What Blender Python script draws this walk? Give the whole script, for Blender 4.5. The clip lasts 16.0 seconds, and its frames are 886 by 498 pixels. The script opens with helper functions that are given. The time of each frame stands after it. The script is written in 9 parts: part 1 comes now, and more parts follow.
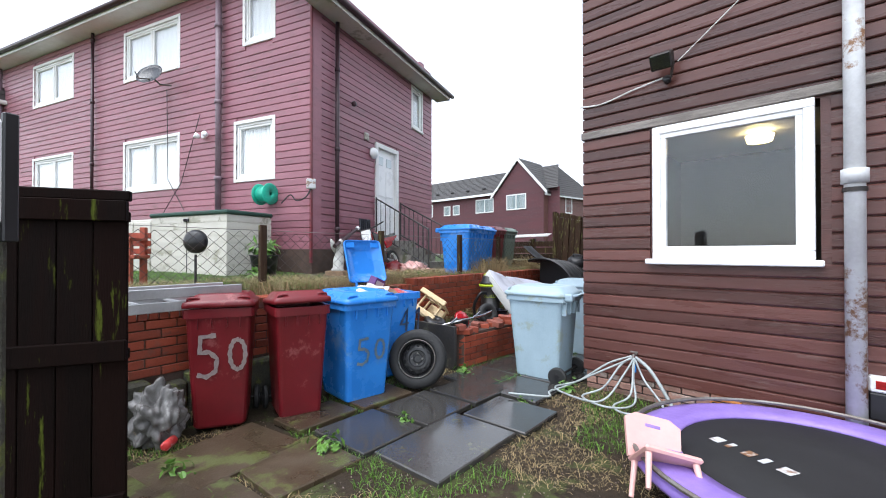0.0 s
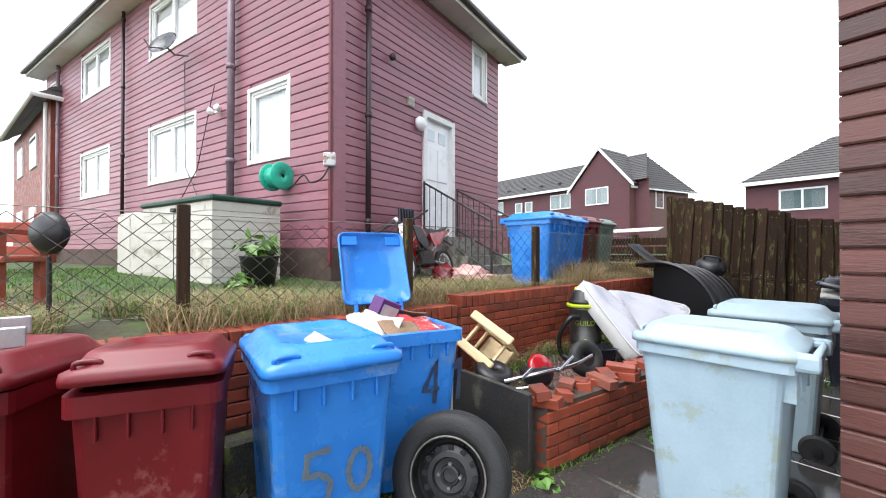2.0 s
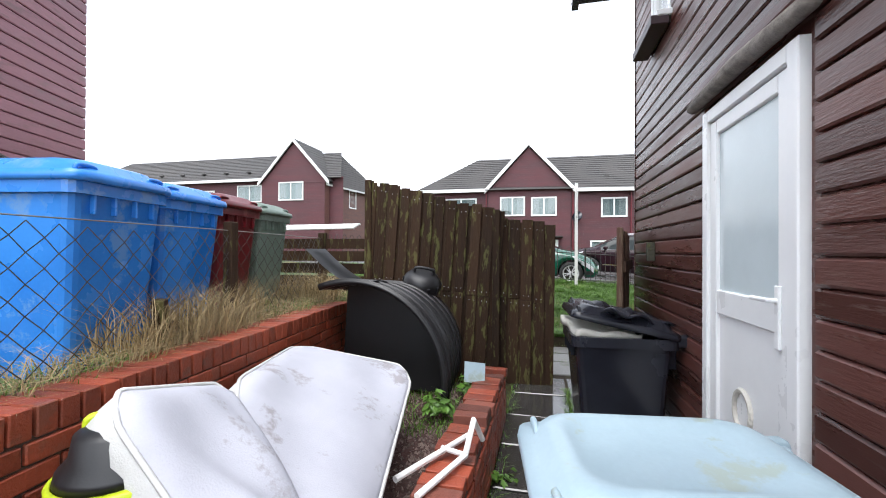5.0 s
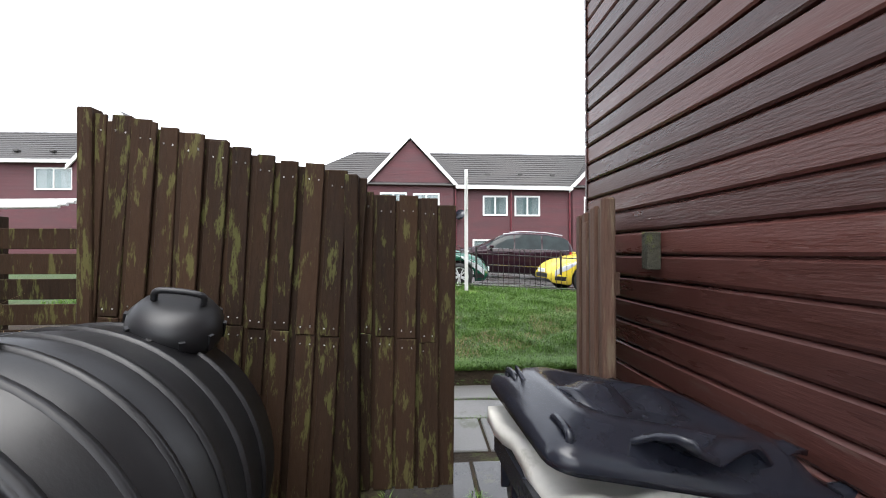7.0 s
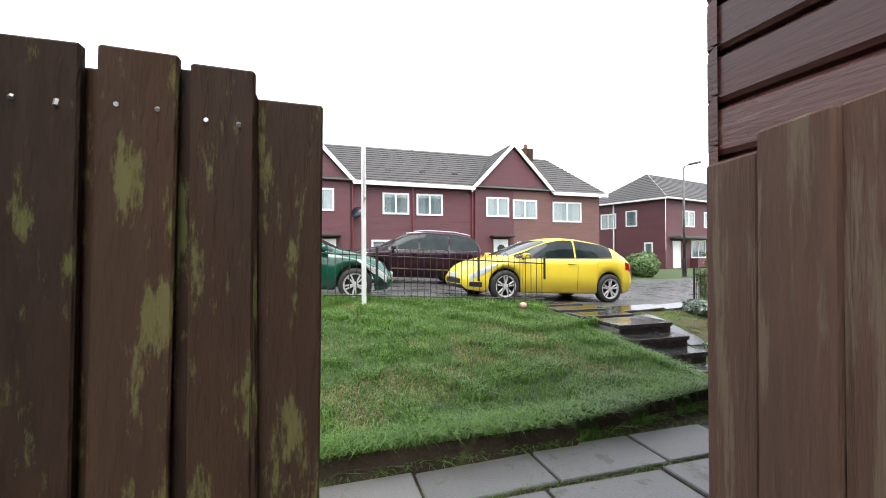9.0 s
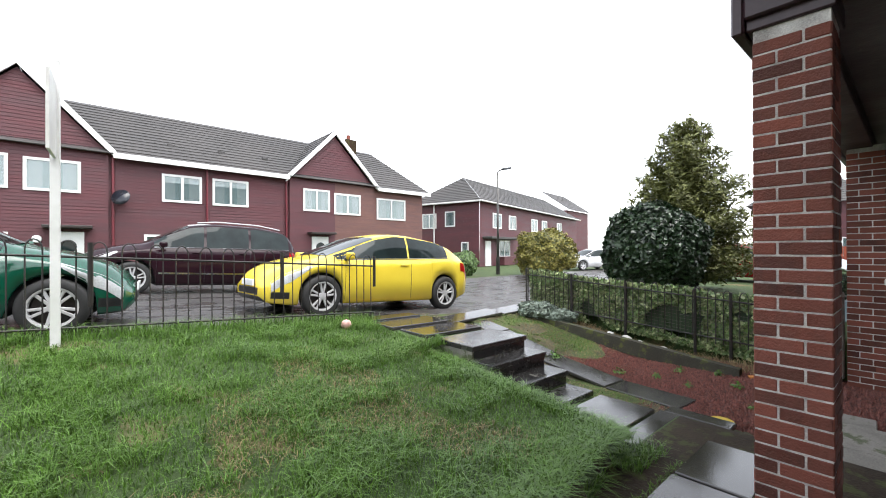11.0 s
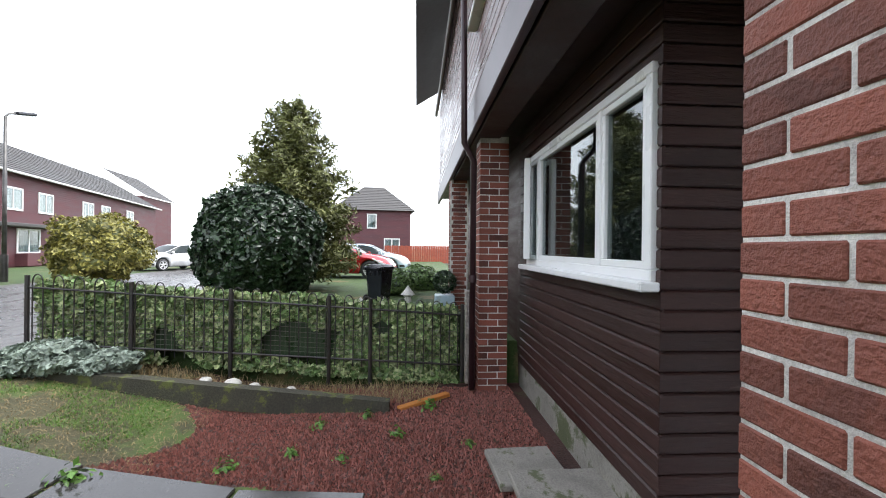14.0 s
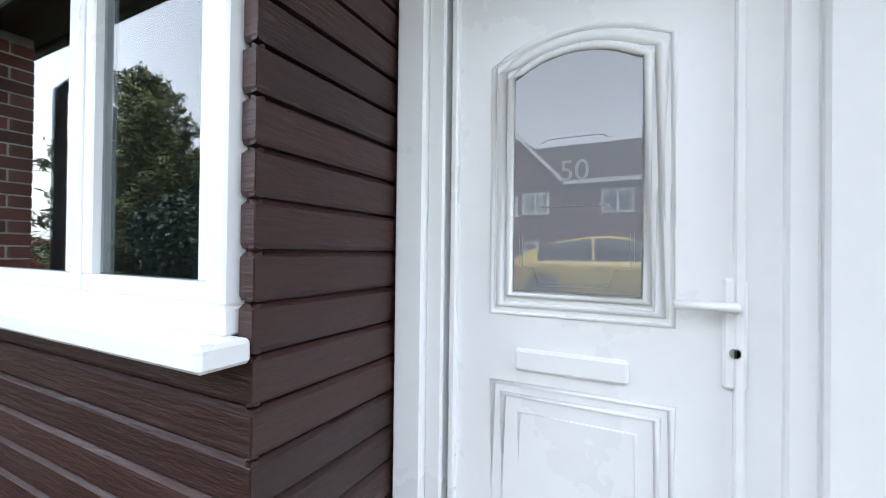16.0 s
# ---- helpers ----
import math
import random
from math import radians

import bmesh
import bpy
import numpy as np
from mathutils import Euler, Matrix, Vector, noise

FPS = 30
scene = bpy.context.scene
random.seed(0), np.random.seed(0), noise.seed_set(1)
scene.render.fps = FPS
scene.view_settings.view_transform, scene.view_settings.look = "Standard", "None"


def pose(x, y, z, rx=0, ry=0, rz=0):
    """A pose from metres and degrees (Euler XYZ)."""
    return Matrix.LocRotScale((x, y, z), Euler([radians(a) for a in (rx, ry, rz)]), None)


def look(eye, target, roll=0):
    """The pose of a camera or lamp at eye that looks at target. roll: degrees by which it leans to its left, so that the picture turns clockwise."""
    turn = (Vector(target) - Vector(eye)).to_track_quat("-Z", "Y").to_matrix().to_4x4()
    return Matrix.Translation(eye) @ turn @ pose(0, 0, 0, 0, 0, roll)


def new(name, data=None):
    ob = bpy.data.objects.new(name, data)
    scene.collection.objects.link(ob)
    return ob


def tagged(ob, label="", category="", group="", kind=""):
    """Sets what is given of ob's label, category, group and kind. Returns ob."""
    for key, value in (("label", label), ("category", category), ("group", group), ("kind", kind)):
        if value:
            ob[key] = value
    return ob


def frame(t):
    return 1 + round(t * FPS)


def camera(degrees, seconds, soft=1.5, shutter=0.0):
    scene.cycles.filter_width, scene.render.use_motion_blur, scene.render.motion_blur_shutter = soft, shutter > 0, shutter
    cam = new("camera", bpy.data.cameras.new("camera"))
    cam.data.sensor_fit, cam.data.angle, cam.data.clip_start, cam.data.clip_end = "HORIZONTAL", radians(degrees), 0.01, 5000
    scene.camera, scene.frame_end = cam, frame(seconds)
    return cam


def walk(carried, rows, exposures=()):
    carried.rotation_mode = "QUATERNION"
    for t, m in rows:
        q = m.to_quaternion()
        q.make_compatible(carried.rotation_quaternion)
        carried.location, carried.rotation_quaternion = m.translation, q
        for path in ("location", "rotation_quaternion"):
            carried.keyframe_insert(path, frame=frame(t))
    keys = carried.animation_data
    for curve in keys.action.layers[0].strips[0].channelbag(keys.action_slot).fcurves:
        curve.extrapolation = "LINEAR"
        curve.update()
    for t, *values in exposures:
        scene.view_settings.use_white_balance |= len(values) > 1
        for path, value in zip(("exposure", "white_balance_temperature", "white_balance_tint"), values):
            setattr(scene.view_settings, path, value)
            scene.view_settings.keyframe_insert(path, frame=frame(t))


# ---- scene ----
# ---- camera and walk ----
cam = camera(93.97, 16.0, soft=1.0)
# seconds, x, y, z, yaw, pitch, roll
PATH = [
    (0, -0.355, -0.372, 1.390, 43.62, 0.48, 0.02),
    (0.5, -0.652, 0.040, 1.384, 51.15, 0.63, -0.13),
    (1, -0.999, 0.464, 1.394, 53.79, 0.61, -0.22),
    (1.5, -1.426, 0.878, 1.388, 54.25, 0.52, -0.23),
    (2, -1.885, 1.308, 1.399, 53.46, 0.43, -0.13),
    (2.5, -2.274, 1.725, 1.437, 49.63, 0.21, -0.06),
    (3, -2.596, 2.159, 1.489, 41.36, 0.29, -0.10),
    (3.5, -2.828, 2.586, 1.496, 33.59, 0.32, -0.15),
    (4, -3.031, 3.033, 1.506, 27.19, 0.40, -0.16),
    (4.5, -3.167, 3.535, 1.521, 19.25, 0.43, -0.24),
    (5, -3.262, 4.061, 1.513, 13.37, 0.33, -0.28),
    (5.2, -3.381, 4.230, 1.516, 9.81, 0.28, -0.28),
    (6.3, -3.405, 5.43, 1.519, 2.2, 0.31, -0.02),
    (7.5, -3.256, 6.713, 1.522, -6.15, 0.35, 0.24),
    (8, -3.241, 7.177, 1.535, -9.07, 0.44, 0.34),
    (8.2, -3.222, 7.353, 1.529, -11.48, 0.45, 0.34),
    (8.8, -3.165, 7.87, 1.526, -15.6, 0.43, 0.32),
    (10.3, -2.540, 9.143, 1.512, -28.60, 0.37, 0.26),
    (10.5, -2.466, 9.332, 1.517, -31.35, 0.29, 0.25),
    (11, -2.233, 9.760, 1.530, -41.04, 0.16, 0.19),
    (11.5, -1.950, 10.161, 1.531, -50.20, 0.02, 0.17),
    (12, -1.647, 10.517, 1.553, -59.97, -0.06, 0.06),
    (12.5, -1.276, 10.747, 1.523, -70.19, -0.10, -0.13),
    (13, -0.845, 10.934, 1.506, -78.10, -0.08, -0.32),
    (13.5, -0.378, 11.060, 1.492, -86.84, -0.04, -0.55),
    (14, 0.139, 11.048, 1.470, -93.67, -0.03, -0.61),
    (14.5, 0.594, 10.943, 1.476, -101.29, -0.05, -0.63),
    (15, 0.960, 10.796, 1.460, -114.50, -0.01, -0.58),
    (15.5, 1.243, 10.603, 1.475, -129.41, 0.22, -0.56),
    (16, 1.453, 10.370, 1.484, -152.92, 0.45, -0.71),
]
# the film camera opens up as it turns into the shaded porch
EXPOSURES = [(0.0, 1.52, 6080, 10), (2.0, 1.8, 6350, 10), (3.0, 1.85, 6350, 10), (5.0, 1.75, 6350, 10), (8.0, 2.0, 6500, 10), (10.5, 2.0, 6500, 10), (12.0, 1.75, 6450, 10), (13.5, 1.9, 6400, 10), (14.5, 2.4, 6250, 10), (15.0, 2.72, 6150, 10), (15.5, 2.95, 6100, 10), (16.0, 2.95, 6050, 10)]
walk(cam, [(t, pose(x, y, z, 90 + pitch, roll, yaw)) for t, x, y, z, yaw, pitch, roll in PATH], EXPOSURES)
# ---- end of walk ----

# ---- world, sun, exposure ----
world = bpy.data.worlds.new("overcast_sky")
scene.world = world
world.use_nodes = True
wn, wl = world.node_tree.nodes, world.node_tree.links
sky = wn.new("ShaderNodeTexSky")
sky.sky_type, sky.sun_disc = "NISHITA", False
sky.sun_elevation, sky.sun_rotation = radians(68), radians(178)
sky.air_density, sky.dust_density, sky.ozone_density = 1.0, 1.2, 1.0
cloud = wn.new("ShaderNodeHueSaturation")
cloud.inputs["Saturation"].default_value = 0.23
wl.new(sky.outputs["Color"], cloud.inputs["Color"])
wl.new(cloud.outputs["Color"], wn["Background"].inputs["Color"])
wn["Background"].inputs["Strength"].default_value = 0.15
sun = new("sun", bpy.data.lights.new("sun", "SUN"))
sun.data.energy, sun.data.angle, sun.data.color = 0.9, radians(50), (1.0, 0.98, 0.95)
SUN_AZ = radians(178)
sun.matrix_world = look((math.sin(SUN_AZ) * 50, math.cos(SUN_AZ) * 50, 124), (0, 0, 0))

# ---- materials ----
def _noise(nt, vec, scale, detail=4.0, rough=0.55):
    n = nt.nodes.new("ShaderNodeTexNoise")
    n.inputs["Scale"].default_value, n.inputs["Detail"].default_value, n.inputs["Roughness"].default_value = scale, detail, rough
    nt.links.new(vec, n.inputs["Vector"])
    return n.outputs["Fac"]


def _ramp(nt, fac, stops):
    r = nt.nodes.new("ShaderNodeValToRGB")
    els = r.color_ramp.elements
    while len(els) < len(stops):
        els.new(0.5)
    for e, (p, c) in zip(els, stops):
        e.position, e.color = p, (*c, 1)
    nt.links.new(fac, r.inputs["Fac"])
    return r.outputs["Color"]


def _mix(nt, fac, a, b, mode="MIX"):
    m = nt.nodes.new("ShaderNodeMix")
    m.data_type, m.blend_type = "RGBA", mode
    for sock, val in ((m.inputs[0], fac), (m.inputs[6], a), (m.inputs[7], b)):
        if isinstance(val, (int, float)):
            sock.default_value = val
        elif isinstance(val, tuple):
            sock.default_value = (*val, 1)
        else:
            nt.links.new(val, sock)
    return m.outputs[2]


def surface(name, base, dark=None, rough=0.6, rough2=None, metal=0.0, scale=3.0, grain=60.0, bump=0.2, amount=0.6,
            stain=None, stain_scale=1.2, stain_cover=0.45, vary=0.0, stretch=(1, 1, 1), island=False, spec=0.5, world_space=False):
    """A procedural surface: broad tone change, fine grain with relief, and optional stains with a shape of their own."""
    m = bpy.data.materials.new(name)
    m.use_nodes = True
    nt = m.node_tree
    bsdf = nt.nodes["Principled BSDF"]
    tc = nt.nodes.new("ShaderNodeTexCoord")
    mp = nt.nodes.new("ShaderNodeMapping")
    mp.inputs["Scale"].default_value = stretch
    if world_space:
        geo = nt.nodes.new("ShaderNodeNewGeometry")
        nt.links.new(geo.outputs["Position"], mp.inputs["Vector"])
    else:
        info0 = nt.nodes.new("ShaderNodeObjectInfo")
        shift = nt.nodes.new("ShaderNodeVectorMath")
        shift.operation = "MULTIPLY_ADD"
        nt.links.new(info0.outputs["Random"], shift.inputs[0])
        shift.inputs[1].default_value = (37.0, 17.0, 23.0)
        nt.links.new(tc.outputs["Object"], shift.inputs[2])
        nt.links.new(shift.outputs[0], mp.inputs["Vector"])
    vec = mp.outputs["Vector"]
    dark = dark or tuple(c * 0.6 for c in base)
    broad = _noise(nt, vec, scale, 5, 0.6)
    col = _mix(nt, _ramp(nt, broad, [(0.38, (0, 0, 0)), (0.64, (1, 1, 1))]), dark, base)
    fine = _noise(nt, vec, grain, 3, 0.6)
    col = _mix(nt, amount * 0.5, col, _ramp(nt, fine, [(0.3, tuple(c * 0.45 for c in base)), (0.7, tuple(min(1, c * 1.35) for c in base))]))
    if stain:
        sn = _noise(nt, vec, stain_scale, 6, 0.7)
        col = _mix(nt, _ramp(nt, sn, [(0.5 + (0.5 - stain_cover) * 0.3, (0, 0, 0)), (0.56 + (0.5 - stain_cover) * 0.3, (1, 1, 1))]), col, stain)
    if vary:
        if island:
            rnd = nt.nodes.new("ShaderNodeNewGeometry").outputs["Random Per Island"]
        else:
            rnd = nt.nodes.new("ShaderNodeObjectInfo").outputs["Random"]
        col = _mix(nt, vary, col, _ramp(nt, rnd, [(0.0, tuple(c * 0.4 for c in base)), (0.5, base), (1.0, tuple(min(1, c * 1.5) for c in base))]))
    nt.links.new(col, bsdf.inputs["Base Color"])
    rr = nt.nodes.new("ShaderNodeMapRange")
    rr.inputs["To Min"].default_value, rr.inputs["To Max"].default_value = rough, rough if rough2 is None else rough2
    nt.links.new(broad, rr.inputs["Value"])
    rr.inputs["From Min"].default_value, rr.inputs["From Max"].default_value = 0.35, 0.65
    nt.links.new(rr.outputs["Result"], bsdf.inputs["Roughness"])
    bsdf.inputs["Metallic"].default_value = metal
    bsdf.inputs["Specular IOR Level"].default_value = spec
    if bump:
        bp = nt.nodes.new("ShaderNodeBump")
        bp.inputs["Strength"].default_value, bp.inputs["Distance"].default_value = bump, 0.01
        nt.links.new(fine, bp.inputs["Height"])
        nt.links.new(bp.outputs["Normal"], bsdf.inputs["Normal"])
    return m


def glass(name, tint=(0.97, 0.98, 0.98), rough=0.0, alpha=0.25, grazing=0.75):
    m = bpy.data.materials.new(name)
    m.use_nodes = True
    nt = m.node_tree
    nt.nodes.remove(nt.nodes["Principled BSDF"])
    out = nt.nodes["Material Output"]
    tr, gl, mx = (nt.nodes.new("ShaderNode" + n) for n in ("BsdfTransparent", "BsdfGlossy", "MixShader"))
    lw, pw, ma = nt.nodes.new("ShaderNodeLayerWeight"), nt.nodes.new("ShaderNodeMath"), nt.nodes.new("ShaderNodeMath")
    tr.inputs["Color"].default_value = (*tint, 1)
    gl.inputs["Roughness"].default_value = rough
    lw.inputs["Blend"].default_value = 0.5
    pw.operation, ma.operation = "POWER", "MULTIPLY_ADD"
    pw.inputs[1].default_value = 3.5
    ma.inputs[1].default_value, ma.inputs[2].default_value = grazing, alpha * 0.2
    nt.links.new(lw.outputs["Facing"], pw.inputs[0])
    nt.links.new(pw.outputs[0], ma.inputs[0])
    nt.links.new(ma.outputs[0], mx.inputs[0])
    nt.links.new(tr.outputs[0], mx.inputs[1])
    nt.links.new(gl.outputs[0], mx.inputs[2])
    nt.links.new(mx.outputs[0], out.inputs["Surface"])
    return m


M = {}
M["siding_burgundy"] = surface("siding_burgundy", (0.315, 0.132, 0.163), (0.25, 0.10, 0.127), 0.36, 0.5, scale=0.9, grain=12, bump=0.25, amount=0.35, vary=0.18, stretch=(1, 1, 4), stain=(0.21, 0.10, 0.11), stain_scale=3, stain_cover=0.3)
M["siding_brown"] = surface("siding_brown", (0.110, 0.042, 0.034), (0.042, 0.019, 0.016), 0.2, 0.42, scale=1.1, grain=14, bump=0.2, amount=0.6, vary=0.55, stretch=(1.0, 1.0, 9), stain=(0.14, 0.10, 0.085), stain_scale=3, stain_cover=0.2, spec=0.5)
# darker copy of siding_brown; shade under the overhang is in its colour
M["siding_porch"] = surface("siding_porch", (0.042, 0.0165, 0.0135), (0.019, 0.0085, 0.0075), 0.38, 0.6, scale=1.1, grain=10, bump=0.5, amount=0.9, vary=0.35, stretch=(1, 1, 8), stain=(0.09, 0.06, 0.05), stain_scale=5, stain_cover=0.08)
M["siding_far"] = surface("siding_far", (0.105, 0.030, 0.036), (0.070, 0.021, 0.026), 0.55, 0.7, scale=0.5, grain=10, bump=0.2, amount=0.4, stretch=(1, 1, 6))
M["siding_faded"] = surface("siding_faded", (0.16, 0.075, 0.06), (0.10, 0.045, 0.042), 0.6, 0.75, scale=0.8, grain=8, bump=0.2, amount=0.7, stretch=(1, 1, 8))
M["grey_timber"] = surface("grey_timber", (0.30, 0.27, 0.24), (0.13, 0.11, 0.10), 0.8, scale=4, grain=50, bump=0.6, stretch=(1, 4, 6))
M["brick_orange"] = surface("brick_orange", (0.275, 0.052, 0.022), (0.15, 0.030, 0.016), 0.4, 0.7, scale=5, grain=70, bump=0.5, vary=0.45, stain=(0.10, 0.05, 0.035), stain_scale=4, stain_cover=0.3)
M["brick_old"] = surface("brick_old", (0.20, 0.060, 0.039), (0.065, 0.030, 0.024), 0.65, 0.8, scale=4, grain=80, bump=1.0, vary=0.8, amount=1.0, stain=(0.032, 0.026, 0.026), stain_scale=5, stain_cover=0.42)
M["mortar_dark"] = surface("mortar_dark", (0.10, 0.065, 0.05), rough=0.9, scale=6, grain=120, bump=0.5)
M["mortar_light"] = surface("mortar_light", (0.74, 0.72, 0.68), (0.30, 0.27, 0.25), rough=0.9, scale=6, grain=120, bump=0.6)
M["concrete"] = surface("concrete", (0.30, 0.28, 0.25), (0.16, 0.15, 0.13), 0.75, scale=3, grain=70, bump=0.5, stain=(0.09, 0.10, 0.05), stain_scale=3, stain_cover=0.4)
M["mossy"] = surface("mossy_concrete", (0.065, 0.062, 0.042), (0.03, 0.028, 0.022), 0.85, scale=3, grain=60, bump=0.9, amount=0.9, stain=(0.10, 0.115, 0.03), stain_scale=6, stain_cover=0.35)
M["slab_wet"] = surface("wet_slab", (0.055, 0.052, 0.049), (0.030, 0.029, 0.028), 0.015, 0.22, spec=0.75, scale=1.3, grain=60, bump=0.035, amount=0.5, vary=0.3, stain=(0.09, 0.09, 0.05), stain_scale=3, stain_cover=0.12)
M["slab_damp"] = surface("damp_slab", (0.20, 0.195, 0.19), (0.10, 0.10, 0.095), 0.3, 0.6, scale=1.5, grain=70, bump=0.3, vary=0.3, stain=(0.08, 0.09, 0.05), stain_scale=3, stain_cover=0.3)
M["slab_mud"] = surface("muddy_slab", (0.07, 0.048, 0.028), (0.035, 0.026, 0.018), 0.18, 0.6, scale=2.2, grain=60, bump=0.3, vary=0.3, stain=(0.10, 0.12, 0.035), stain_scale=4, stain_cover=0.35)
M["step_black"] = surface("wet_dark_step", (0.050, 0.047, 0.045), (0.022, 0.022, 0.022), 0.05, 0.3, spec=0.9, scale=2, grain=60, bump=0.1, stain=(0.14, 0.135, 0.12), stain_scale=6, stain_cover=0.25)
M["soil"] = surface("damp_soil", (0.045, 0.032, 0.020), (0.016, 0.012, 0.009), 0.8, spec=0.2, scale=2.2, grain=40, bump=1.0, amount=0.9, stain=(0.055, 0.062, 0.022), stain_scale=4.0, stain_cover=0.4, world_space=True)
M["turf"] = surface("turf", (0.045, 0.080, 0.016), (0.025, 0.045, 0.011), 0.85, scale=1.3, grain=45, bump=1.0, amount=0.9, stain=(0.12, 0.10, 0.04), stain_scale=1.0, stain_cover=0.25, world_space=True)
M["rough_ground"] = surface("rough_ground", (0.075, 0.070, 0.034), (0.038, 0.038, 0.020), 0.9, scale=1.3, grain=40, bump=1.0, amount=0.9, stain=(0.07, 0.11, 0.025), stain_scale=0.7, stain_cover=0.5, world_space=True)
M["gravel_red"] = surface("red_gravel_bed", (0.075, 0.030, 0.024), (0.025, 0.016, 0.013), 0.7, scale=2, grain=55, bump=1.0, amount=1.0, stain=(0.07, 0.065, 0.03), stain_scale=1.2, stain_cover=0.3, world_space=True)
M["asphalt"] = surface("wet_road", (0.075, 0.070, 0.068), (0.045, 0.043, 0.043), 0.16, 0.45, scale=0.8, grain=22, bump=0.7, amount=0.8, stretch=(1, 2.5, 1), world_space=True)
M["pavement"] = surface("pavement_tar", (0.09, 0.085, 0.08), (0.06, 0.056, 0.053), 0.3, 0.6, scale=1, grain=40, bump=0.5, world_space=True)
M["pvc"] = surface("white_pvc", (0.86, 0.87, 0.87), (0.82, 0.83, 0.83), 0.25, 0.35, scale=2, grain=20, bump=0.02, amount=0.05)
M["pvc_old"] = surface("weathered_white", (0.72, 0.72, 0.70), (0.58, 0.57, 0.54), 0.4, 0.5, scale=3, grain=30, bump=0.05, amount=0.15, stain=(0.35, 0.27, 0.18), stain_scale=2.5, stain_cover=0.18)
M["pipe_white"] = surface("pale_pipe_paint", (0.62, 0.63, 0.64), (0.46, 0.46, 0.47), 0.4, 0.6, scale=3, grain=40, bump=0.15, amount=0.2, stain=(0.22, 0.11, 0.05), stain_scale=3, stain_cover=0.27)
M["pipe_mauve"] = surface("mauve_pipe_paint", (0.22, 0.16, 0.19), (0.15, 0.10, 0.12), 0.45, scale=3, grain=30, bump=0.05)
M["pipe_dark"] = surface("dark_plum_plastic", (0.045, 0.020, 0.025), rough=0.4, scale=3, bump=0.03, grain=20)
M["maroon_trim"] = surface("maroon_trim", (0.17, 0.02, 0.03), rough=0.4, scale=2, bump=0.03, grain=20)
M["white_paint"] = surface("white_paint", (0.78, 0.78, 0.77), (0.68, 0.68, 0.66), 0.45, scale=2, grain=20, bump=0.04, amount=0.1)
M["glass"] = glass("window_glass", alpha=0.22)
M["glass_dark"] = glass("dark_window_glass", (0.62, 0.67, 0.67), 0.0, 0.45, 0.6)
M["frosted"] = surface("obscured_glass", (0.60, 0.68, 0.70), (0.54, 0.62, 0.64), 0.07, 0.1, scale=2, grain=250, bump=0.06, amount=0.1)
M["etched"] = surface("obscured_door_glass", (0.21, 0.215, 0.23), (0.20, 0.205, 0.22), 0.012, 0.016, scale=2, grain=350, bump=0.0, amount=0.1, spec=0.9)
M["etch_line"] = surface("etched_line", (0.40, 0.41, 0.42), rough=0.3, bump=0)
M["curtain"] = surface("net_curtain", (0.86, 0.87, 0.88), (0.80, 0.81, 0.83), 0.9, scale=6, grain=60, bump=0.0, amount=0.05, stretch=(6, 6, 0.3))
# dark base colour stands in for the low light indoors
M["room"] = surface("painted_dim_room", (0.05, 0.054, 0.052), (0.03, 0.032, 0.032), 0.9, scale=1, grain=10, bump=0)
M["roof_tile"] = surface("roof_tile", (0.078, 0.072, 0.070), (0.05, 0.047, 0.046), 0.55, 0.75, scale=0.7, grain=14, bump=0.4, vary=0.3, amount=0.6)
M["roof_far"] = surface("far_roof_tile", (0.070, 0.065, 0.063), (0.042, 0.040, 0.039), 0.55, 0.75, scale=0.4, grain=8, bump=0.3, amount=0.7)
M["plastic_blue"] = surface("blue_bin_plastic", (0.038, 0.245, 0.72), (0.028, 0.195, 0.63), 0.2, 0.34, scale=2.5, grain=60, bump=0.04, amount=0.12, stain=(0.12, 0.29, 0.62), stain_scale=3, stain_cover=0.25)
M["plastic_red"] = surface("red_bin_plastic", (0.165, 0.008, 0.013), (0.12, 0.007, 0.011), 0.28, 0.42, scale=2.5, grain=60, bump=0.04, amount=0.12, stain=(0.24, 0.06, 0.06), stain_scale=3.5, stain_cover=0.24)
M["plastic_grey"] = surface("pale_blue_grey_plastic", (0.36, 0.47, 0.53), (0.3, 0.4, 0.46), 0.34, 0.45, scale=2.5, grain=60, bump=0.04, amount=0.12, stain=(0.30, 0.36, 0.33), stain_scale=3, stain_cover=0.28)
M["plastic_charcoal"] = surface("charcoal_plastic", (0.018, 0.020, 0.028), (0.013, 0.014, 0.02), 0.14, 0.32, scale=2.5, grain=60, bump=0.04, amount=0.15)
M["plastic_black"] = surface("black_plastic", (0.014, 0.014, 0.016), (0.010, 0.010, 0.011), 0.35, 0.5, scale=2, grain=50, bump=0.05, amount=0.2)
M["plastic_green"] = surface("green_reel_plastic", (0.03, 0.50, 0.34), rough=0.35, scale=3, bump=0.02, grain=30)
M["plastic_cream"] = surface("cream_resin", (0.62, 0.60, 0.54), (0.54, 0.52, 0.46), 0.5, scale=1.5, grain=40, bump=0.1, amount=0.15, stain=(0.34, 0.33, 0.26), stain_scale=2, stain_cover=0.3)
M["plastic_pink"] = surface("pink_plastic", (0.72, 0.42, 0.38), (0.64, 0.36, 0.33), 0.35, scale=3, grain=40, bump=0.03, amount=0.1)
M["plastic_purple"] = surface("purple_pvc_pad", (0.27, 0.18, 0.52), (0.22, 0.14, 0.45), 0.35, 0.5, scale=5, grain=25, bump=0.3, amount=0.25)
M["plastic_yellow"] = surface("yellow_plastic", (0.80, 0.58, 0.015), rough=0.4, scale=5, bump=0.05, grain=30)
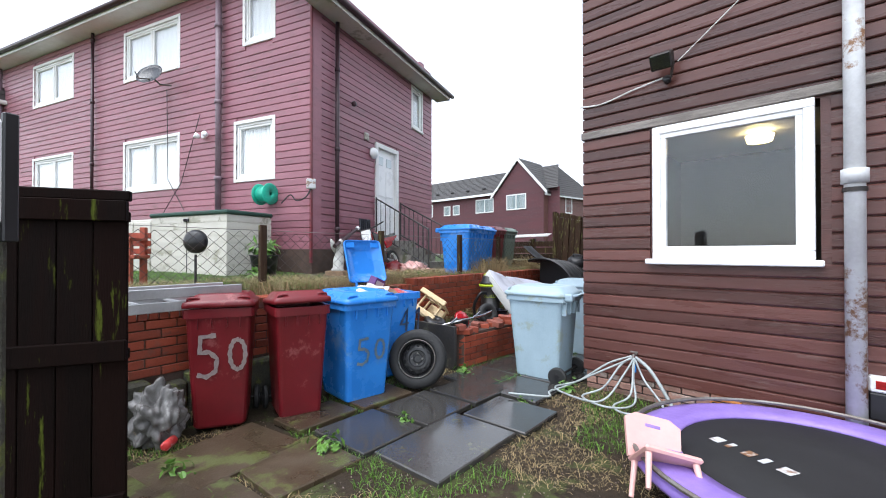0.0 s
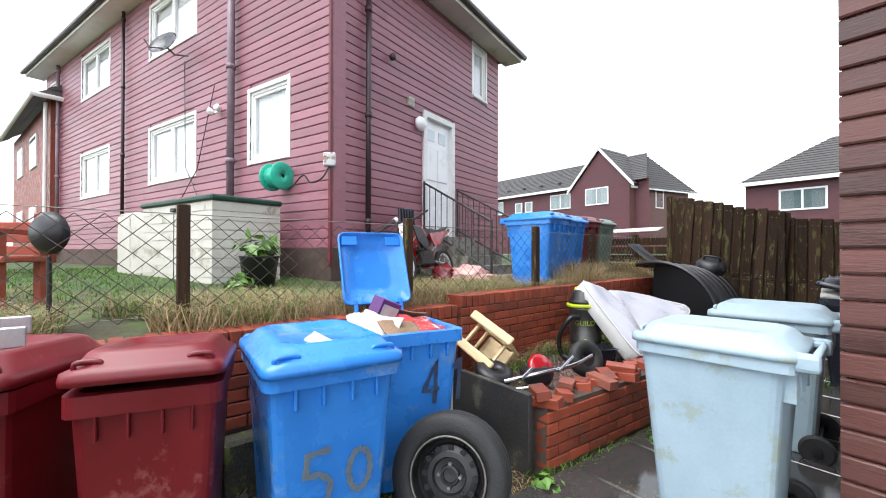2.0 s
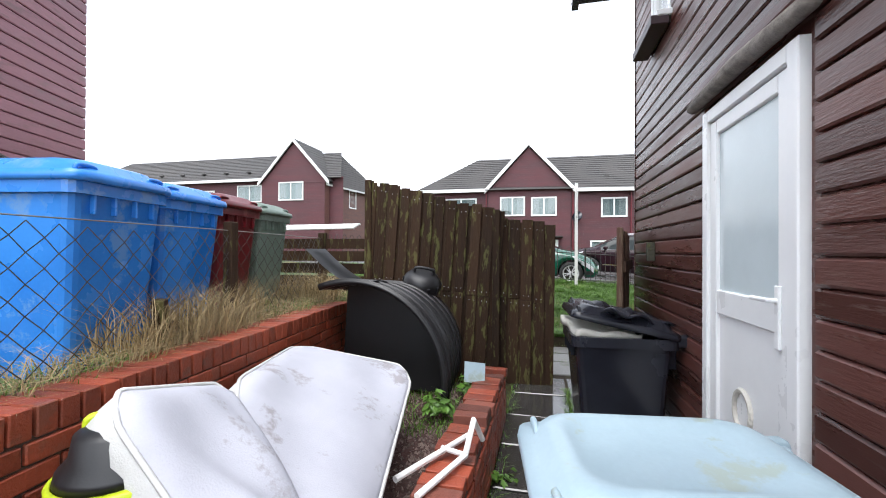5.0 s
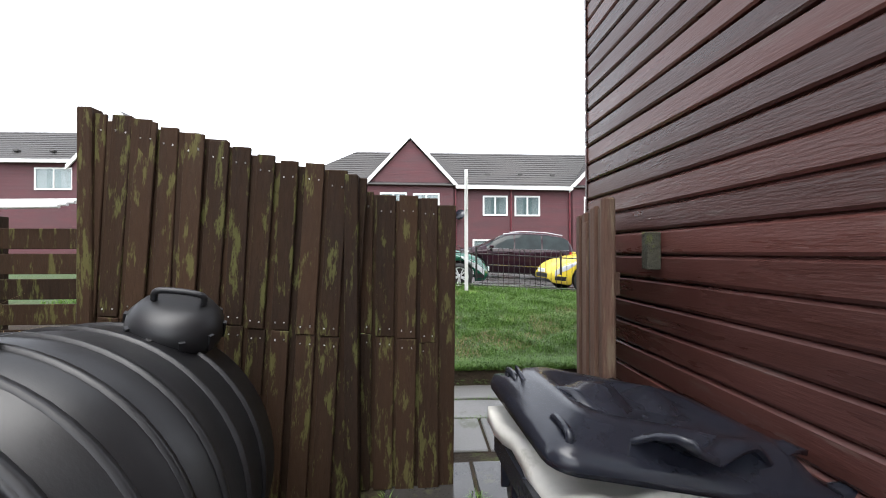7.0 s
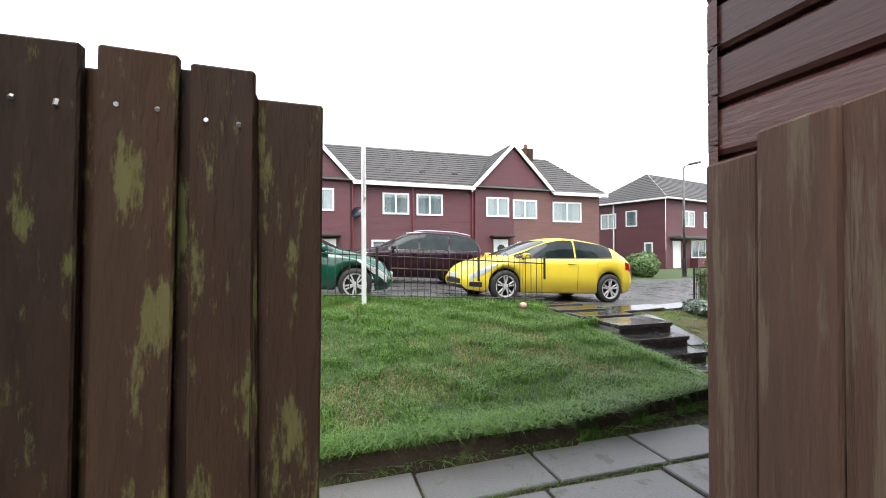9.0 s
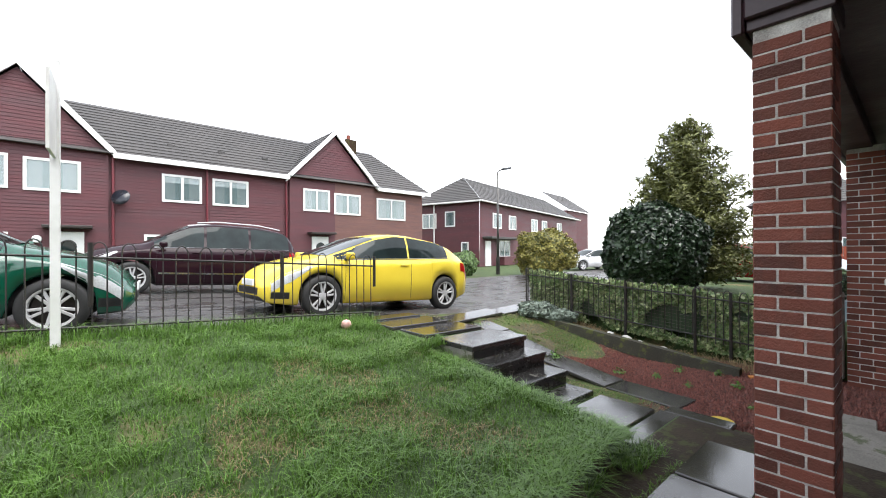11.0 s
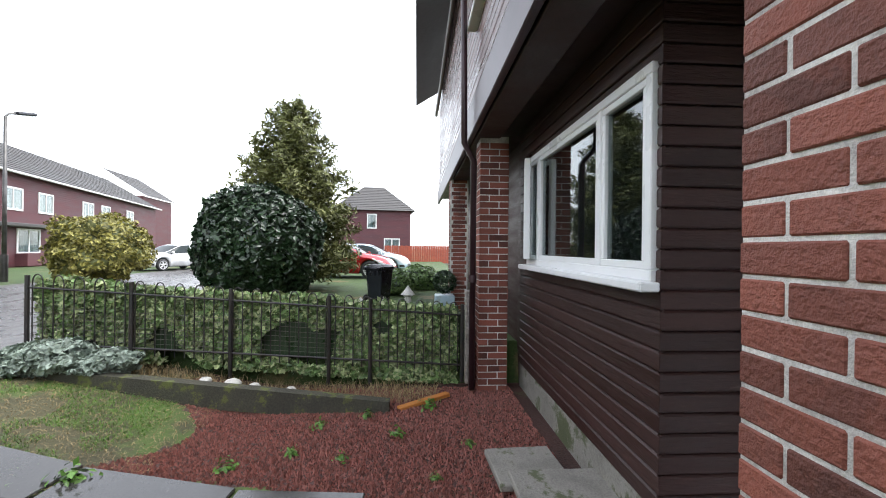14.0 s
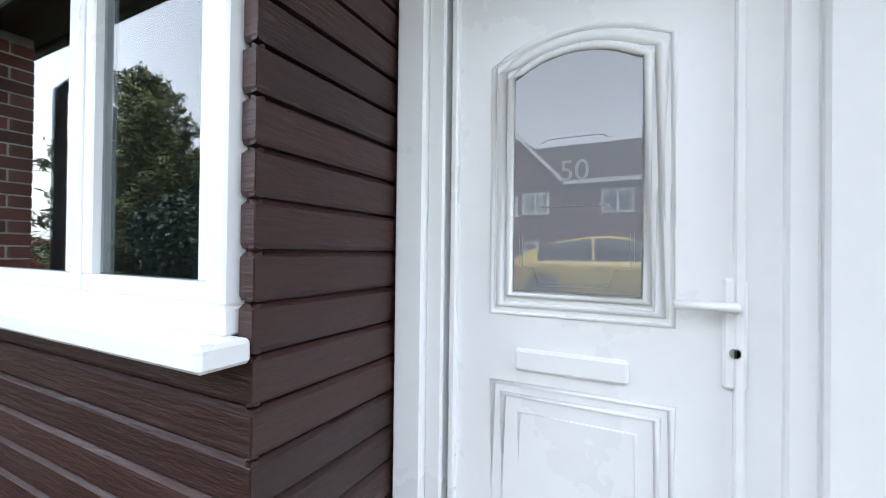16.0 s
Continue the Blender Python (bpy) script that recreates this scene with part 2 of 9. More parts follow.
M["plastic_lime"] = surface("lime_plastic", (0.50, 0.62, 0.02), rough=0.35, scale=4, bump=0.02, grain=30)
M["net_black"] = surface("black_jumping_mat", (0.015, 0.015, 0.016), rough=0.75, scale=4, grain=200, bump=0.4)
M["rim_black"] = surface("black_painted_rim", (0.020, 0.020, 0.021), (0.010, 0.010, 0.010), 0.25, 0.45, scale=9, grain=50, bump=0.1)
M["rubber"] = surface("tyre_rubber", (0.022, 0.022, 0.022), (0.015, 0.015, 0.015), 0.55, 0.75, scale=6, grain=60, bump=0.3)
M["steel_black"] = surface("black_steel", (0.022, 0.021, 0.021), (0.04, 0.026, 0.02), 0.4, 0.6, scale=8, grain=50, bump=0.1, metal=0.2)
M["iron_black"] = surface("painted_iron", (0.018, 0.018, 0.019), (0.035, 0.026, 0.022), 0.45, scale=6, grain=60, bump=0.1)
M["alloy"] = surface("alloy_metal", (0.62, 0.62, 0.63), (0.5, 0.5, 0.5), 0.3, 0.4, metal=0.35, scale=3, grain=40, bump=0.03, amount=0.1)
M["aluminium"] = surface("dull_aluminium", (0.55, 0.56, 0.57), (0.42, 0.43, 0.44), 0.38, 0.55, metal=0.75, scale=4, grain=80, bump=0.1, amount=0.2)
M["drum_steel"] = surface("dark_drum_steel", (0.13, 0.125, 0.12), (0.07, 0.068, 0.065), 0.3, 0.45, metal=0.8, scale=4, grain=60, bump=0.05, amount=0.3)
M["galvanised"] = surface("galvanised_wire", (0.23, 0.225, 0.21), (0.15, 0.12, 0.10), 0.5, metal=0.5, scale=6, grain=40, bump=0)
M["wire_rust"] = surface("dull_rusty_wire", (0.10, 0.085, 0.075), (0.05, 0.04, 0.035), 0.6, metal=0.3, scale=6, grain=40, bump=0)
M["chrome"] = surface("chrome", (0.72, 0.73, 0.74), rough=0.18, metal=1.0, bump=0)
M["fence_timber"] = surface("weathered_fence_timber", (0.042, 0.023, 0.013), (0.007, 0.005, 0.004), 0.7, 0.9, scale=1.2, grain=9, bump=1.0, amount=0.9, vary=0.55, stretch=(5, 5, 1.1), stain=(0.15, 0.16, 0.05), stain_scale=3.2, stain_cover=0.34, spec=0.2)
M["gate_timber"] = surface("grey_brown_gate_timber", (0.115, 0.064, 0.044), (0.018, 0.011, 0.009), 0.7, 0.9, scale=1.4, grain=9, bump=1.0, amount=1.1, vary=0.6, stretch=(7, 7, 0.7), stain=(0.20, 0.17, 0.11), stain_scale=3, stain_cover=0.34, spec=0.3)
M["door_stained"] = surface("dark_stained_door", (0.009, 0.004, 0.003), (0.004, 0.0025, 0.002), 0.6, 0.8, spec=0.06, scale=1.5, grain=40, bump=0.35, amount=0.5, stretch=(4, 4, 0.5), stain=(0.07, 0.085, 0.012), stain_scale=2.6, stain_cover=0.14)
M["timber_new"] = surface("pale_pine", (0.62, 0.48, 0.28), (0.52, 0.38, 0.20), 0.6, scale=5, grain=50, bump=0.15, amount=0.3, stretch=(1, 6, 6))
M["timber_red"] = surface("red_stained_timber", (0.34, 0.065, 0.03), (0.22, 0.04, 0.02), 0.6, scale=4, grain=40, bump=0.3)
M["timber_orange"] = surface("orange_shed_timber", (0.56, 0.22, 0.05), (0.46, 0.16, 0.035), 0.6, scale=2, grain=30, bump=0.2, vary=0.25, stretch=(1, 1, 5))
M["board_dark"] = surface("wet_dark_board", (0.040, 0.036, 0.032), (0.022, 0.021, 0.02), 0.4, 0.7, scale=3, grain=40, bump=0.4, stain=(0.10, 0.10, 0.07), stain_scale=3, stain_cover=0.3)
M["mattress"] = surface("mattress_fabric", (0.46, 0.465, 0.52), (0.41, 0.415, 0.47), 0.85, scale=2.5, grain=160, bump=0.25, amount=0.1, stain=(0.30, 0.285, 0.30), stain_scale=3, stain_cover=0.27)
M["mattress_edge"] = surface("mattress_border", (0.58, 0.58, 0.58), (0.50, 0.50, 0.48), 0.85, scale=3, grain=160, bump=0.3, amount=0.1)
M["paper"] = surface("paper", (0.72, 0.71, 0.68), rough=0.8, scale=6, grain=40, bump=0.05, amount=0.1)
M["card"] = surface("brown_card", (0.28, 0.18, 0.11), rough=0.85, scale=6, grain=60, bump=0.1)
M["red_wrap"] = surface("red_wrapper", (0.55, 0.04, 0.04), rough=0.35, scale=9, grain=20, bump=0.2, stain=(0.75, 0.7, 0.68), stain_scale=8, stain_cover=0.4)
M["purple_card"] = surface("purple_card", (0.11, 0.03, 0.16), rough=0.5, bump=0.05)
M["polythene"] = surface("clear_polythene", (0.20, 0.195, 0.19), (0.07, 0.066, 0.062), 0.15, 0.3, scale=8, grain=20, bump=0.5)
M["hose"] = surface("grey_hose", (0.42, 0.46, 0.46), rough=0.4, scale=8, bump=0.05, grain=60)
M["stone_white"] = surface("white_stone", (0.58, 0.57, 0.54), (0.36, 0.35, 0.32), 0.7, scale=8, grain=60, bump=0.4)
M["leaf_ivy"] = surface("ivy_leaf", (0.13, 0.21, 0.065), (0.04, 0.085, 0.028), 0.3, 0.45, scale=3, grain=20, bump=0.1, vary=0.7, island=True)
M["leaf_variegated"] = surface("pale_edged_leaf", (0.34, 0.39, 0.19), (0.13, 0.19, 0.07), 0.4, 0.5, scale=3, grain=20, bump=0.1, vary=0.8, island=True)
# dark glossy leaves; also colours hedge and bush cores as painted shade
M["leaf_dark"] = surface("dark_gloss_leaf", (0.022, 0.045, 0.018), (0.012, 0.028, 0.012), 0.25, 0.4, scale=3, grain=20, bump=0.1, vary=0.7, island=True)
M["leaf_conifer"] = surface("conifer_spray", (0.125, 0.135, 0.032), (0.050, 0.070, 0.020), 0.6, scale=1.2, grain=20, bump=0.1, vary=0.7, island=True)
M["leaf_gold"] = surface("gold_green_leaf", (0.19, 0.17, 0.03), (0.10, 0.11, 0.02), 0.5, scale=2, grain=20, bump=0.1, vary=0.7, island=True)
M["leaf_weed"] = surface("weed_leaf", (0.10, 0.21, 0.03), (0.06, 0.14, 0.02), 0.45, scale=5, grain=20, bump=0.1, vary=0.6, island=True)
M["leaf_silver"] = surface("silver_leaf", (0.22, 0.27, 0.22), (0.14, 0.18, 0.15), 0.6, scale=5, bump=0.1, grain=20, vary=0.5, island=True)
M["grass"] = surface("grass_blade", (0.105, 0.215, 0.025), (0.048, 0.108, 0.014), 0.4, 0.6, scale=1.4, grain=6, bump=0, amount=0.3, vary=0.7, island=True, world_space=True)
M["straw"] = surface("dry_grass_blade", (0.33, 0.245, 0.125), (0.18, 0.145, 0.065), 0.6, scale=1.6, grain=6, bump=0, amount=0.3, vary=0.7, island=True, world_space=True)
M["bark"] = surface("bark", (0.09, 0.065, 0.045), rough=0.9, scale=5, grain=30, bump=0.8, stretch=(3, 3, 0.6))
M["car_green"] = surface("green_car_paint", (0.004, 0.085, 0.048), (0.003, 0.07, 0.04), 0.12, 0.16, scale=1, grain=400, bump=0, amount=0.15, spec=0.8)
M["car_yellow"] = surface("yellow_car_paint", (0.78, 0.60, 0.055), (0.72, 0.54, 0.045), 0.12, 0.18, scale=1, grain=400, bump=0, amount=0.1, spec=0.8)
M["car_plum"] = surface("dark_plum_car_paint", (0.022, 0.008, 0.012), (0.016, 0.006, 0.010), 0.1, 0.15, scale=1, grain=400, bump=0, amount=0.15, spec=0.2)
M["car_red"] = surface("red_car_paint", (0.42, 0.010, 0.018), rough=0.12, bump=0, spec=0.8)
M["car_dark"] = surface("dark_car_paint", (0.012, 0.013, 0.016), rough=0.12, bump=0, spec=0.8)
M["car_glass"] = surface("car_glass", (0.020, 0.030, 0.030), rough=0.03, bump=0, spec=0.28, amount=0.0)
M["lens"] = surface("lamp_lens", (0.55, 0.57, 0.58), rough=0.08, bump=0, spec=0.9)
M["lens_red"] = surface("red_lamp_lens", (0.40, 0.01, 0.01), rough=0.1, bump=0, spec=0.9)
M["paint_mark"] = surface("brushed_pale_paint", (0.50, 0.44, 0.42), (0.42, 0.36, 0.35), 0.7, scale=8, grain=50, bump=0.3)
M["paint_dim"] = surface("faded_grey_brushed_paint", (0.10, 0.14, 0.22), (0.05, 0.10, 0.22), 0.7, scale=8, grain=50, bump=0.3)
M["paint_grey"] = surface("brushed_grey_paint", (0.33, 0.38, 0.40), (0.22, 0.30, 0.38), 0.7, scale=8, grain=50, bump=0.3)
M["stone_grey"] = surface("pebble", (0.20, 0.15, 0.13), (0.12, 0.09, 0.08), 0.6, scale=12, grain=60, bump=0.3, vary=0.8, island=True)
M["chip_red"] = surface("red_stone_chip", (0.19, 0.066, 0.050), (0.075, 0.034, 0.028), 0.55, scale=12, grain=60, bump=0.3, vary=0.9, island=True)
lamp_mat = bpy.data.materials.new("lit_ceiling_lamp")
lamp_mat.use_nodes = True
lamp_mat.node_tree.nodes["Principled BSDF"].inputs["Emission Color"].default_value = (1.0, 0.72, 0.3, 1)
lamp_mat.node_tree.nodes["Principled BSDF"].inputs["Emission Strength"].default_value = 3.0
M["lamp_lit"] = lamp_mat

# ---- mesh helpers ----
def link(name, bm, material, parent=None, label="", smooth=False, at=None):
    me = bpy.data.meshes.new(name)
    bm.to_mesh(me)
    bm.free()
    for mm in (material if isinstance(material, (list, tuple)) else [material]):
        me.materials.append(M[mm] if isinstance(mm, str) else mm)
    if smooth:
        me.polygons.foreach_set("use_smooth", [True] * len(me.polygons))
    ob = new(name, me)
    if at is not None:
        ob.matrix_basis = at
    if parent is not None:
        ob.parent = parent
    if label:
        ob["label"] = label
    return ob


def part(name, bm, material, parent, label="", smooth=False, at=None):
    return link(name, bm, material, parent, label, smooth, at)


def thing(name, label, category, m=None, group=""):
    e = new(name)
    e.empty_display_size = 0.2
    if m is not None:
        e.matrix_basis = m
    return tagged(e, label, category, group)


def setting(name, bm, material, label="", smooth=False):
    return tagged(link(name, bm, material, smooth=smooth), label or name.replace("_", " "), name.split("_")[0], kind="structure")


def raw(verts, faces):
    me = bpy.data.meshes.new("tmp")
    me.from_pydata([tuple(v) for v in verts], [], faces)
    b = bmesh.new()
    b.from_mesh(me)
    bpy.data.meshes.remove(me)
    return b


def box(bm, x0, x1, y0, y1, z0, z1, m=None, bev=0.0, seg=1):
    r = bmesh.ops.create_cube(bm, size=1.0)
    vs = r["verts"]
    t = Matrix.Translation(((x0 + x1) / 2, (y0 + y1) / 2, (z0 + z1) / 2)) @ Matrix.Diagonal((abs(x1 - x0), abs(y1 - y0), abs(z1 - z0), 1))
    bmesh.ops.transform(bm, matrix=t, verts=vs)
    if bev:
        es = list({e for v in vs for e in v.link_edges})
        g = bmesh.ops.bevel(bm, geom=es, offset=bev, segments=seg, affect="EDGES", profile=0.5)
        vs = list({v for f in g["faces"] for v in f.verts} | {v for v in vs if v.is_valid})
    if m is not None:
        bmesh.ops.transform(bm, matrix=m, verts=vs)
    return vs


def bx(*a, **k):
    bm = bmesh.new()
    box(bm, *a, **k)
    return bm


def cyl(bm, p0, p1, r0, r1=None, seg=12, caps=True):
    p0, p1 = Vector(p0), Vector(p1)
    d = p1 - p0
    r1 = r0 if r1 is None else r1
    m = Matrix.Translation((p0 + p1) / 2) @ d.to_track_quat("Z", "Y").to_matrix().to_4x4()
    return bmesh.ops.create_cone(bm, cap_ends=caps, segments=seg, radius1=r0, radius2=r1, depth=d.length, matrix=m)["verts"]


def cy(*a, **k):
    bm = bmesh.new()
    cyl(bm, *a, **k)
    return bm


def tube(bm, pts, r, seg=8, closed=False):
    """A round tube along points."""
    pts = [Vector(p) for p in pts]
    n, rings, up = len(pts), [], Vector((0.137, 0.31, 1)).normalized()
    for i, p in enumerate(pts):
        a = pts[(i - 1) % n] if (i or closed) else p
        b = pts[(i + 1) % n] if (i < n - 1 or closed) else p
        d = (b - a).normalized()
        s = d.cross(up)
        s = s.normalized() if s.length > 1e-4 else Vector((1, 0, 0))
        u = s.cross(d)
        rr = r[i] if isinstance(r, (list, tuple)) else r
        rings.append([bm.verts.new(p + (s * math.cos(k * math.tau / seg) + u * math.sin(k * math.tau / seg)) * rr) for k in range(seg)])
    for i in range(n if closed else n - 1):
        A, B = rings[i], rings[(i + 1) % n]
        for k in range(seg):
            bm.faces.new((A[k], A[(k + 1) % seg], B[(k + 1) % seg], B[k]))
    if not closed:
        bm.faces.new(rings[0][::-1])
        bm.faces.new(rings[-1])


def tb(*a, **k):
    bm = bmesh.new()
    tube(bm, *a, **k)
    return bm


def curve_pts(ctrl, steps=8):
    """A smooth line through control points."""
    c = [Vector(p) for p in ctrl]
    c = [c[0] * 2 - c[1]] + c + [c[-1] * 2 - c[-2]]
    out = []
    for i in range(1, len(c) - 2):
        for k in range(steps):
            t = k / steps
            out.append(0.5 * (2 * c[i] + (c[i + 1] - c[i - 1]) * t + (2 * c[i - 1] - 5 * c[i] + 4 * c[i + 1] - c[i + 2]) * t * t + (3 * c[i] - c[i - 1] - 3 * c[i + 1] + c[i + 2]) * t ** 3))
    out.append(c[-2])
    return out


def lathe(bm, prof, seg=32, m=None, cap=True):
    """Turn a profile of (radius, height) round z."""
    rings = []
    for r, z in prof:
        rings.append([bm.verts.new((r * math.cos(k * math.tau / seg), r * math.sin(k * math.tau / seg), z)) for k in range(seg)])
    for A, B in zip(rings, rings[1:]):
        for k in range(seg):
            bm.faces.new((A[k], A[(k + 1) % seg], B[(k + 1) % seg], B[k]))
    if prof[0][0] > 0.001 and prof[-1][0] > 0.001:
        for k in range(seg):
            bm.faces.new((rings[-1][k], rings[-1][(k + 1) % seg], rings[0][(k + 1) % seg], rings[0][k]))
    elif cap and prof[0][0] > 0.001:
        bm.faces.new(rings[0][::-1])
    elif cap and prof[-1][0] > 0.001:
        bm.faces.new(rings[-1])
    bmesh.ops.remove_doubles(bm, verts=[v for r in (rings[0], rings[-1]) for v in r], dist=1e-5)
    rings = [[v for v in r if v.is_valid] for r in rings]
    if m is not None:
        bmesh.ops.transform(bm, matrix=m, verts=[v for r in rings for v in r])


def lt(*a, **k):
    bm = bmesh.new()
    lathe(bm, *a, **k)
    return bm


def prism(bm, outline, y0, y1, m=None):
    """An outline of (x, z) extruded along y."""
    A = [bm.verts.new((x, y0, z)) for x, z in outline]
    B = [bm.verts.new((x, y1, z)) for x, z in outline]
    n = len(outline)
    bm.faces.new(A)
    bm.faces.new(B[::-1])
    for i in range(n):
        bm.faces.new((A[(i + 1) % n], A[i], B[i], B[(i + 1) % n]))
    if m is not None:
        bmesh.ops.transform(bm, matrix=m, verts=A + B)


def loft(bm, rings, cap=True):
    """Join rings of points of one length into a skin."""
    R = [[bm.verts.new(p) for p in ring] for ring in rings]
    n = len(R[0])
    for A, B in zip(R, R[1:]):
        for k in range(n):
            bm.faces.new((A[k], A[(k + 1) % n], B[(k + 1) % n], B[k]))
    if cap:
        bm.faces.new(R[0][::-1])
        bm.faces.new(R[-1])


def rrect(w, d, r, z, n=4, cx=0.0, cy_=0.0):
    """Points of a rounded rectangle at height z."""
    out = []
    for sx, sy, a0 in ((1, 1, 0), (-1, 1, 90), (-1, -1, 180), (1, -1, 270)):
        for k in range(n + 1):
            a = radians(a0 + 90 * k / n)
            out.append((cx + sx * (w / 2 - r) + r * math.cos(a), cy_ + sy * (d / 2 - r) + r * math.sin(a), z))
    return out


def turned(m, bm):
    bmesh.ops.transform(bm, matrix=m, verts=bm.verts)
    return bm


# ---- ground ----
def wall_x(y):
    return -4.647 - 0.1047 * (y - 3.54)


def road_z(x):
    return 0.6 - 0.055 * max(-12.0, min(8.0, x))


def lerp(a, b, t):
    t = max(0.0, min(1.0, t))
    return a + (b - a) * t


def lawn_y(x):
    """Front edge of the lawn above the path."""
    return 10.88 + 0.32 * max(0.0, min(1.0, (x + 1.3) / 1.9))


def ground_z(x, y):
    if y < 8.85:
        if x < wall_x(y) - 0.12:
            return 0.93 + 0.03 * min(4.0, wall_x(y) - 0.12 - x)
        if x < -3.70 and 3.45 < y < 7.95:
            return 0.30 + 0.03 * math.sin(x * 9) * math.sin(y * 7)
        return -0.035 + 0.015 * math.sin(2.1 * x + 1) * math.sin(1.7 * y)
    if y < 15.4:
        if x < -3.75:
            a = lerp(0.93, 0.12, (x + 5.0) / 1.2)
            return lerp(a, road_z(x), (y - 9.5) / 5.5)
        if x > 5.12:
            return lerp(0.33, 0.30, (y - 10) / 5)
        if x > 1.98:
            return lerp(-0.15, 0.31, (y - 12.7) / 2.3)
        if y < lawn_y(x):
            return 0.0
        if x > 0.98 and y < 13.5:
            return lerp(-0.06, 0.36, (y - 12.2) / 1.3)
        top = 0.17 + (road_z(x) - 0.02 - 0.17) * lerp(0, 1, (y - lawn_y(x) - 0.07) / 4.0)
        if x > 0.6 and y > 13.4:
            return lerp(top, max(top, 0.435 + (y - 13.6) * 0.03), (x - 0.6) / 0.3)
        if x > 0.6:
            return lerp(top, top - 0.10, (x - 0.6) / 0.35)
        return top
    if y < 24.2:
        return road_z(x) - (0.08 if y < 23.4 else 0.0)
    return road_z(x)


def ground_kind(x, y):
    if y < 8.85:
        if x < wall_x(y) - 0.12:
            return 2 if x > -7.0 else 1
        if x < -3.70 and 3.45 < y < 7.95:
            return 3
        return 0
    if y < 15.4:
        if x > 5.12:
            return 1
        if x > 1.98:
            return 3 if (x > 2.95 + 0.12 * math.sin(y * 2.1) and y < 13.2 + 0.3 * math.sin(x * 3)) or (x > 2.35 and y < 11.4) else 2
        return 1 if y > lawn_y(x) else 0
    if y < 24.2:
        return 4 if y < 23.4 else 5
    return 1


def axis(parts_):
    out = []
    for a, b, s in parts_:
        n = max(1, round((b - a) / s))
        out += [a + (b - a) * i / n for i in range(n)]
    return out + [parts_[-1][1]]


gx = axis([(-900, -60, 140), (-60, -16, 4), (-16, -5.6, 0.4), (-5.6, 7.0, 0.1), (7.0, 16, 0.5), (16, 60, 4), (60, 900, 140)])
gy = axis([(-900, -40, 140), (-40, -4, 3), (-4, 15.4, 0.1), (15.4, 24.2, 0.4), (24.2, 60, 4), (60, 900, 140)])
gv = [(x, y, ground_z(x, y)) for y in gy for x in gx]
nx = len(gx)
gf = [(j * nx + i, j * nx + i + 1, (j + 1) * nx + i + 1, (j + 1) * nx + i) for j in range(len(gy) - 1) for i in range(nx - 1)]
gme = bpy.data.meshes.new("ground")
gme.from_pydata(gv, [], gf)
for k in ("soil", "turf", "rough_ground", "gravel_red", "asphalt", "pavement"):
    gme.materials.append(M[k])
gme.polygons.foreach_set("material_index", [ground_kind((gx[f[0] % nx] + gx[f[1] % nx]) / 2, (gy[f[0] // nx] + gy[f[2] // nx]) / 2) for f in gf])
gme.polygons.foreach_set("use_smooth", [True] * len(gme.polygons))
tagged(new("ground", gme), "uneven ground of soil, turf, gravel and wet road", "ground", kind="structure")

# ---- house walls with boards ----
def clap(bm, length, pitch, n, thick=0.022):
    """Overlapping boards as one skin: profile along z, length along x."""
    for i in range(n):
        z = i * pitch
        vs = [bm.verts.new(p) for p in ((0, -thick, z), (length, -thick, z), (length, -0.006, z + pitch), (0, -0.006, z + pitch), (0, 0, z), (length, 0, z))]
        bm.faces.new((vs[0], vs[1], vs[2], vs[3]))
        bm.faces.new((vs[4], vs[5], vs[1], vs[0]))


def board_mesh(length, pitch, thick=0.02):
    """One board: rounded lower nose, groove above; runs along x, outer face at -y."""
    prof = [(0, 0.0), (-thick * 0.75, 0.002), (-thick, 0.012), (-thick, pitch - 0.016), (-thick * 0.4, pitch - 0.006), (0, pitch - 0.004)]
    bm = bmesh.new()
    A = [bm.verts.new((0, y, z)) for y, z in prof]
    B = [bm.verts.new((length, y, z)) for y, z in prof]
    for i in range(len(prof) - 1):
        bm.faces.new((A[i], A[i + 1], B[i + 1], B[i]))
    bm.faces.new(A[::-1])
    bm.faces.new(B)
    bmesh.ops.recalc_face_normals(bm, faces=bm.faces)
    me = bpy.data.meshes.new("board")
    bm.to_mesh(me)
    bm.free()
    return me


BOARD_CACHE = {}


def boards(parent, origin, ang, length, z0, z1, pitch, holes, material, thick=0.02, joints=()):
    """Board by board on a wall that runs from origin at ang degrees, outer face on its right hand; holes (a0, a1, z0, z1)."""
    rnd = random.Random(int(length * 1000) + int(z0 * 77))
    n = int(round((z1 - z0) / pitch))
    for i in range(n):
        za, zb = z0 + i * pitch, z0 + (i + 1) * pitch
        cuts = [(0.0, length)]
        for a0, a1, h0, h1 in holes:
            if zb > h0 + 0.01 and za < h1 - 0.01:
                nc = []
                for c0, c1 in cuts:
                    if a1 <= c0 or a0 >= c1:
                        nc.append((c0, c1))
                    else:
                        if a0 > c0 + 0.02:
                            nc.append((c0, a0))
                        if a1 < c1 - 0.02:
                            nc.append((a1, c1))
                cuts = nc
        for c0, c1 in cuts:
            L = round(c1 - c0, 2)
            key = (L, round(pitch, 3), thick, material)
            if key not in BOARD_CACHE:
                me = board_mesh(L, pitch, thick)
                me.materials.append(M[material])
                BOARD_CACHE[key] = me
            ob = new("board", BOARD_CACHE[key])
            ob.matrix_basis = pose(*origin, 0, 0, ang) @ pose(c0, -0.001 - rnd.random() * 0.002, za, 0, 0, 0)
            ob.parent = parent


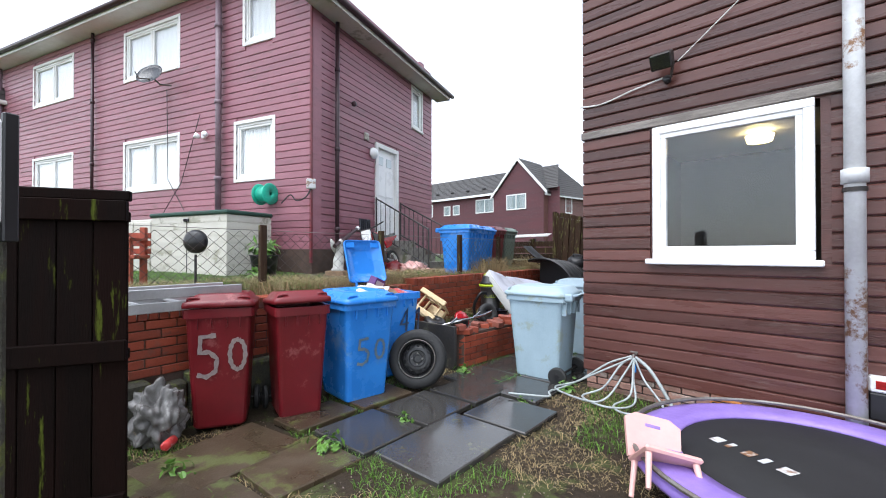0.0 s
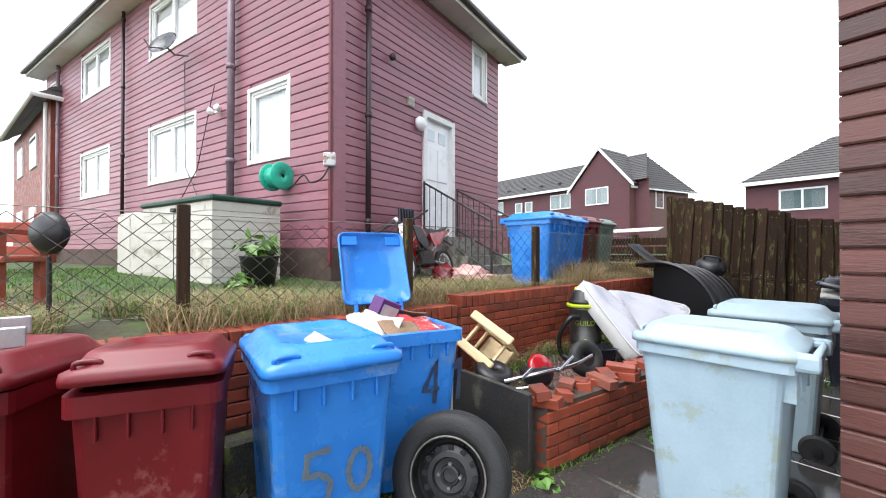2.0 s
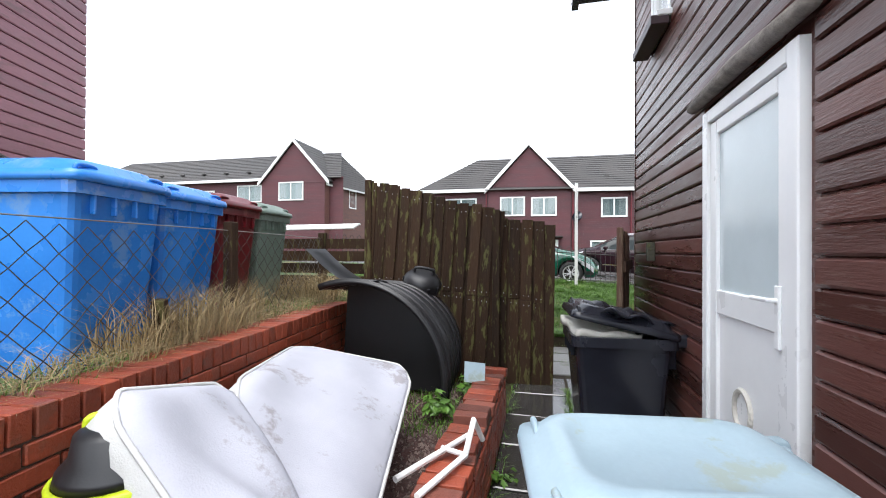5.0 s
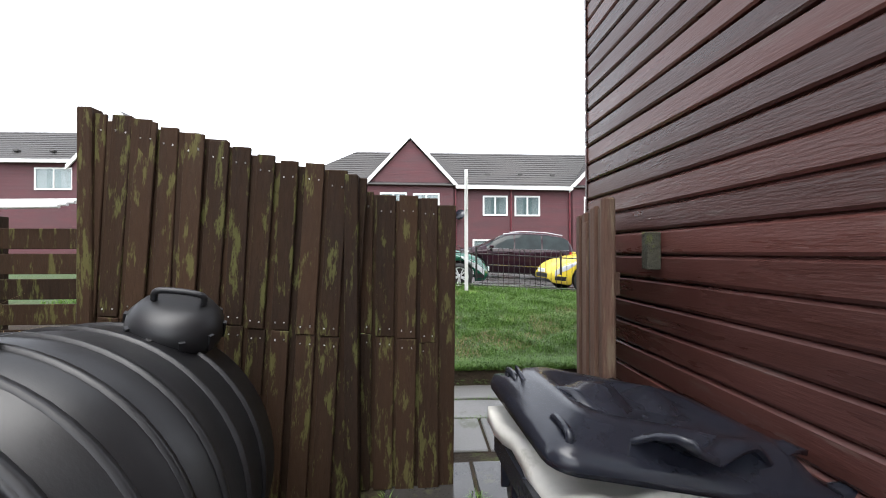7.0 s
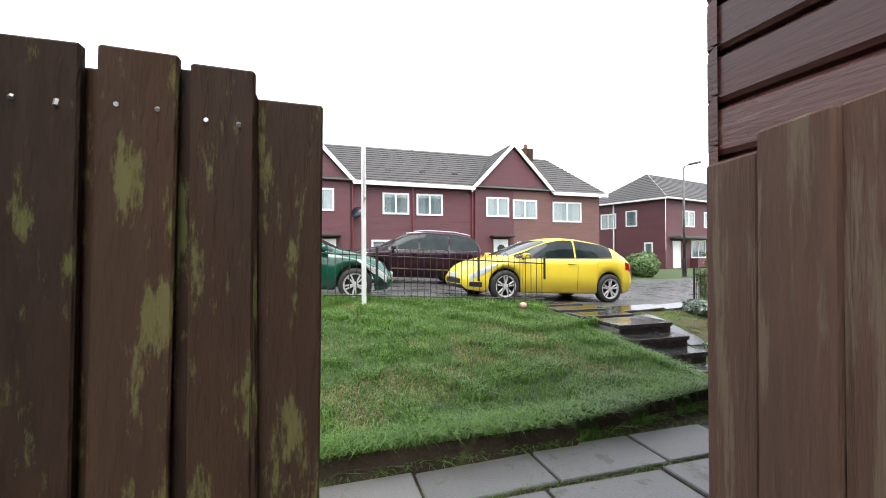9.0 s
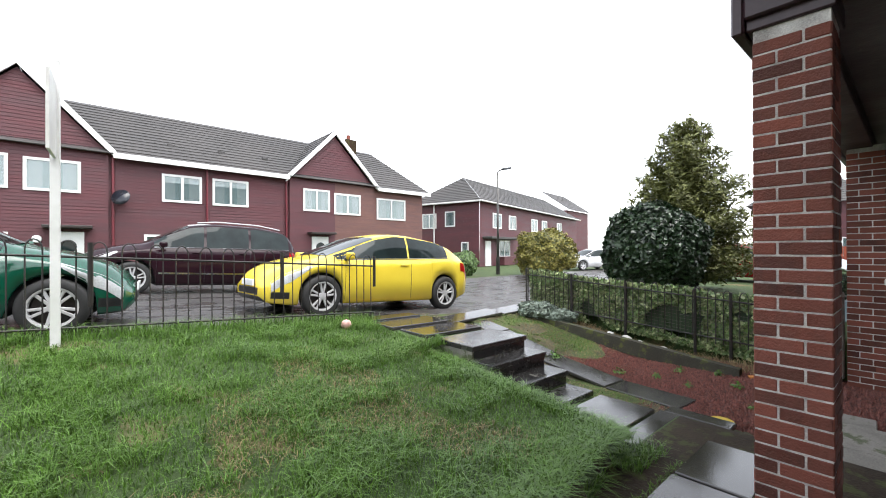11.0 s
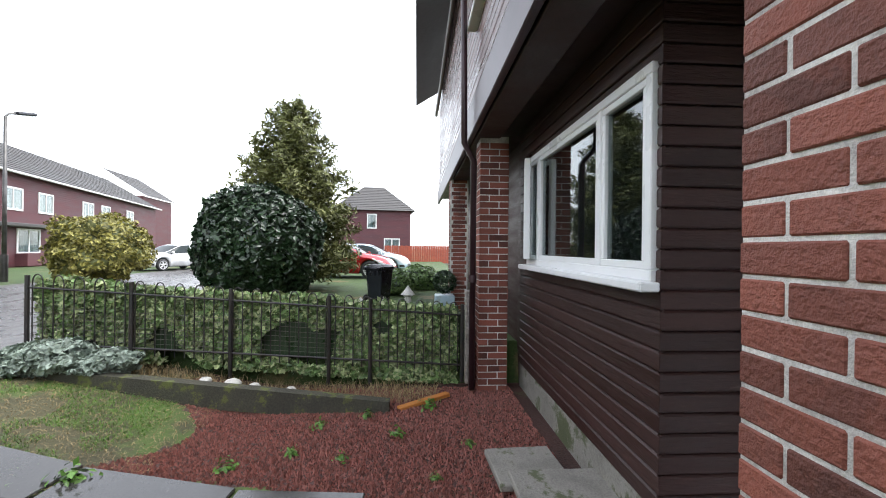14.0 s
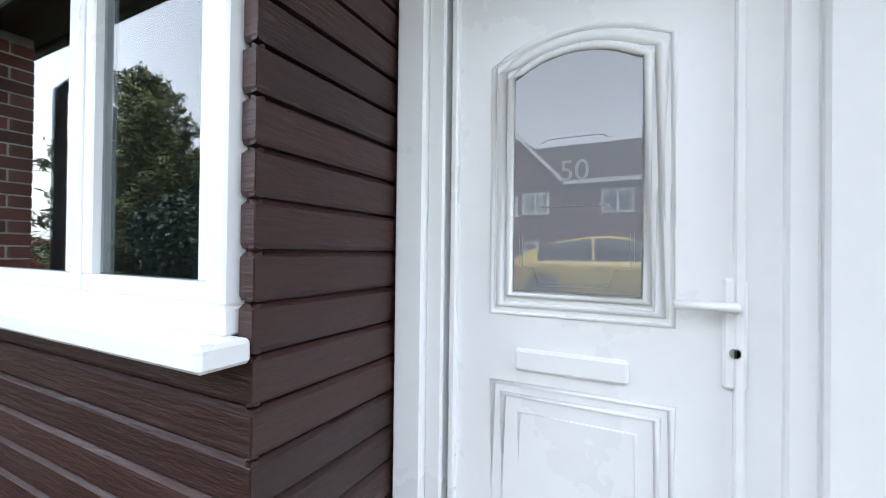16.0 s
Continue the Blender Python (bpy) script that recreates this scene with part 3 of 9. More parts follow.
def wall_core(name, segs, material, label):
    """A wall's solid core from boxes (x0, x1, y0, y1, z0, z1)."""
    bm = bmesh.new()
    for s in segs:
        box(bm, *s)
    return setting(name, bm, material, label)


def around(u0, u1, z0, z1, holes):
    """Split a rectangle round holes into rectangles."""
    us = sorted({u0, u1, *[h[0] for h in holes], *[h[1] for h in holes]})
    out = []
    for a, b in zip(us, us[1:]):
        mid = (a + b) / 2
        zs = z0
        for h in sorted((h for h in holes if h[0] <= mid <= h[1]), key=lambda h: h[2]):
            if h[2] > zs:
                out.append((a, b, zs, h[2]))
            zs = h[3]
        if zs < z1:
            out.append((a, b, zs, z1))
    return out


def window(name, label, m, w, h, lights, frame=0.06, material="pvc", depth=0.09, sill=0.12, glass_mat="glass", curtain=True, surround=0.0, curtain_mat="curtain", sash=0.045, room=True):
    """A window whose outer face looks to -y of m; origin at the lower left of the opening. lights: fractions of the width."""
    e = tagged(new(name), label, "window", kind="structure")
    e.matrix_basis = m
    bm = bmesh.new()
    box(bm, 0, w, 0, depth, 0, frame, bev=0.006)
    box(bm, 0, w, 0, depth, h - frame, h, bev=0.006)
    box(bm, 0, frame, 0, depth, frame, h - frame, bev=0.006)
    box(bm, w - frame, w, 0, depth, frame, h - frame, bev=0.006)
    x, xs = 0.0, []
    for f in lights:
        xs.append((x * w, (x + f) * w))
        x += f
    for a, b in xs[:-1]:
        box(bm, b - frame * 0.4, b + frame * 0.4, 0.004, depth - 0.004, frame, h - frame, bev=0.005)
    part("window_frame", bm, material, e)
    for i, (a, b) in enumerate(xs):
        a2, b2 = (a + (frame if i == 0 else frame * 0.4)), (b - (frame if i == len(xs) - 1 else frame * 0.4))
        bm = bmesh.new()
        s = sash
        box(bm, a2, b2, 0.012, depth - 0.02, frame, frame + s, bev=0.005)
        box(bm, a2, b2, 0.012, depth - 0.02, h - frame - s, h - frame, bev=0.005)
        box(bm, a2, a2 + s, 0.012, depth - 0.02, frame + s, h - frame - s, bev=0.005)
        box(bm, b2 - s, b2, 0.012, depth - 0.02, frame + s, h - frame - s, bev=0.005)
        sh = part("sash", bm, material, e)
        g = part("pane", bx(a2 + s, b2 - s, 0.036, 0.042, frame + s, h - frame - s), glass_mat, sh)
        g.visible_shadow = False
    if sill:
        part("window_sill", bx(-0.05, w + 0.05, -sill, 0.03, -0.05, 0.0, bev=0.008), material, e)
    if surround:
        bm = bmesh.new()
        s = surround
        box(bm, -s, 0, -0.03, 0.02, -s, h + s, bev=0.004)
        box(bm, w, w + s, -0.03, 0.02, -s, h + s, bev=0.004)
        box(bm, 0, w, -0.03, 0.02, h, h + s, bev=0.004)
        box(bm, 0, w, -0.034, 0.02, -s, 0, bev=0.004)
        part("surround", bm, material, e)
    if curtain:
        bm = bmesh.new()
        n = 60
        vs = [[bm.verts.new((w * i / n, depth + 0.006 + 0.005 * math.sin(i * 1.7), z)) for i in range(n + 1)] for z in (0.02, h - 0.02)]
        for i in range(n):
            bm.faces.new((vs[0][i], vs[0][i + 1], vs[1][i + 1], vs[1][i]))
        part("net_curtain", bm, curtain_mat, e, "pale net curtain")
    # sheet behind the glass, coloured dark as an unlit room
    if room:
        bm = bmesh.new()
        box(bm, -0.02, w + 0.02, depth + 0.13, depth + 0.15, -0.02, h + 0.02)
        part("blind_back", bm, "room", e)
    return e


HX, HR, HF = -2.32, 3.86, 8.72      # side wall, rear wall, front corner
PITCH = 0.105
ZB, ZT = 0.17, 5.6

# rear wall and its window
rear_hole = (0.70, 1.85, 1.33, 2.57)
segs = [(HX + 0.03 + a, HX + 0.03 + b, HR + 0.03, HR + 0.28, c, d) for a, b, c, d in around(0, 9.0, 0.0, ZT, [rear_hole])]
wall_rear = wall_core("wall_rear", segs, "siding_brown", "rear house wall clad in dark brown boards")
# side wall with door and upper window
side_holes = [(5.86 - HR, 6.80 - HR, 0.22, 2.33), (7.5 - HR, 8.05 - HR, 3.35, 4.5)]
segs = [(HX + 0.03, HX + 0.28, HR + 0.28 + max(0, a - 0.28), HR + b, c, d) for a, b, c, d in around(0, HF - HR, 0.0, ZT, side_holes) if b > 0.29]
wall_side = wall_core("wall_side", segs, "siding_brown", "side house wall clad in dark brown boards")
boards(wall_rear, (HX + 0.0, HR + 0.03, 0), 0, 6.0, 0.149, 0.149 + 47 * 0.1157, 0.1157, [(0.70 - 0.03, 1.85 + 0.09, 1.33, 2.60)], "siding_brown", 0.022)
boards(wall_side, (HX + 0.03, HF, 0), -90, HF - HR - 0.03, 0.1895, 0.1895 + 49 * 0.1095, 0.1095, [(HF - 6.82, HF - 5.80, 0.0, 2.36), (HF - 8.06, HF - 7.49, 3.33, 4.5)], "siding_brown", 0.022)
# weathered band above the rear window
setting("trim_rear_band", bx(HX - 0.01, HX + 6.0, HR - 0.016, HR + 0.02, 2.585, 2.66, bev=0.004), "grey_timber", "weathered grey timber band across the rear wall")
window("window_1", "white plastic rear kitchen window, wet and closed", pose(HX + 0.70, HR - 0.03, 1.33), 1.15, 1.24, [1.0], 0.07, sill=0.06, curtain=False, glass_mat="glass", surround=0.0, room=False)
# the room behind the rear window, its dimness put into the surface colour
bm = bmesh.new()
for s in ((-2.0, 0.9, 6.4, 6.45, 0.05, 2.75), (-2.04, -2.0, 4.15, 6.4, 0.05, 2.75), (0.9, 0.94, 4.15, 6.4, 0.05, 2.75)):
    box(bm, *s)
setting("wall_kitchen", bm, "room", "kitchen walls behind the window, coloured dark for a dim room")
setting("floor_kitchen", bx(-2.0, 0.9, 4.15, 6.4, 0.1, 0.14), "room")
setting("ceiling_kitchen", bx(-2.0, 0.9, 4.15, 6.4, 2.7, 2.74), "white_paint")
lamp = thing("ceiling_lamp", "small lit warm glass ceiling lamp", "lamp", pose(-0.95, 5.2, 2.56))
part("shade", lt([(0.0, 0.0), (0.11, 0.02), (0.13, 0.09), (0.05, 0.13)], 20), "lamp_lit", lamp, smooth=True)
part("stem", cy((0, 0, 0.12), (0, 0, 0.14), 0.03), "pvc", lamp)

# side door
def panel_door_side():
    e = tagged(new("door_1"), "white plastic side door with frosted upper glass, closed", "door", kind="structure")
    e.matrix_basis = pose(HX + 0.03, 6.80, 0.22, 0, 0, -90)
    w, h = 0.94, 2.11
    bm = bmesh.new()
    box(bm, 0, 0.075, -0.045, 0.06, 0, h, bev=0.006)
    box(bm, w - 0.075, w, -0.045, 0.06, 0, h, bev=0.006)
    box(bm, 0.075, w - 0.075, -0.045, 0.06, h - 0.075, h, bev=0.006)
    box(bm, 0.0, w, -0.06, 0.06, -0.05, 0.0, bev=0.006)
    part("door_frame", bm, "pvc", e)
    leaf = bmesh.new()
    a, b = 0.08, w - 0.08
    box(leaf, a, a + 0.085, -0.03, 0.03, 0.01, h - 0.08, bev=0.006)
    box(leaf, b - 0.085, b, -0.03, 0.03, 0.01, h - 0.08, bev=0.006)
    box(leaf, a + 0.085, b - 0.085, -0.03, 0.03, h - 0.16, h - 0.08, bev=0.006)
    box(leaf, a + 0.085, b - 0.085, -0.03, 0.03, 0.96, 1.09, bev=0.006)
    box(leaf, a + 0.085, b - 0.085, -0.03, 0.03, 0.01, 0.16, bev=0.006)
    part("door_leaf", leaf, "pvc", e)
    part("lower_panel", bx(a + 0.085, b - 0.085, -0.012, 0.012, 0.16, 0.96), "pvc", e)
    part("pane", bx(a + 0.085, b - 0.085, -0.012, 0.0, 1.09, h - 0.16), "frosted", e, "frosted glass")
    bm = bmesh.new()
    tube(bm, [(a + 0.36 + 0.085 * math.cos(math.tau * k / 24), -0.016, 0.52 + 0.10 * math.sin(math.tau * k / 24)) for k in range(24)], 0.014, 6, True)
    part("cat_flap", bm, "plastic_cream", e, "round cat flap ring")
    hd = part("handle_plate", bx(b - 0.085, b - 0.05, -0.044, -0.03, 0.90, 1.16, bev=0.004), "pvc", e)
    bm = tb([(b - 0.068, -0.04, 1.10), (b - 0.068, -0.075, 1.10), (b - 0.19, -0.08, 1.10)], 0.010)
    part("lever", bm, "pvc", hd)
    return e


panel_door_side()
bm = bmesh.new()
tube(bm, [(HX - 0.035, 5.74, 2.39), (HX - 0.04, 6.3, 2.41), (HX - 0.035, 6.9, 2.40)], [0.035, 0.045, 0.035], 8)
setting("trim_door_hood", bm, "grey_timber", "grey lead flashing over the side door", True)
window("window_2", "white plastic upper side window", pose(HX, 8.05, 3.35, 0, 0, -90), 0.55, 1.15, [1.0], 0.06, sill=0.10, curtain=True)
setting("trim_upper_sill", bx(HX - 0.14, HX - 0.01, 7.46, 8.10, 3.24, 3.31, bev=0.005), "pipe_dark", "dark timber sill under the upper side window")

# front: recessed wall left of the porch, door wall, return and bay wall
FX0, DOORY, BAYY, RETX = 0.55, 9.28, 9.81, 2.16
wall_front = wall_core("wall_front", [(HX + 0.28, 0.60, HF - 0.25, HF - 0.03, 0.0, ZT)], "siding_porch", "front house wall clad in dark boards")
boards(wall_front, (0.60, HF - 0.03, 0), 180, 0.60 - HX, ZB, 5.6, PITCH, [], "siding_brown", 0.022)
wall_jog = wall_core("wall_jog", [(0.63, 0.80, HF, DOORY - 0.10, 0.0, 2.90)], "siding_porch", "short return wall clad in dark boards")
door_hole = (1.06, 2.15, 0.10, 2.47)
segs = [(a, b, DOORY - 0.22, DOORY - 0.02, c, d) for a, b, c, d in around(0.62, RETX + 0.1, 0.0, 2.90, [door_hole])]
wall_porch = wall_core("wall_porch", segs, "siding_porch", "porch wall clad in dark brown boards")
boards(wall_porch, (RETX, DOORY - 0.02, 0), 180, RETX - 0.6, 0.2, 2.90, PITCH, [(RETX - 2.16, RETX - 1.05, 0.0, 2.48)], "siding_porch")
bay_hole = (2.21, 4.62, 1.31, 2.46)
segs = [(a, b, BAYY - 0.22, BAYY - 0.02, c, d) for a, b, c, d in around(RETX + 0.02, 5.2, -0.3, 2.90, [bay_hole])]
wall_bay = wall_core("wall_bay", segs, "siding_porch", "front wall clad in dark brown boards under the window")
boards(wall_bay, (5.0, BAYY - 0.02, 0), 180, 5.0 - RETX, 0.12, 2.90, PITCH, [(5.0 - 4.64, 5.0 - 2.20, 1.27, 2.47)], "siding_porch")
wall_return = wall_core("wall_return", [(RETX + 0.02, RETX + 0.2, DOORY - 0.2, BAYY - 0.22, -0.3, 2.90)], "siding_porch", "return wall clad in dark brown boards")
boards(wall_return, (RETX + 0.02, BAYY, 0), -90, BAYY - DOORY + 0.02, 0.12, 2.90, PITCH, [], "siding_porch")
setting("trim_plinth", bx(RETX + 0.01, 5.0, BAYY - 0.1, BAYY - 0.004, -0.3, 0.12), "concrete", "concrete plinth under the front wall")
window("window_3", "wide white plastic front window with one light ajar", pose(4.62, BAYY + 0.03, 1.31, 0, 0, 180), 2.41, 1.15, [0.16, 0.58, 0.26], 0.06, sill=0.08, curtain=False, glass_mat="glass_dark", room=True)
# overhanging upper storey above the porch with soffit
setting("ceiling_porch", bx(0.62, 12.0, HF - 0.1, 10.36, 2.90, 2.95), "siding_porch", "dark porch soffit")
wall_upper = wall_core("wall_upper", [(0.62, 12.0, HF - 0.02, 10.40, 2.96, 5.6)], "siding_brown", "overhanging upper storey clad in boards")
boards(wall_upper, (12.0, 10.40, 0), 180, 11.4, 3.1, 5.6, PITCH, [(12.0 - 4.6, 12.0 - 2.4, 3.9, 5.1)], "siding_brown")
boards(wall_upper, (0.62, 10.40, 0), -90, 1.66, 3.1, 5.6, PITCH, [], "siding_brown")
bm = bmesh.new()
box(bm, 0.57, 12.0, 10.40, 10.46, 2.74, 3.1, bev=0.01)
box(bm, 0.57, 0.62, HF, 10.40, 2.82, 3.1, bev=0.01)
setting("trim_fascia", bm, "pipe_dark", "dark timber fascia round the overhang")
bm = bmesh.new()
tube(bm, [(0.35, 10.52, 5.3), (12, 10.52, 5.3)], 0.05)
setting("trim_gutter", bm, "pipe_dark", "dark gutter", True)
window("window_4", "white plastic upper front window", pose(4.6, 10.42, 3.9, 0, 0, 180), 2.2, 1.2, [0.5, 0.5], 0.06, sill=0.1)


def roof_slab(name, pts, parent=None, material="roof_tile"):
    bm = bmesh.new()
    vs = [bm.verts.new(p) for p in pts]
    f = bm.faces.new(vs)
    bmesh.ops.solidify(bm, geom=[f], thickness=0.12)
    return link(name, bm, material, parent)


roof = tagged(new("roof_house"), "grey concrete tile roof over the brown house", "roof", kind="structure")
for pts in ([(-2.8, 3.35, 5.55), (12, 3.35, 5.55), (12, 7.2, 8.0), (1.2, 7.2, 8.0)], [(12, 11.1, 5.55), (-2.8, 11.1, 5.55), (1.2, 7.2, 8.0), (12, 7.2, 8.0)], [(-2.8, 11.1, 5.55), (-2.8, 3.35, 5.55), (1.2, 7.2, 8.0)]):
    roof_slab("roof_slope", pts, roof)
bm = bmesh.new()
box(bm, -2.8, 12, 3.35, 3.45, 5.4, 5.56)
box(bm, -2.8, -2.7, 3.45, 11.0, 5.4, 5.56)
box(bm, -2.7, HX + 0.02, 3.45, 8.7, 5.42, 5.46)
setting("trim_eaves", bm, "pipe_dark", "dark eaves boards")
wall_east = wall_core("wall_east", [(11.8, 12.0, HR + 0.28, HF - 0.02, 0.0, ZT)], "siding_brown", "far end wall of the house")
wall_front_far = wall_core("wall_front_far", [(5.2, 12.0, BAYY - 0.22, BAYY - 0.02, -0.3, 2.78)], "siding_porch", "front wall of the next house")

# ---- neighbour house ----
NA = 19.3
NU = Vector((-math.cos(radians(NA)), -math.sin(radians(NA)), 0))
NV = Vector((-math.sin(radians(NA)), math.cos(radians(NA)), 0))
NC = Vector((-7.22, 3.40, 0))


def nb(u, v, z):
    return NC + NU * u + NV * v + Vector((0, 0, z))


NM = pose(NC.x, NC.y, 0, 0, 0, NA)          # local: x runs back to the corner, y into the house


def nbox(bm, u0, u1, v0, v1, z0, z1, bev=0.0):
    box(bm, -u1, -u0, v0, v1, z0, z1, m=NM, bev=bev)


NPITCH = 0.132
nb_front_holes = [(u0, u1, z0, z1) for u0, u1 in ((3.78, 5.72), (8.06, 10.04)) for z0, z1 in ((2.86, 3.95), (5.50, 6.56))]
nb_front_holes += [(0.98, 1.96, 2.86, 3.95), (0.98, 1.72, 5.56, 6.5), (12.2, 12.9, 2.9, 3.9), (12.2, 12.9, 5.55, 6.5)]
bm = bmesh.new()
for a, b, c, d in around(0.0, 13.4, 0.6, 6.9, nb_front_holes):
    nbox(bm, a, b, 0.03, 0.25, c, d)
nb_front = setting("wall_neighbour_front", bm, "siding_burgundy", "neighbour house wall clad in burgundy boards")
nb_side_holes = [(2.10, 2.96, 1.70, 3.82), (3.80, 4.34, 4.72, 5.78)]
bm = bmesh.new()
for a, b, c, d in around(0.25, 4.95, 0.6, 6.6, nb_side_holes):
    box(bm, -0.25, -0.03, a, b, c, d, m=NM)
box(bm, -13.4, -0.25, 4.72, 4.95, 0.6, 6.9, m=NM)
box(bm, -13.4, -13.2, 0.25, 4.72, 0.6, 6.9, m=NM)
nb_side = setting("wall_neighbour_side", bm, "siding_burgundy", "neighbour gable-end wall clad in burgundy boards")
o = nb(13.4, 0.03, 0)
boards(nb_front, (o.x, o.y, 0), NA, 13.4, 1.45, 6.9, NPITCH, [(13.4 - h[1], 13.4 - h[0], h[2] - 0.05, h[3] + 0.05) for h in nb_front_holes], "siding_burgundy", 0.02)
o = nb(0.03, 0.0, 0)
boards(nb_side, (o.x, o.y, 0), NA + 90, 4.97, 1.45, 6.2, NPITCH, [(h[0] - 0.05, h[1] + 0.05, h[2], h[3] + 0.05) for h in nb_side_holes], "siding_burgundy", 0.02)
bm = bmesh.new()
nbox(bm, 0.0, 13.4, -0.004, 0.03, 0.7, 1.45)
box(bm, -0.03, 0.004, 0.0, 4.97, 0.7, 1.45, m=NM)
setting("trim_neighbour_plinth", bm, "mortar_dark", "dark brick plinth of the neighbour house")
bm = bmesh.new()
box(bm, -0.035, 0.012, -0.035, 0.012, 1.2, 6.4, m=NM, bev=0.006)
setting("trim_corner", bm, "maroon_trim", "maroon corner board of the neighbour house")
k = 5
for u0, u1, z0, z1 in nb_front_holes:
    o = nb(u1, 0.0, z0)
    lights = [0.5, 0.5] if u1 - u0 > 1.2 else [1.0]
    window("window_%d" % k, "white framed window with pale blinds in burgundy cladding", pose(o.x, o.y, o.z, 0, 0, NA) @ pose(0, 0.03, 0), u1 - u0, z1 - z0, lights, 0.05, "white_paint", 0.08, 0.0, surround=0.07)
    k += 1
o = nb(0.0, 3.80, 4.72)
window("window_%d" % k, "narrow white framed upper window in the gable wall", pose(o.x, o.y, o.z, 0, 0, NA + 90) @ pose(0, 0.03, 0), 0.54, 1.06, [1.0], 0.05, "white_paint", 0.08, 0.06, surround=0.06)

door = tagged(new("door_2"), "white panelled side door of the neighbour house, closed", "door", kind="structure")
o = nb(0.0, 2.10, 1.70)
door.matrix_basis = pose(o.x, o.y, o.z, 0, 0, NA + 90)
bm = bmesh.new()
box(bm, -0.07, 0.03, -0.03, 0.10, -0.02, 2.19, bev=0.005)
box(bm, 0.83, 0.93, -0.03, 0.10, -0.02, 2.19, bev=0.005)
box(bm, 0.03, 0.83, -0.03, 0.10, 2.09, 2.19, bev=0.005)
part("door_frame", bm, "white_paint", door)
bm = bx(0.03, 0.83, 0.06, 0.10, 0.0, 2.09)
for x0 in (0.10, 0.46):
    box(bm, x0, x0 + 0.28, 0.045, 0.062, 0.15, 0.85, bev=0.01)
    box(bm, x0, x0 + 0.28, 0.045, 0.062, 1.0, 1.6, bev=0.01)
part("door_leaf", bm, "pvc", door)
for x0 in (0.13, 0.49):
    part("pane", bx(x0, x0 + 0.22, 0.05, 0.062, 1.72, 1.92), "frosted", door, "small frosted pane")
# porch landing and black railings
bm = bmesh.new()
box(bm, 0.0, 0.45, 1.95, 3.15, 0.85, 1.66, m=NM)
for i in range(4):
    box(bm, 0.45 + 0.26 * i, 0.71 + 0.26 * i, 1.95, 3.15, 0.85, 1.50 - 0.16 * i, m=NM)
setting("stairs_neighbour", bm, "concrete", "concrete landing and steps at the neighbour's side door")


def railing(label, p0, p1, z0, z1, h, n, posts=True):
    e = thing("stair_railing", label, "railing", Matrix.Translation(p0))
    d = Vector(p1) - Vector(p0)
    for hh, nm in ((h, "top_rail"), (0.12, "bottom_rail")):
        part(nm, tb([(0, 0, z0 + hh), (d.x, d.y, z1 + hh)], 0.017, 8), "iron_black", e)
    for i in range(n + 1):
        t = i / n
        post = i in (0, n)
        zb = lerp(z0, z1, t)
        part("post" if post else "baluster", cy((d.x * t, d.y * t, zb if post else zb + 0.12), (d.x * t, d.y * t, zb + h + (0.03 if post else 0)), 0.02 if post else 0.008, seg=6), "iron_black", e)
    return e


a, b = nb(-0.04, 2.02, 0), nb(-1.35, 2.02, 0)
railing("black iron railing down the neighbour's steps", (a.x, a.y, 0), (b.x, b.y, 0), 1.70, 0.98, 0.9, 11)
a, b = nb(-0.04, 3.10, 0), nb(-1.5, 3.10, 0)
railing("black iron railing down the neighbour's steps", (a.x, a.y, 0), (b.x, b.y, 0), 1.70, 0.96, 0.9, 12)

# eaves, gutters, roof
bm = bmesh.new()
nbox(bm, -0.38, 13.7, -0.40, 0.03, 6.86, 6.92)
nbox(bm, 1.2, 13.7, -0.42, -0.38, 6.86, 7.02)
setting("trim_neighbour_eaves", bm, "white_paint", "pale soffit and fascia of the neighbour roof")
bm = bmesh.new()
box(bm, 0.0, 0.40, -0.3, 5.3, 5.86, 5.91, m=NM)
box(bm, 0.38, 0.43, -0.3, 5.3, 5.86, 6.0, m=NM)
setting("trim_neighbour_side_eaves", bm, "plastic_cream", "cream soffit of the neighbour gable end")
bm = bmesh.new()
tube(bm, [nb(13.8, -0.47, 6.98), nb(1.0, -0.47, 6.98)], 0.06)
tube(bm, [nb(-0.47, -0.4, 5.98), nb(-0.47, 5.4, 5.98)], 0.06)
setting("trim_neighbour_gutter", bm, "pipe_dark", "dark plum gutters", True)
nroof = tagged(new("roof_neighbour"), "grey tiled roof of the burgundy neighbour house", "roof", kind="structure")


def tiled_plane(parent, a, b, c, d, rows=14, cols=1, material="roof_tile"):
    """Stepped courses between the eave a-b and the ridge d-c."""
    a, b, c, d = map(Vector, (a, b, c, d))
    nrm = (b - a).cross(d - a).normalized()
    if nrm.z < 0:
        nrm = -nrm
    verts, faces = [], []
    for i in range(rows):
        t0, t1 = i / rows, (i + 1) / rows
        l0, r0, l1, r1 = a.lerp(d, t0), b.lerp(c, t0), a.lerp(d, t1), b.lerp(c, t1)
        k0 = len(verts)
        verts += [l0, r0, r0 + nrm * 0.035, l0 + nrm * 0.035, r1 + nrm * 0.005, l1 + nrm * 0.005]
        faces += [(k0, k0 + 1, k0 + 2, k0 + 3), (k0 + 3, k0 + 2, k0 + 4, k0 + 5)]
    ob = link("roof_slope", raw(verts, faces), material, parent)
    ob["kind"] = "stuff"
    return ob


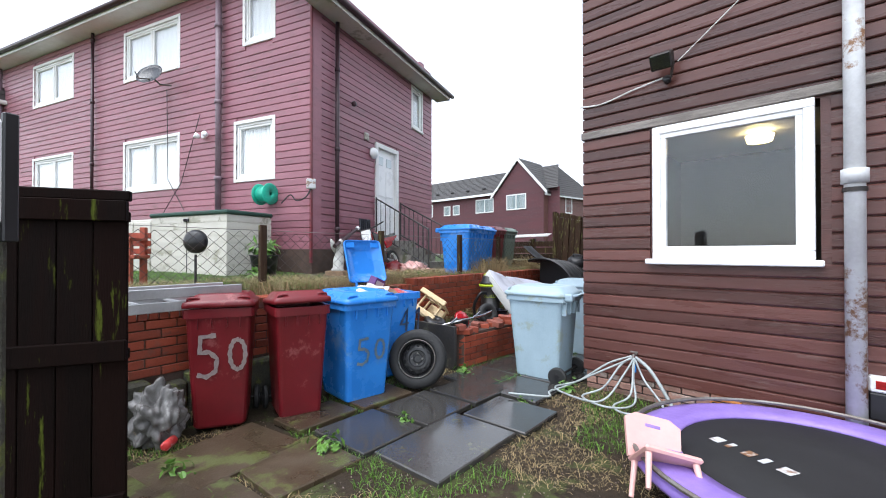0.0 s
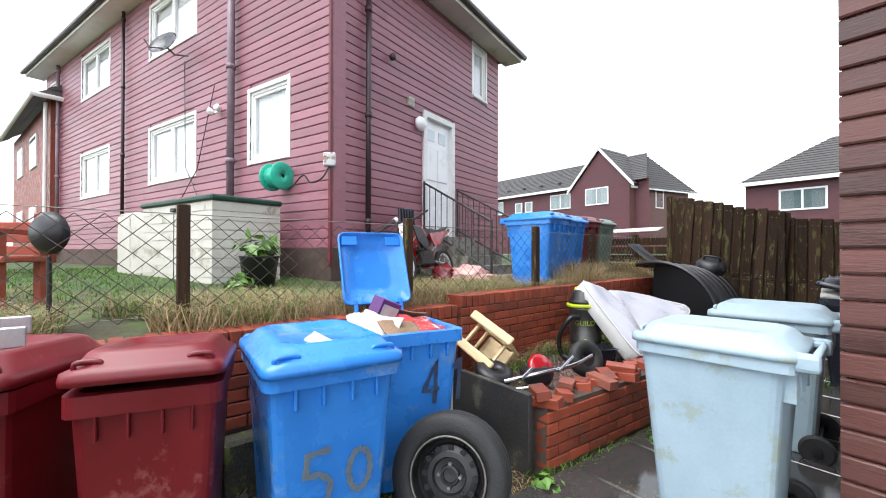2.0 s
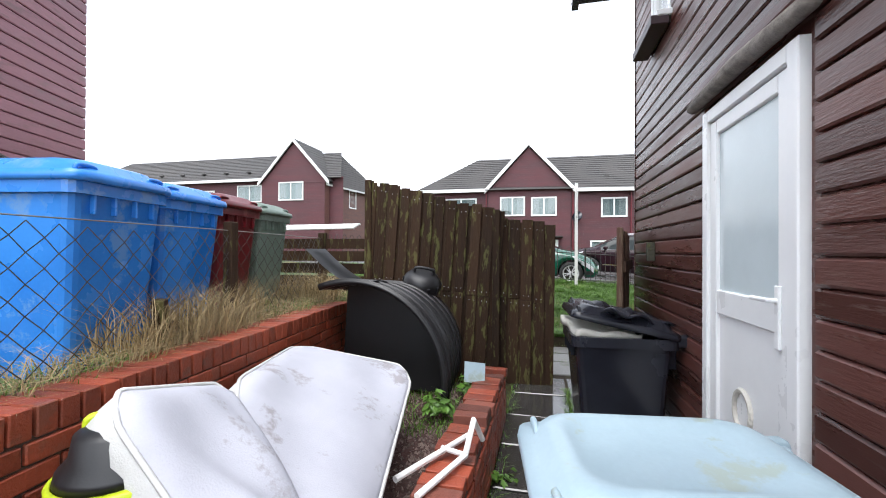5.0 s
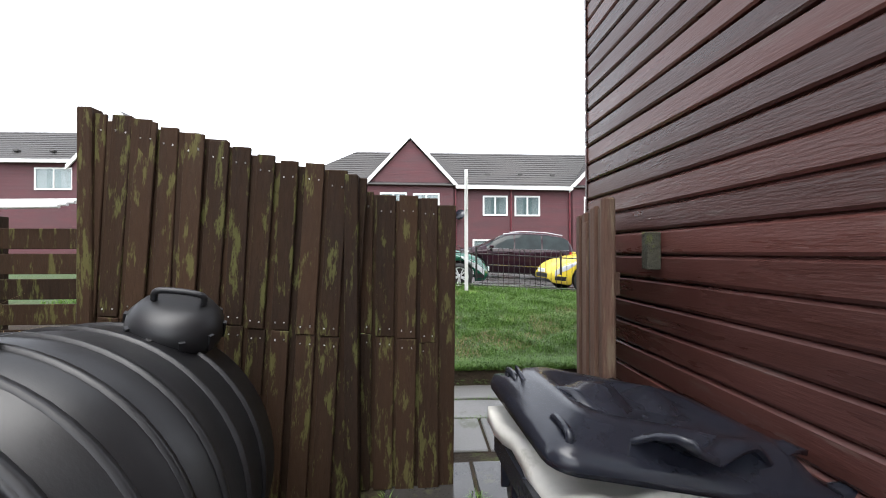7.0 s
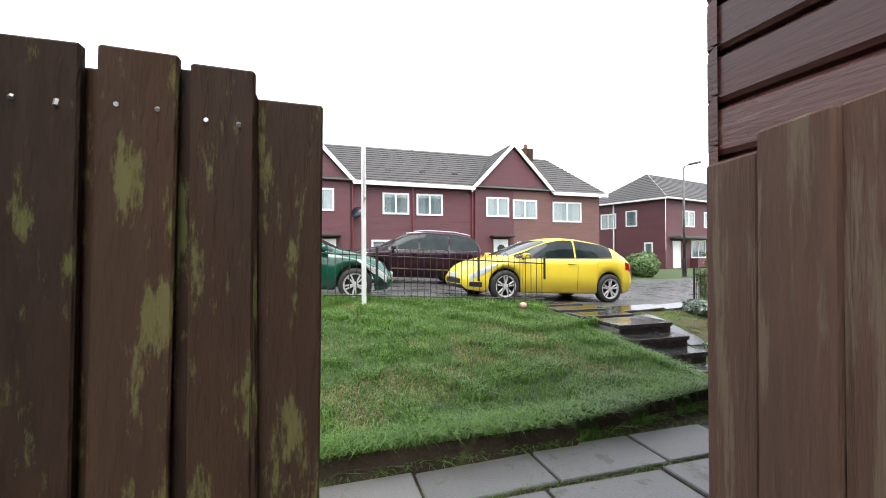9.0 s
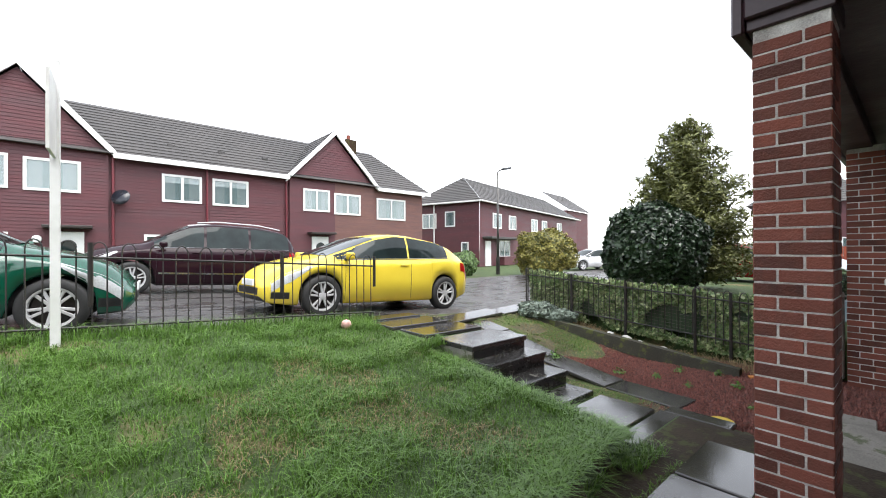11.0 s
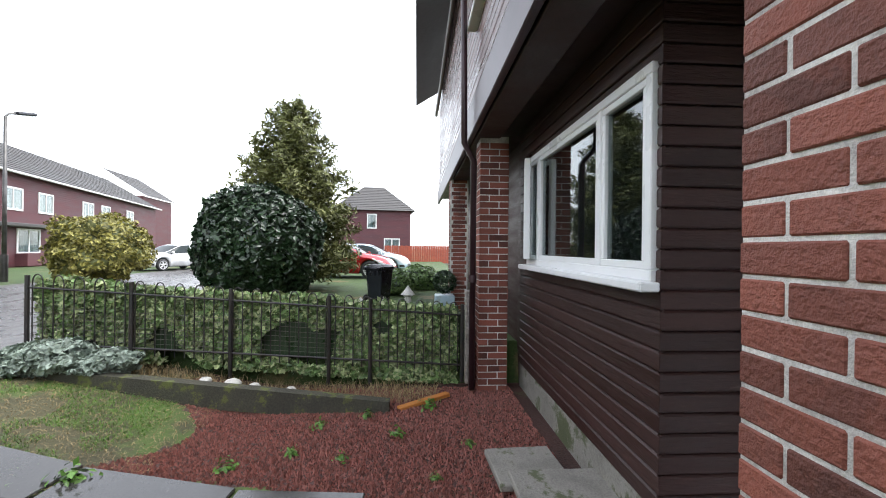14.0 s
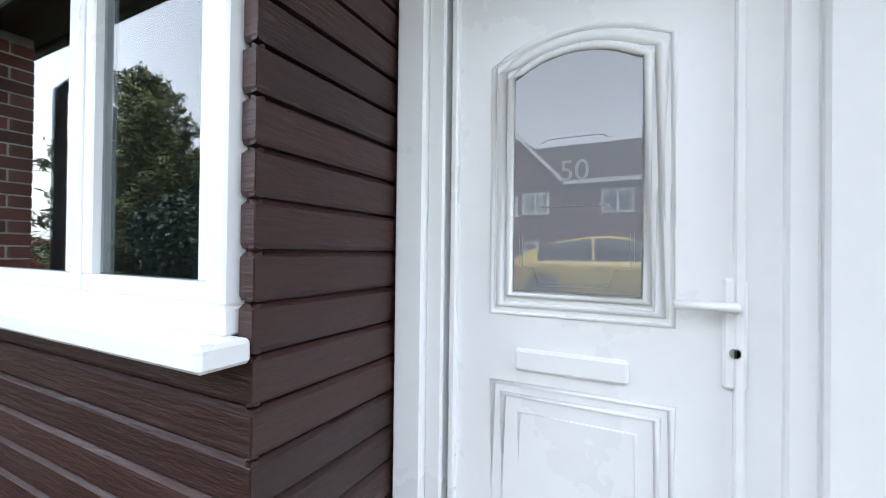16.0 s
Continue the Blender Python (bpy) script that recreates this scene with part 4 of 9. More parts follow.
tiled_plane(nroof, nb(13.8, -0.45, 6.95), nb(1.4, -0.45, 6.95), nb(3.2, 2.4, 8.5), nb(11.0, 2.4, 8.5), 16)
tiled_plane(nroof, nb(-0.45, -0.45, 5.97), nb(-0.45, 5.4, 5.97), nb(3.2, 2.6, 8.5), nb(3.2, 2.4, 8.5), 18)
tiled_plane(nroof, nb(-0.45, 5.4, 5.97), nb(13.8, 5.4, 6.95), nb(11.0, 2.4, 8.5), nb(3.2, 2.6, 8.5), 16)
tiled_plane(nroof, nb(-0.45, -0.45, 5.97), nb(1.4, -0.45, 6.95), nb(3.2, 2.4, 8.5), nb(3.2, 2.4, 8.5), 12)


def downpipe(label, u, v, z0, z1, mat_, r=0.045, name="downpipe", elbow=0.0):
    p = nb(u, v, 0)
    e = thing(name, label, "pipe", pose(p.x, p.y, z0))
    part("pipe", cy((0, 0, 0), (0, 0, z1 - z0), r, seg=12), mat_, e, smooth=True)
    z = 0.7
    while z < z1 - z0:
        part("collar", cy((0, 0, z), (0, 0, z + 0.08), r * 1.3, seg=12), mat_, e, smooth=True)
        z += 1.55
    return e


downpipe("mauve painted soil pipe on the burgundy wall", 2.36, -0.09, 2.15, 6.95, "pipe_mauve", 0.06)
downpipe("dark plum downpipe on the burgundy wall", 6.96, -0.07, 1.3, 6.9, "pipe_dark", 0.035)
downpipe("plum downpipe at the far end of the burgundy wall", 11.85, -0.07, 1.3, 6.9, "pipe_mauve", 0.045)
downpipe("dark plum downpipe on the gable wall", -0.07, 0.62, 1.1, 5.9, "pipe_dark", 0.04)
p = nb(4.04, -0.28, 5.1)
dish = thing("satellite_dish", "grey satellite dish on a wall bracket", "dish", pose(p.x, p.y, p.z))
part("reflector", turned(pose(0.0, -0.12, 0.08, 62, 0, 40), lt([(0.0, -0.05), (0.12, -0.035), (0.22, 0.0), (0.27, 0.03), (0.275, 0.036), (0.22, 0.008), (0.0, -0.04)], 28)), "plastic_charcoal", dish, smooth=True)
part("bracket", tb([(0.05, 0.26, -0.05), (0.02, 0.05, -0.08), (0, -0.1, 0.05)], 0.018), "galvanised", dish)
part("arm", tb([(0, -0.1, 0.0), (0.14, -0.34, -0.1), (0.2, -0.42, 0.0)], 0.012), "galvanised", dish)
p = nb(2.85, -0.05, 3.82)
sl = thing("security_light", "twin white security floodlights on the wall", "light", pose(p.x, p.y, p.z, 0, 0, NA))
part("base", bx(-0.05, 0.05, -0.03, 0.03, -0.05, 0.05, bev=0.01), "pvc", sl)
for s in (-0.13, 0.13):
    part("lamp_head", turned(pose(s, -0.06, 0.0, 70, 0, s * 150), lt([(0.02, -0.06), (0.05, -0.03), (0.06, 0.05), (0.0, 0.055)], 16)), "pvc", sl, smooth=True)
p = nb(-0.03, 1.90, 3.60)
bl = thing("bulkhead_lamp", "round white bulkhead lamp beside the door", "lamp", pose(p.x, p.y, p.z, 0, 0, NA + 90))
part("globe", turned(pose(0, -0.02, 0, 90), lt([(0.0, 0.09), (0.08, 0.07), (0.12, 0.02), (0.125, 0.0), (0.12, -0.03)], 24)), "pvc", bl, smooth=True)
p = nb(-0.012, 1.68, 3.92)
vp = thing("wall_vent", "small cream louvred wall vent", "vent", pose(p.x, p.y, p.z, 0, 0, NA + 90))
part("frame", bx(-0.075, 0.075, -0.02, 0.02, -0.075, 0.075, bev=0.006), "plastic_cream", vp)
for i in range(5):
    part("slat", bx(-0.055, 0.055, -0.03, -0.018, -0.05 + i * 0.022, -0.04 + i * 0.022), "plastic_cream", vp)
p = nb(-0.03, 1.15, 4.45)
cp = thing("flue_cap", "small dark flue cap on the gable wall", "vent", pose(p.x, p.y, p.z, 0, 0, NA + 90))
part("cap", turned(pose(0, -0.04, 0, 90), lt([(0.0, 0.05), (0.05, 0.04), (0.055, 0.0), (0.05, -0.03)], 16)), "pipe_dark", cp, smooth=True)
# hose reel and tap box at the corner
p = nb(0.98, -0.16, 2.48)
reel = thing("hose_reel", "bright green wall-mounted hose reel", "hose reel", pose(p.x, p.y, p.z, 0, 0, NA))
for s in (-0.13, 0.13):
    part("side_disc", turned(pose(s, 0, 0, 0, 90, 0), lt([(0.03, -0.02), (0.10, -0.02), (0.19, -0.012), (0.2, 0.0), (0.19, 0.012), (0.10, 0.02), (0.03, 0.02)], 28)), "plastic_green", reel, smooth=True)
part("drum", turned(pose(0, 0, 0, 0, 90, 0), lt([(0.13, -0.13), (0.15, -0.1), (0.15, 0.1), (0.13, 0.13)], 24)), "plastic_green", reel, "green drum wound with hose", smooth=True)
part("bracket", bx(-0.15, 0.15, 0.1, 0.17, -0.04, 0.04, bev=0.01), "plastic_green", reel)
p = nb(-0.02, -0.05, 2.62)
jb = thing("junction_box", "grey weatherproof junction box with hanging cables", "junction box", pose(p.x, p.y, p.z, 0, 0, NA + 45))
part("case", bx(-0.08, 0.08, -0.07, 0.05, -0.09, 0.09, bev=0.015), "pipe_white", jb)
q1 = [(0, -0.03, -0.09), (-0.1, -0.02, -0.25), (-0.25, 0.05, -0.3), (-0.35, 0.1, -0.2), (-0.5, 0.15, -0.35)]
part("cable", tb(curve_pts(q1), 0.012, 6), "plastic_black", jb)
bm = bmesh.new()
tube(bm, [nb(4.1, -0.03, 5.0), nb(4.05, -0.03, 3.0), nb(3.5, -0.03, 2.3)], 0.008, 5)
tube(bm, [nb(3.0, -0.03, 4.3), nb(3.6, -0.03, 2.9), nb(4.3, -0.5, 1.3)], 0.008, 5)
tagged(link("wall_cable", bm, "plastic_black"), "black cables running down the burgundy wall", "cable")


def resin_box(label, u0, u1, v0, v1, z0, z1, lid):
    e = thing("garden_store", label, "storage box", NM)
    n = 9
    part("body", bx(-u1 + 0.012, -u0 - 0.012, v0 + 0.012, v1 - 0.012, z0, z1), "plastic_cream", e)
    for i in range(n):
        a = z0 + (z1 - z0) * i / n
        part("side_board", bx(-u1, -u0, v0, v1, a, a + (z1 - z0) / n - 0.012), "plastic_cream", e)
    part("lid", bx(-u1 - 0.03, -u0 + 0.03, v0 - 0.03, v1 + 0.02, z1, z1 + 0.07, bev=0.02), lid, e)
    part("door_seam", bx(-(u0 + u1) / 2 - 0.008, -(u0 + u1) / 2 + 0.008, v0 - 0.004, v0, z0 + 0.05, z1 - 0.05), "plastic_charcoal", e)
    part("latch", bx(-(u0 + u1) / 2 - 0.06, -(u0 + u1) / 2 + 0.06, v0 - 0.03, v0, z1 - 0.1, z1 - 0.05, bev=0.008), "plastic_charcoal", e)
    return e


resin_box("cream resin garden store with a dark green lid", 0.62, 2.55, -1.25, -0.35, 0.98, 2.01, "plastic_green")
M["lid_green"] = surface("dark_green_lid", (0.015, 0.06, 0.045), rough=0.45, scale=3, bump=0.05)
for ob in bpy.data.objects:
    if ob.name == "lid" and ob.parent and ob.parent.name.startswith("garden_store"):
        ob.data.materials[0] = M["lid_green"]
st = thing("upright_store", "pale weathered resin cupboard with two doors", "storage box", NM)
part("body", bx(-3.75, -2.68, -1.15, -0.35, 0.98, 2.0, bev=0.02), "plastic_cream", st)
for x in (-3.72, -3.2):
    part("door", bx(x, x + 0.49, -1.18, -1.15, 1.02, 1.95, bev=0.01), "plastic_cream", st)

# ---- brick retaining wall ----
def brick_mesh(L, W, H, material):
    bm = bx(-L / 2, L / 2, -W / 2, W / 2, -H / 2, H / 2, bev=0.004)
    me = bpy.data.meshes.new("brick")
    bm.to_mesh(me)
    bm.free()
    me.materials.append(M[material])
    return me


BR_STR, BR_HALF = {}, {}
for mt in ("brick_orange", "brick_old"):
    BR_STR[mt] = brick_mesh(0.215, 0.1, 0.065, mt)
    BR_HALF[mt] = brick_mesh(0.1025, 0.1, 0.065, mt)


def lay(parent, origin, ang, length, z0, courses, mt, cap=True, face_depth=0.05, rnd_seed=1, pitch=0.075, cap_depth=0.215):
    """Stretcher courses on a wall face (outer face on the right hand of ang), with a brick-on-edge cap."""
    rnd = random.Random(rnd_seed)
    base = pose(*origin, 0, 0, ang)
    for c in range(courses):
        x = -0.1125 if c % 2 else 0.0
        while x < length - 0.02:
            a, b = max(0.0, x), min(length, x + 0.215)
            if b - a > 0.06:
                me = BR_STR[mt] if b - a > 0.2 else BR_HALF[mt]
                ob = new("brick", me)
                ob.matrix_basis = base @ pose((a + b) / 2, face_depth - 0.012 - rnd.random() * 0.004, z0 + pitch * (c + 0.5), 0, rnd.uniform(-0.4, 0.4), rnd.uniform(-0.4, 0.4))
                ob.parent = parent
            x += 0.225
    if cap:
        x, zc = 0.0, z0 + pitch * courses + 0.0525
        while x < length - 0.05:
            ob = new("coping_brick", CAPB[mt])
            ob.matrix_basis = base @ pose(x + 0.035, cap_depth / 2 - 0.012, zc + rnd.uniform(-0.003, 0.003), rnd.uniform(-1, 1), rnd.uniform(-1.2, 1.2), rnd.uniform(-1, 1))
            ob.parent = parent
            x += 0.0745


CAPB = {mt: brick_mesh(0.064, 0.215, 0.1, mt) for mt in ("brick_orange", "brick_old")}


def brick_wall_core(name, label, origin, ang, length, z0, z1, depth=0.2):
    bm = bx(0, length, 0.0, depth, z0, z1, m=pose(*origin, 0, 0, ang))
    return setting(name, bm, "mortar_dark", label)


WANG = 90 + math.degrees(math.atan(0.1047))
o = (wall_x(3.54), 3.54, 0)
north = brick_wall_core("wall_retaining_north", "orange brick retaining wall with brick-on-edge coping", o, WANG, 4.25, 0.0, 0.93)
lay(north, o, WANG, 4.25, 0.02, 12, "brick_orange", rnd_seed=3)
o = (wall_x(-2.2), -2.2, 0)
south = brick_wall_core("wall_retaining_south", "older orange brick retaining wall on a mossy base", o, WANG, 5.74, 0.0, 0.82)
lay(south, o, WANG, 5.74, 0.40, 6, "brick_orange", rnd_seed=4)
bm = bmesh.new()
rr_ = random.Random(8)
for i in range(22):
    x = i * 0.26
    box(bm, x, x + 0.255, -0.10 - rr_.random() * 0.05, 0.02, -0.1, 0.33 + rr_.random() * 0.07, m=pose(*o, 0, 0, WANG), bev=0.02)
setting("trim_mossy_base", bm, "mossy", "moss-grown stone base of the retaining wall")
# low planter wall
LW = [(-3.62, 3.42), (-3.58, 7.85)]
lang = math.degrees(math.atan2(LW[1][1] - LW[0][1], LW[1][0] - LW[0][0]))
ll = math.dist(*LW)
low = brick_wall_core("wall_planter", "low crumbling brick planter wall", (LW[0][0], LW[0][1], 0), lang, ll, -0.05, 0.405)
lay(low, (LW[0][0], LW[0][1], 0), lang, ll, 0.0, 5, "brick_orange", cap=False, rnd_seed=6)
rnd = random.Random(12)
y = 0.06
while y < ll:
    for r in range(2):
        if rnd.random() < 0.93:
            broken = y < 1.2
            ob = new("brick", (BR_HALF if broken and rnd.random() < 0.5 else BR_STR)["brick_old" if rnd.random() < 0.3 else "brick_orange"])
            ob.matrix_basis = pose(LW[0][0], LW[0][1], 0, 0, 0, lang) @ pose(y + (rnd.uniform(-0.03, 0.03) if broken else 0), 0.10 + (rnd.uniform(-0.06, 0.05) if broken else rnd.uniform(-0.014, 0.014)), 0.430 + rnd.uniform(-0.006, 0.008) + (rnd.uniform(0, 0.05) if broken and r else 0), rnd.uniform(-8, 8) if broken else rnd.uniform(-4, 4), rnd.uniform(-7, 7) if broken else rnd.uniform(-1, 1), 90 + (rnd.uniform(-40, 40) if broken else rnd.uniform(-6, 6)))
            ob.parent = low
        if y > 1.2:
            break
    y += 0.112 if y > 1.2 else 0.15
bm = bmesh.new()
box(bm, -4.55, -3.66, 3.30, 3.34, -0.02, 0.50, m=None, bev=0.006)
tagged(link("dark_board", bm, "board_dark"), "dark wet plywood board closing the planter end", "board")
bm = bx(-0.02, 0.02, -0.16, 0.16, 0, 0.62, m=pose(-4.42, 3.16, 0.0, 6, 4, 20), bev=0.004)
tagged(link("white_board", bm, "white_paint"), "white melamine board leaning beside the bins", "board")


# ---- wheelie bins ----
def wheelie_bin(label, plastic, m, open_lid=0.0, group="", wheel_mat="rubber", lid_length=1.0):
    """Origin at the base centre; the front looks to -y, wheels and hinge at +y."""
    e = thing("wheelie_bin", label, "bin", m, group)
    bm = bmesh.new()
    rings = []
    H = 0.95
    for t in (0.0, 0.02, 0.5, 0.93, 0.95):
        z = 0.02 + (H - 0.02) * t
        w, d = lerp(0.425, 0.535, t), lerp(0.50, 0.64, t)
        if t == 0.0:
            w, d = w - 0.03, d - 0.03
        rings.append(rrect(w, d, 0.045, z, 3, cy_=lerp(-0.0, -0.01, t)))
    loft(bm, rings)
    part("body", bm, plastic, e, smooth=False)
    bm = bmesh.new()
    outer = [rrect(0.575, 0.70, 0.05, z, 3) for z in (0.885, 0.89, 0.945, 0.955)]
    inner = [rrect(0.50, 0.60, 0.05, z, 3) for z in (0.955, 0.80)]
    loft(bm, [rrect(0.53, 0.64, 0.05, 0.885, 3)] + outer + inner, cap=False)
    part("rim", bm, plastic, e)
    for x in (-0.2, -0.07, 0.07, 0.2):
        part("hinge_rib", bx(x - 0.012, x + 0.012, 0.28, 0.345, 0.74, 0.90, bev=0.004), plastic, e)
    part("handle_bar", tb([(-0.25, 0.33, 0.94), (-0.25, 0.40, 0.95), (0.25, 0.40, 0.95), (0.25, 0.33, 0.94)], 0.017, 8), plastic, e, smooth=True)
    part("axle", cy((-0.27, 0.27, 0.10), (0.27, 0.27, 0.10), 0.012), "steel_black", e)
    for s in (-1, 1):
        w = part("wheel", turned(pose(s * 0.275, 0.27, 0.10, 0, 90, 0), lt([(0.03, -0.022), (0.085, -0.022), (0.1, -0.014), (0.1, 0.014), (0.085, 0.022), (0.03, 0.022)], 22)), wheel_mat, e, smooth=False)
        part("hub", turned(pose(s * 0.30, 0.27, 0.10, 0, 90, 0), lt([(0.0, -0.004), (0.03, -0.004), (0.03, 0.006), (0.0, 0.008)], 14)), "plastic_black", w)
    for x in (-0.17, -0.06, 0.06, 0.17):
        part("rim_rib", bx(x - 0.006, x + 0.006, -0.345, -0.318, 0.80, 0.89, bev=0.003), plastic, e)
    lid = bmesh.new()
    c = -0.365
    under = [rrect(0.30, 0.36, 0.08, 0.050, 4, cy_=c), rrect(0.36, 0.44, 0.08, 0.046, 4, cy_=c), rrect(0.44, 0.54, 0.08, 0.012, 4, cy_=c), rrect(0.56, 0.70, 0.06, 0.006, 4, cy_=c), rrect(0.575, 0.715, 0.06, -0.018, 4, cy_=c)]
    over = [rrect(0.595, 0.735, 0.06, -0.018, 4, cy_=c), rrect(0.60, 0.74, 0.06, 0.0, 4, cy_=c), rrect(0.59, 0.73, 0.06, 0.024, 4, cy_=c), rrect(0.53, 0.67, 0.08, 0.036, 4, cy_=c), rrect(0.47, 0.60, 0.09, 0.078, 4, cy_=c), rrect(0.43, 0.55, 0.09, 0.088, 4, cy_=c), rrect(0.36, 0.47, 0.08, 0.086, 4, cy_=c - 0.01), rrect(0.32, 0.42, 0.08, 0.068, 4, cy_=c - 0.01)]
    loft(lid, under + over)
    wide, lift = (0.86, 0.12) if open_lid > 60 else (1.0, 0.0)
    hinge = pose(0, 0.36, 0.957, -open_lid, 0, 0) @ Matrix.Diagonal((wide, lid_length, 1, 1)) @ pose(0, -lift, 0)
    lo = part("lid", turned(hinge, lid), plastic, e, smooth=True)
    for s in (-0.2, 0.2):
        part("lid_grip", turned(hinge, tb(curve_pts([(s - 0.045, -0.68, 0.02), (s - 0.04, -0.685, 0.052), (s + 0.04, -0.685, 0.052), (s + 0.045, -0.68, 0.02)], 5), 0.010, 8)), plastic, lo, smooth=True)
        part("hinge_arm", turned(hinge, bx(s - 0.018, s + 0.018, -0.04, 0.05 + lift, -0.016, 0.016, bev=0.007)), plastic, lo)
        if open_lid > 60:
            part("grip_pocket", turned(hinge, bx(s - 0.07, s + 0.07, -0.70, -0.60, -0.006, 0.008, bev=0.006)), plastic, lo)
    if open_lid > 60:
        part("hinge_bar", turned(hinge, tb([(-0.24, lift + 0.03, 0.0), (0.24, lift + 0.03, 0.0)], 0.014)), plastic, lo)
    else:
        for s in (-0.24, 0.24):
            part("hinge_ear", bx(s - 0.03, s + 0.03, 0.33, 0.43, 0.90, 0.985, bev=0.02, seg=2), plastic, e)
    return e


def numeral(txt, e, size, x, z, y, material, tilt=0.0, label="hand-painted house number"):
    """Loose brush strokes of painted digits."""
    bm = bmesh.new()
    for ch, ox in zip(txt, (0.0, size * 0.72)):
        if ch == "5":
            pts = [(0.42, 1.0), (0.05, 0.97), (0.03, 0.6), (0.25, 0.62), (0.44, 0.45), (0.40, 0.15), (0.18, 0.03), (-0.04, 0.10)]
        elif ch == "4":
            pts = [(0.30, 0.0), (0.32, 1.0), (0.0, 0.30), (0.42, 0.34)]
        elif ch == "1":
            pts = [(0.05, 0.75), (0.22, 1.0), (0.20, 0.0)]
        else:
            pts = [(0.22 + 0.19 * math.cos(a), 0.52 + 0.36 * math.sin(a)) for a in [math.tau * k / 10 + 1.4 for k in range(11)]]
        c = [(ox + px * size, 0, pz * size) for px, pz in pts]
        path = []
        for p, q in zip(c, c[1:]):
            path += [Vector(p).lerp(Vector(q), k / 4) for k in range(4)]
        path.append(Vector(c[-1]))
        if ch == "0":
            path = curve_pts(c, 4)
        L, R_ = [], []
        for i, p in enumerate(path):
            d = (path[min(i + 1, len(path) - 1)] - path[max(i - 1, 0)]).normalized()
            n = Vector((-d.z, 0, d.x))
            w = size * 0.052 * (1 + 0.25 * math.sin(i * 1.9))
            L.append(bm.verts.new(p + n * w))
            R_.append(bm.verts.new(p - n * w))
        for i in range(len(path) - 1):
            bm.faces.new((L[i], L[i + 1], R_[i + 1], R_[i]))
    bmesh.ops.solidify(bm, geom=bm.faces[:], thickness=0.0015)
    turned(pose(x, y, z, 90 - 90 + tilt, 0, 0), bm)
    part("painted_number", bm, material, e, label)


FRONT_TILT = math.degrees(math.atan((0.64 - 0.50) / 2 / 0.93))
G_BINS = "wheelie bins in the back yard"
red1 = wheelie_bin("dark red wheelie bin painted with a large white 50", "plastic_red", pose(-4.10, 0.88, -0.02, 0, 0, 64) @ Matrix.Diagonal((0.88, 0.82, 1.02, 1)), 2, G_BINS)
numeral("50", red1, 0.33, -0.16, 0.42, -0.300, "paint_mark", 4.8)
red2 = wheelie_bin("dark red wheelie bin with a slightly open lid", "plastic_red", pose(-3.86, 1.40, -0.02, 0, 0, 76) @ Matrix.Diagonal((0.80, 0.80, 1.0, 1)), 4, G_BINS)
blue1 = wheelie_bin("bright blue wheelie bin with a faint painted 50", "plastic_blue", pose(-3.84, 2.0, -0.02, 0, 0, 86), 0, G_BINS)
numeral("50", blue1, 0.25, -0.13, 0.36, -0.292, "paint_grey", 4.8)
blue2 = wheelie_bin("bright blue wheelie bin overfull with its lid wide open", "plastic_blue", pose(-4.21, 2.68, -0.02, 0, 0, 82), 111, G_BINS, lid_length=0.76)
numeral("41", blue2, 0.26, 0.02, 0.52, -0.306, "paint_dim", 4.8)
grey1 = wheelie_bin("pale blue-grey wheelie bin at the house corner", "plastic_grey", pose(-2.80, 3.88, -0.03, 0, 0, -84), 0, G_BINS)
grey2 = wheelie_bin("pale blue-grey wheelie bin beside the side door", "plastic_grey", pose(-2.93, 5.22, -0.03, 0, 0, -82), 0, G_BINS)
black1 = wheelie_bin("charcoal wheelie bin with rubbish propping its lid", "plastic_charcoal", pose(-2.72, 7.37, -0.03, 0, 0, -86), 12, G_BINS)
# rubbish in the open blue bin and under the charcoal lid
def loose(name, label, cat, m, size, material, bend=0.02, seed=1):
    r = random.Random(seed)
    bm = bmesh.new()
    bmesh.ops.create_grid(bm, x_segments=14, y_segments=12, size=0.5)
    for v in bm.verts:
        v.co.x *= size[0]
        v.co.y *= size[1]
        v.co.z = bend * (math.sin(v.co.x * 19 + seed) + 0.6 * math.sin(v.co.y * 27 + v.co.x * 11 + seed * 2) + r.uniform(-0.2, 0.2))
    bmesh.ops.solidify(bm, geom=bm.faces[:], thickness=size[2])
    ob = link(name, bm, material, at=m, smooth=True)
    return tagged(ob, label, cat)


B2 = pose(-4.21, 2.68, -0.02, 0, 0, 82)
loose("crisp_bag", "crumpled red and white plastic packaging in the bin", "packaging", B2 @ pose(0.08, -0.06, 0.955, 8, -6, 20), (0.34, 0.36, 0.02), "red_wrap", 0.022, 2)
loose("card_flap", "torn brown cardboard flap in the bin", "cardboard", B2 @ pose(-0.08, -0.22, 0.97, 28, 5, 12), (0.26, 0.14, 0.008), "card", 0.006, 3)
loose("card_flap", "torn brown cardboard flap in the bin", "cardboard", B2 @ pose(0.1, 0.16, 1.0, -24, 12, -8), (0.30, 0.12, 0.008), "card", 0.006, 4)
loose("white_sheet", "crumpled white paper on the bin rim", "paper", B2 @ pose(-0.21, -0.16, 0.985, 10, -24, 40), (0.2, 0.26, 0.004), "paper", 0.02, 5)
loose("white_sheet", "crumpled white paper on the bin rim", "paper", B2 @ pose(-0.26, -0.02, 0.975, -12, -18, 80), (0.22, 0.16, 0.004), "paper", 0.02, 6)
pb = thing("purple_box", "open purple and white cardboard carton", "carton", B2 @ pose(-0.13, 0.08, 0.92, 14, 20, 24))
part("carton", bx(-0.09, 0.09, -0.05, 0.05, 0.0, 0.2, bev=0.003), "purple_card", pb)
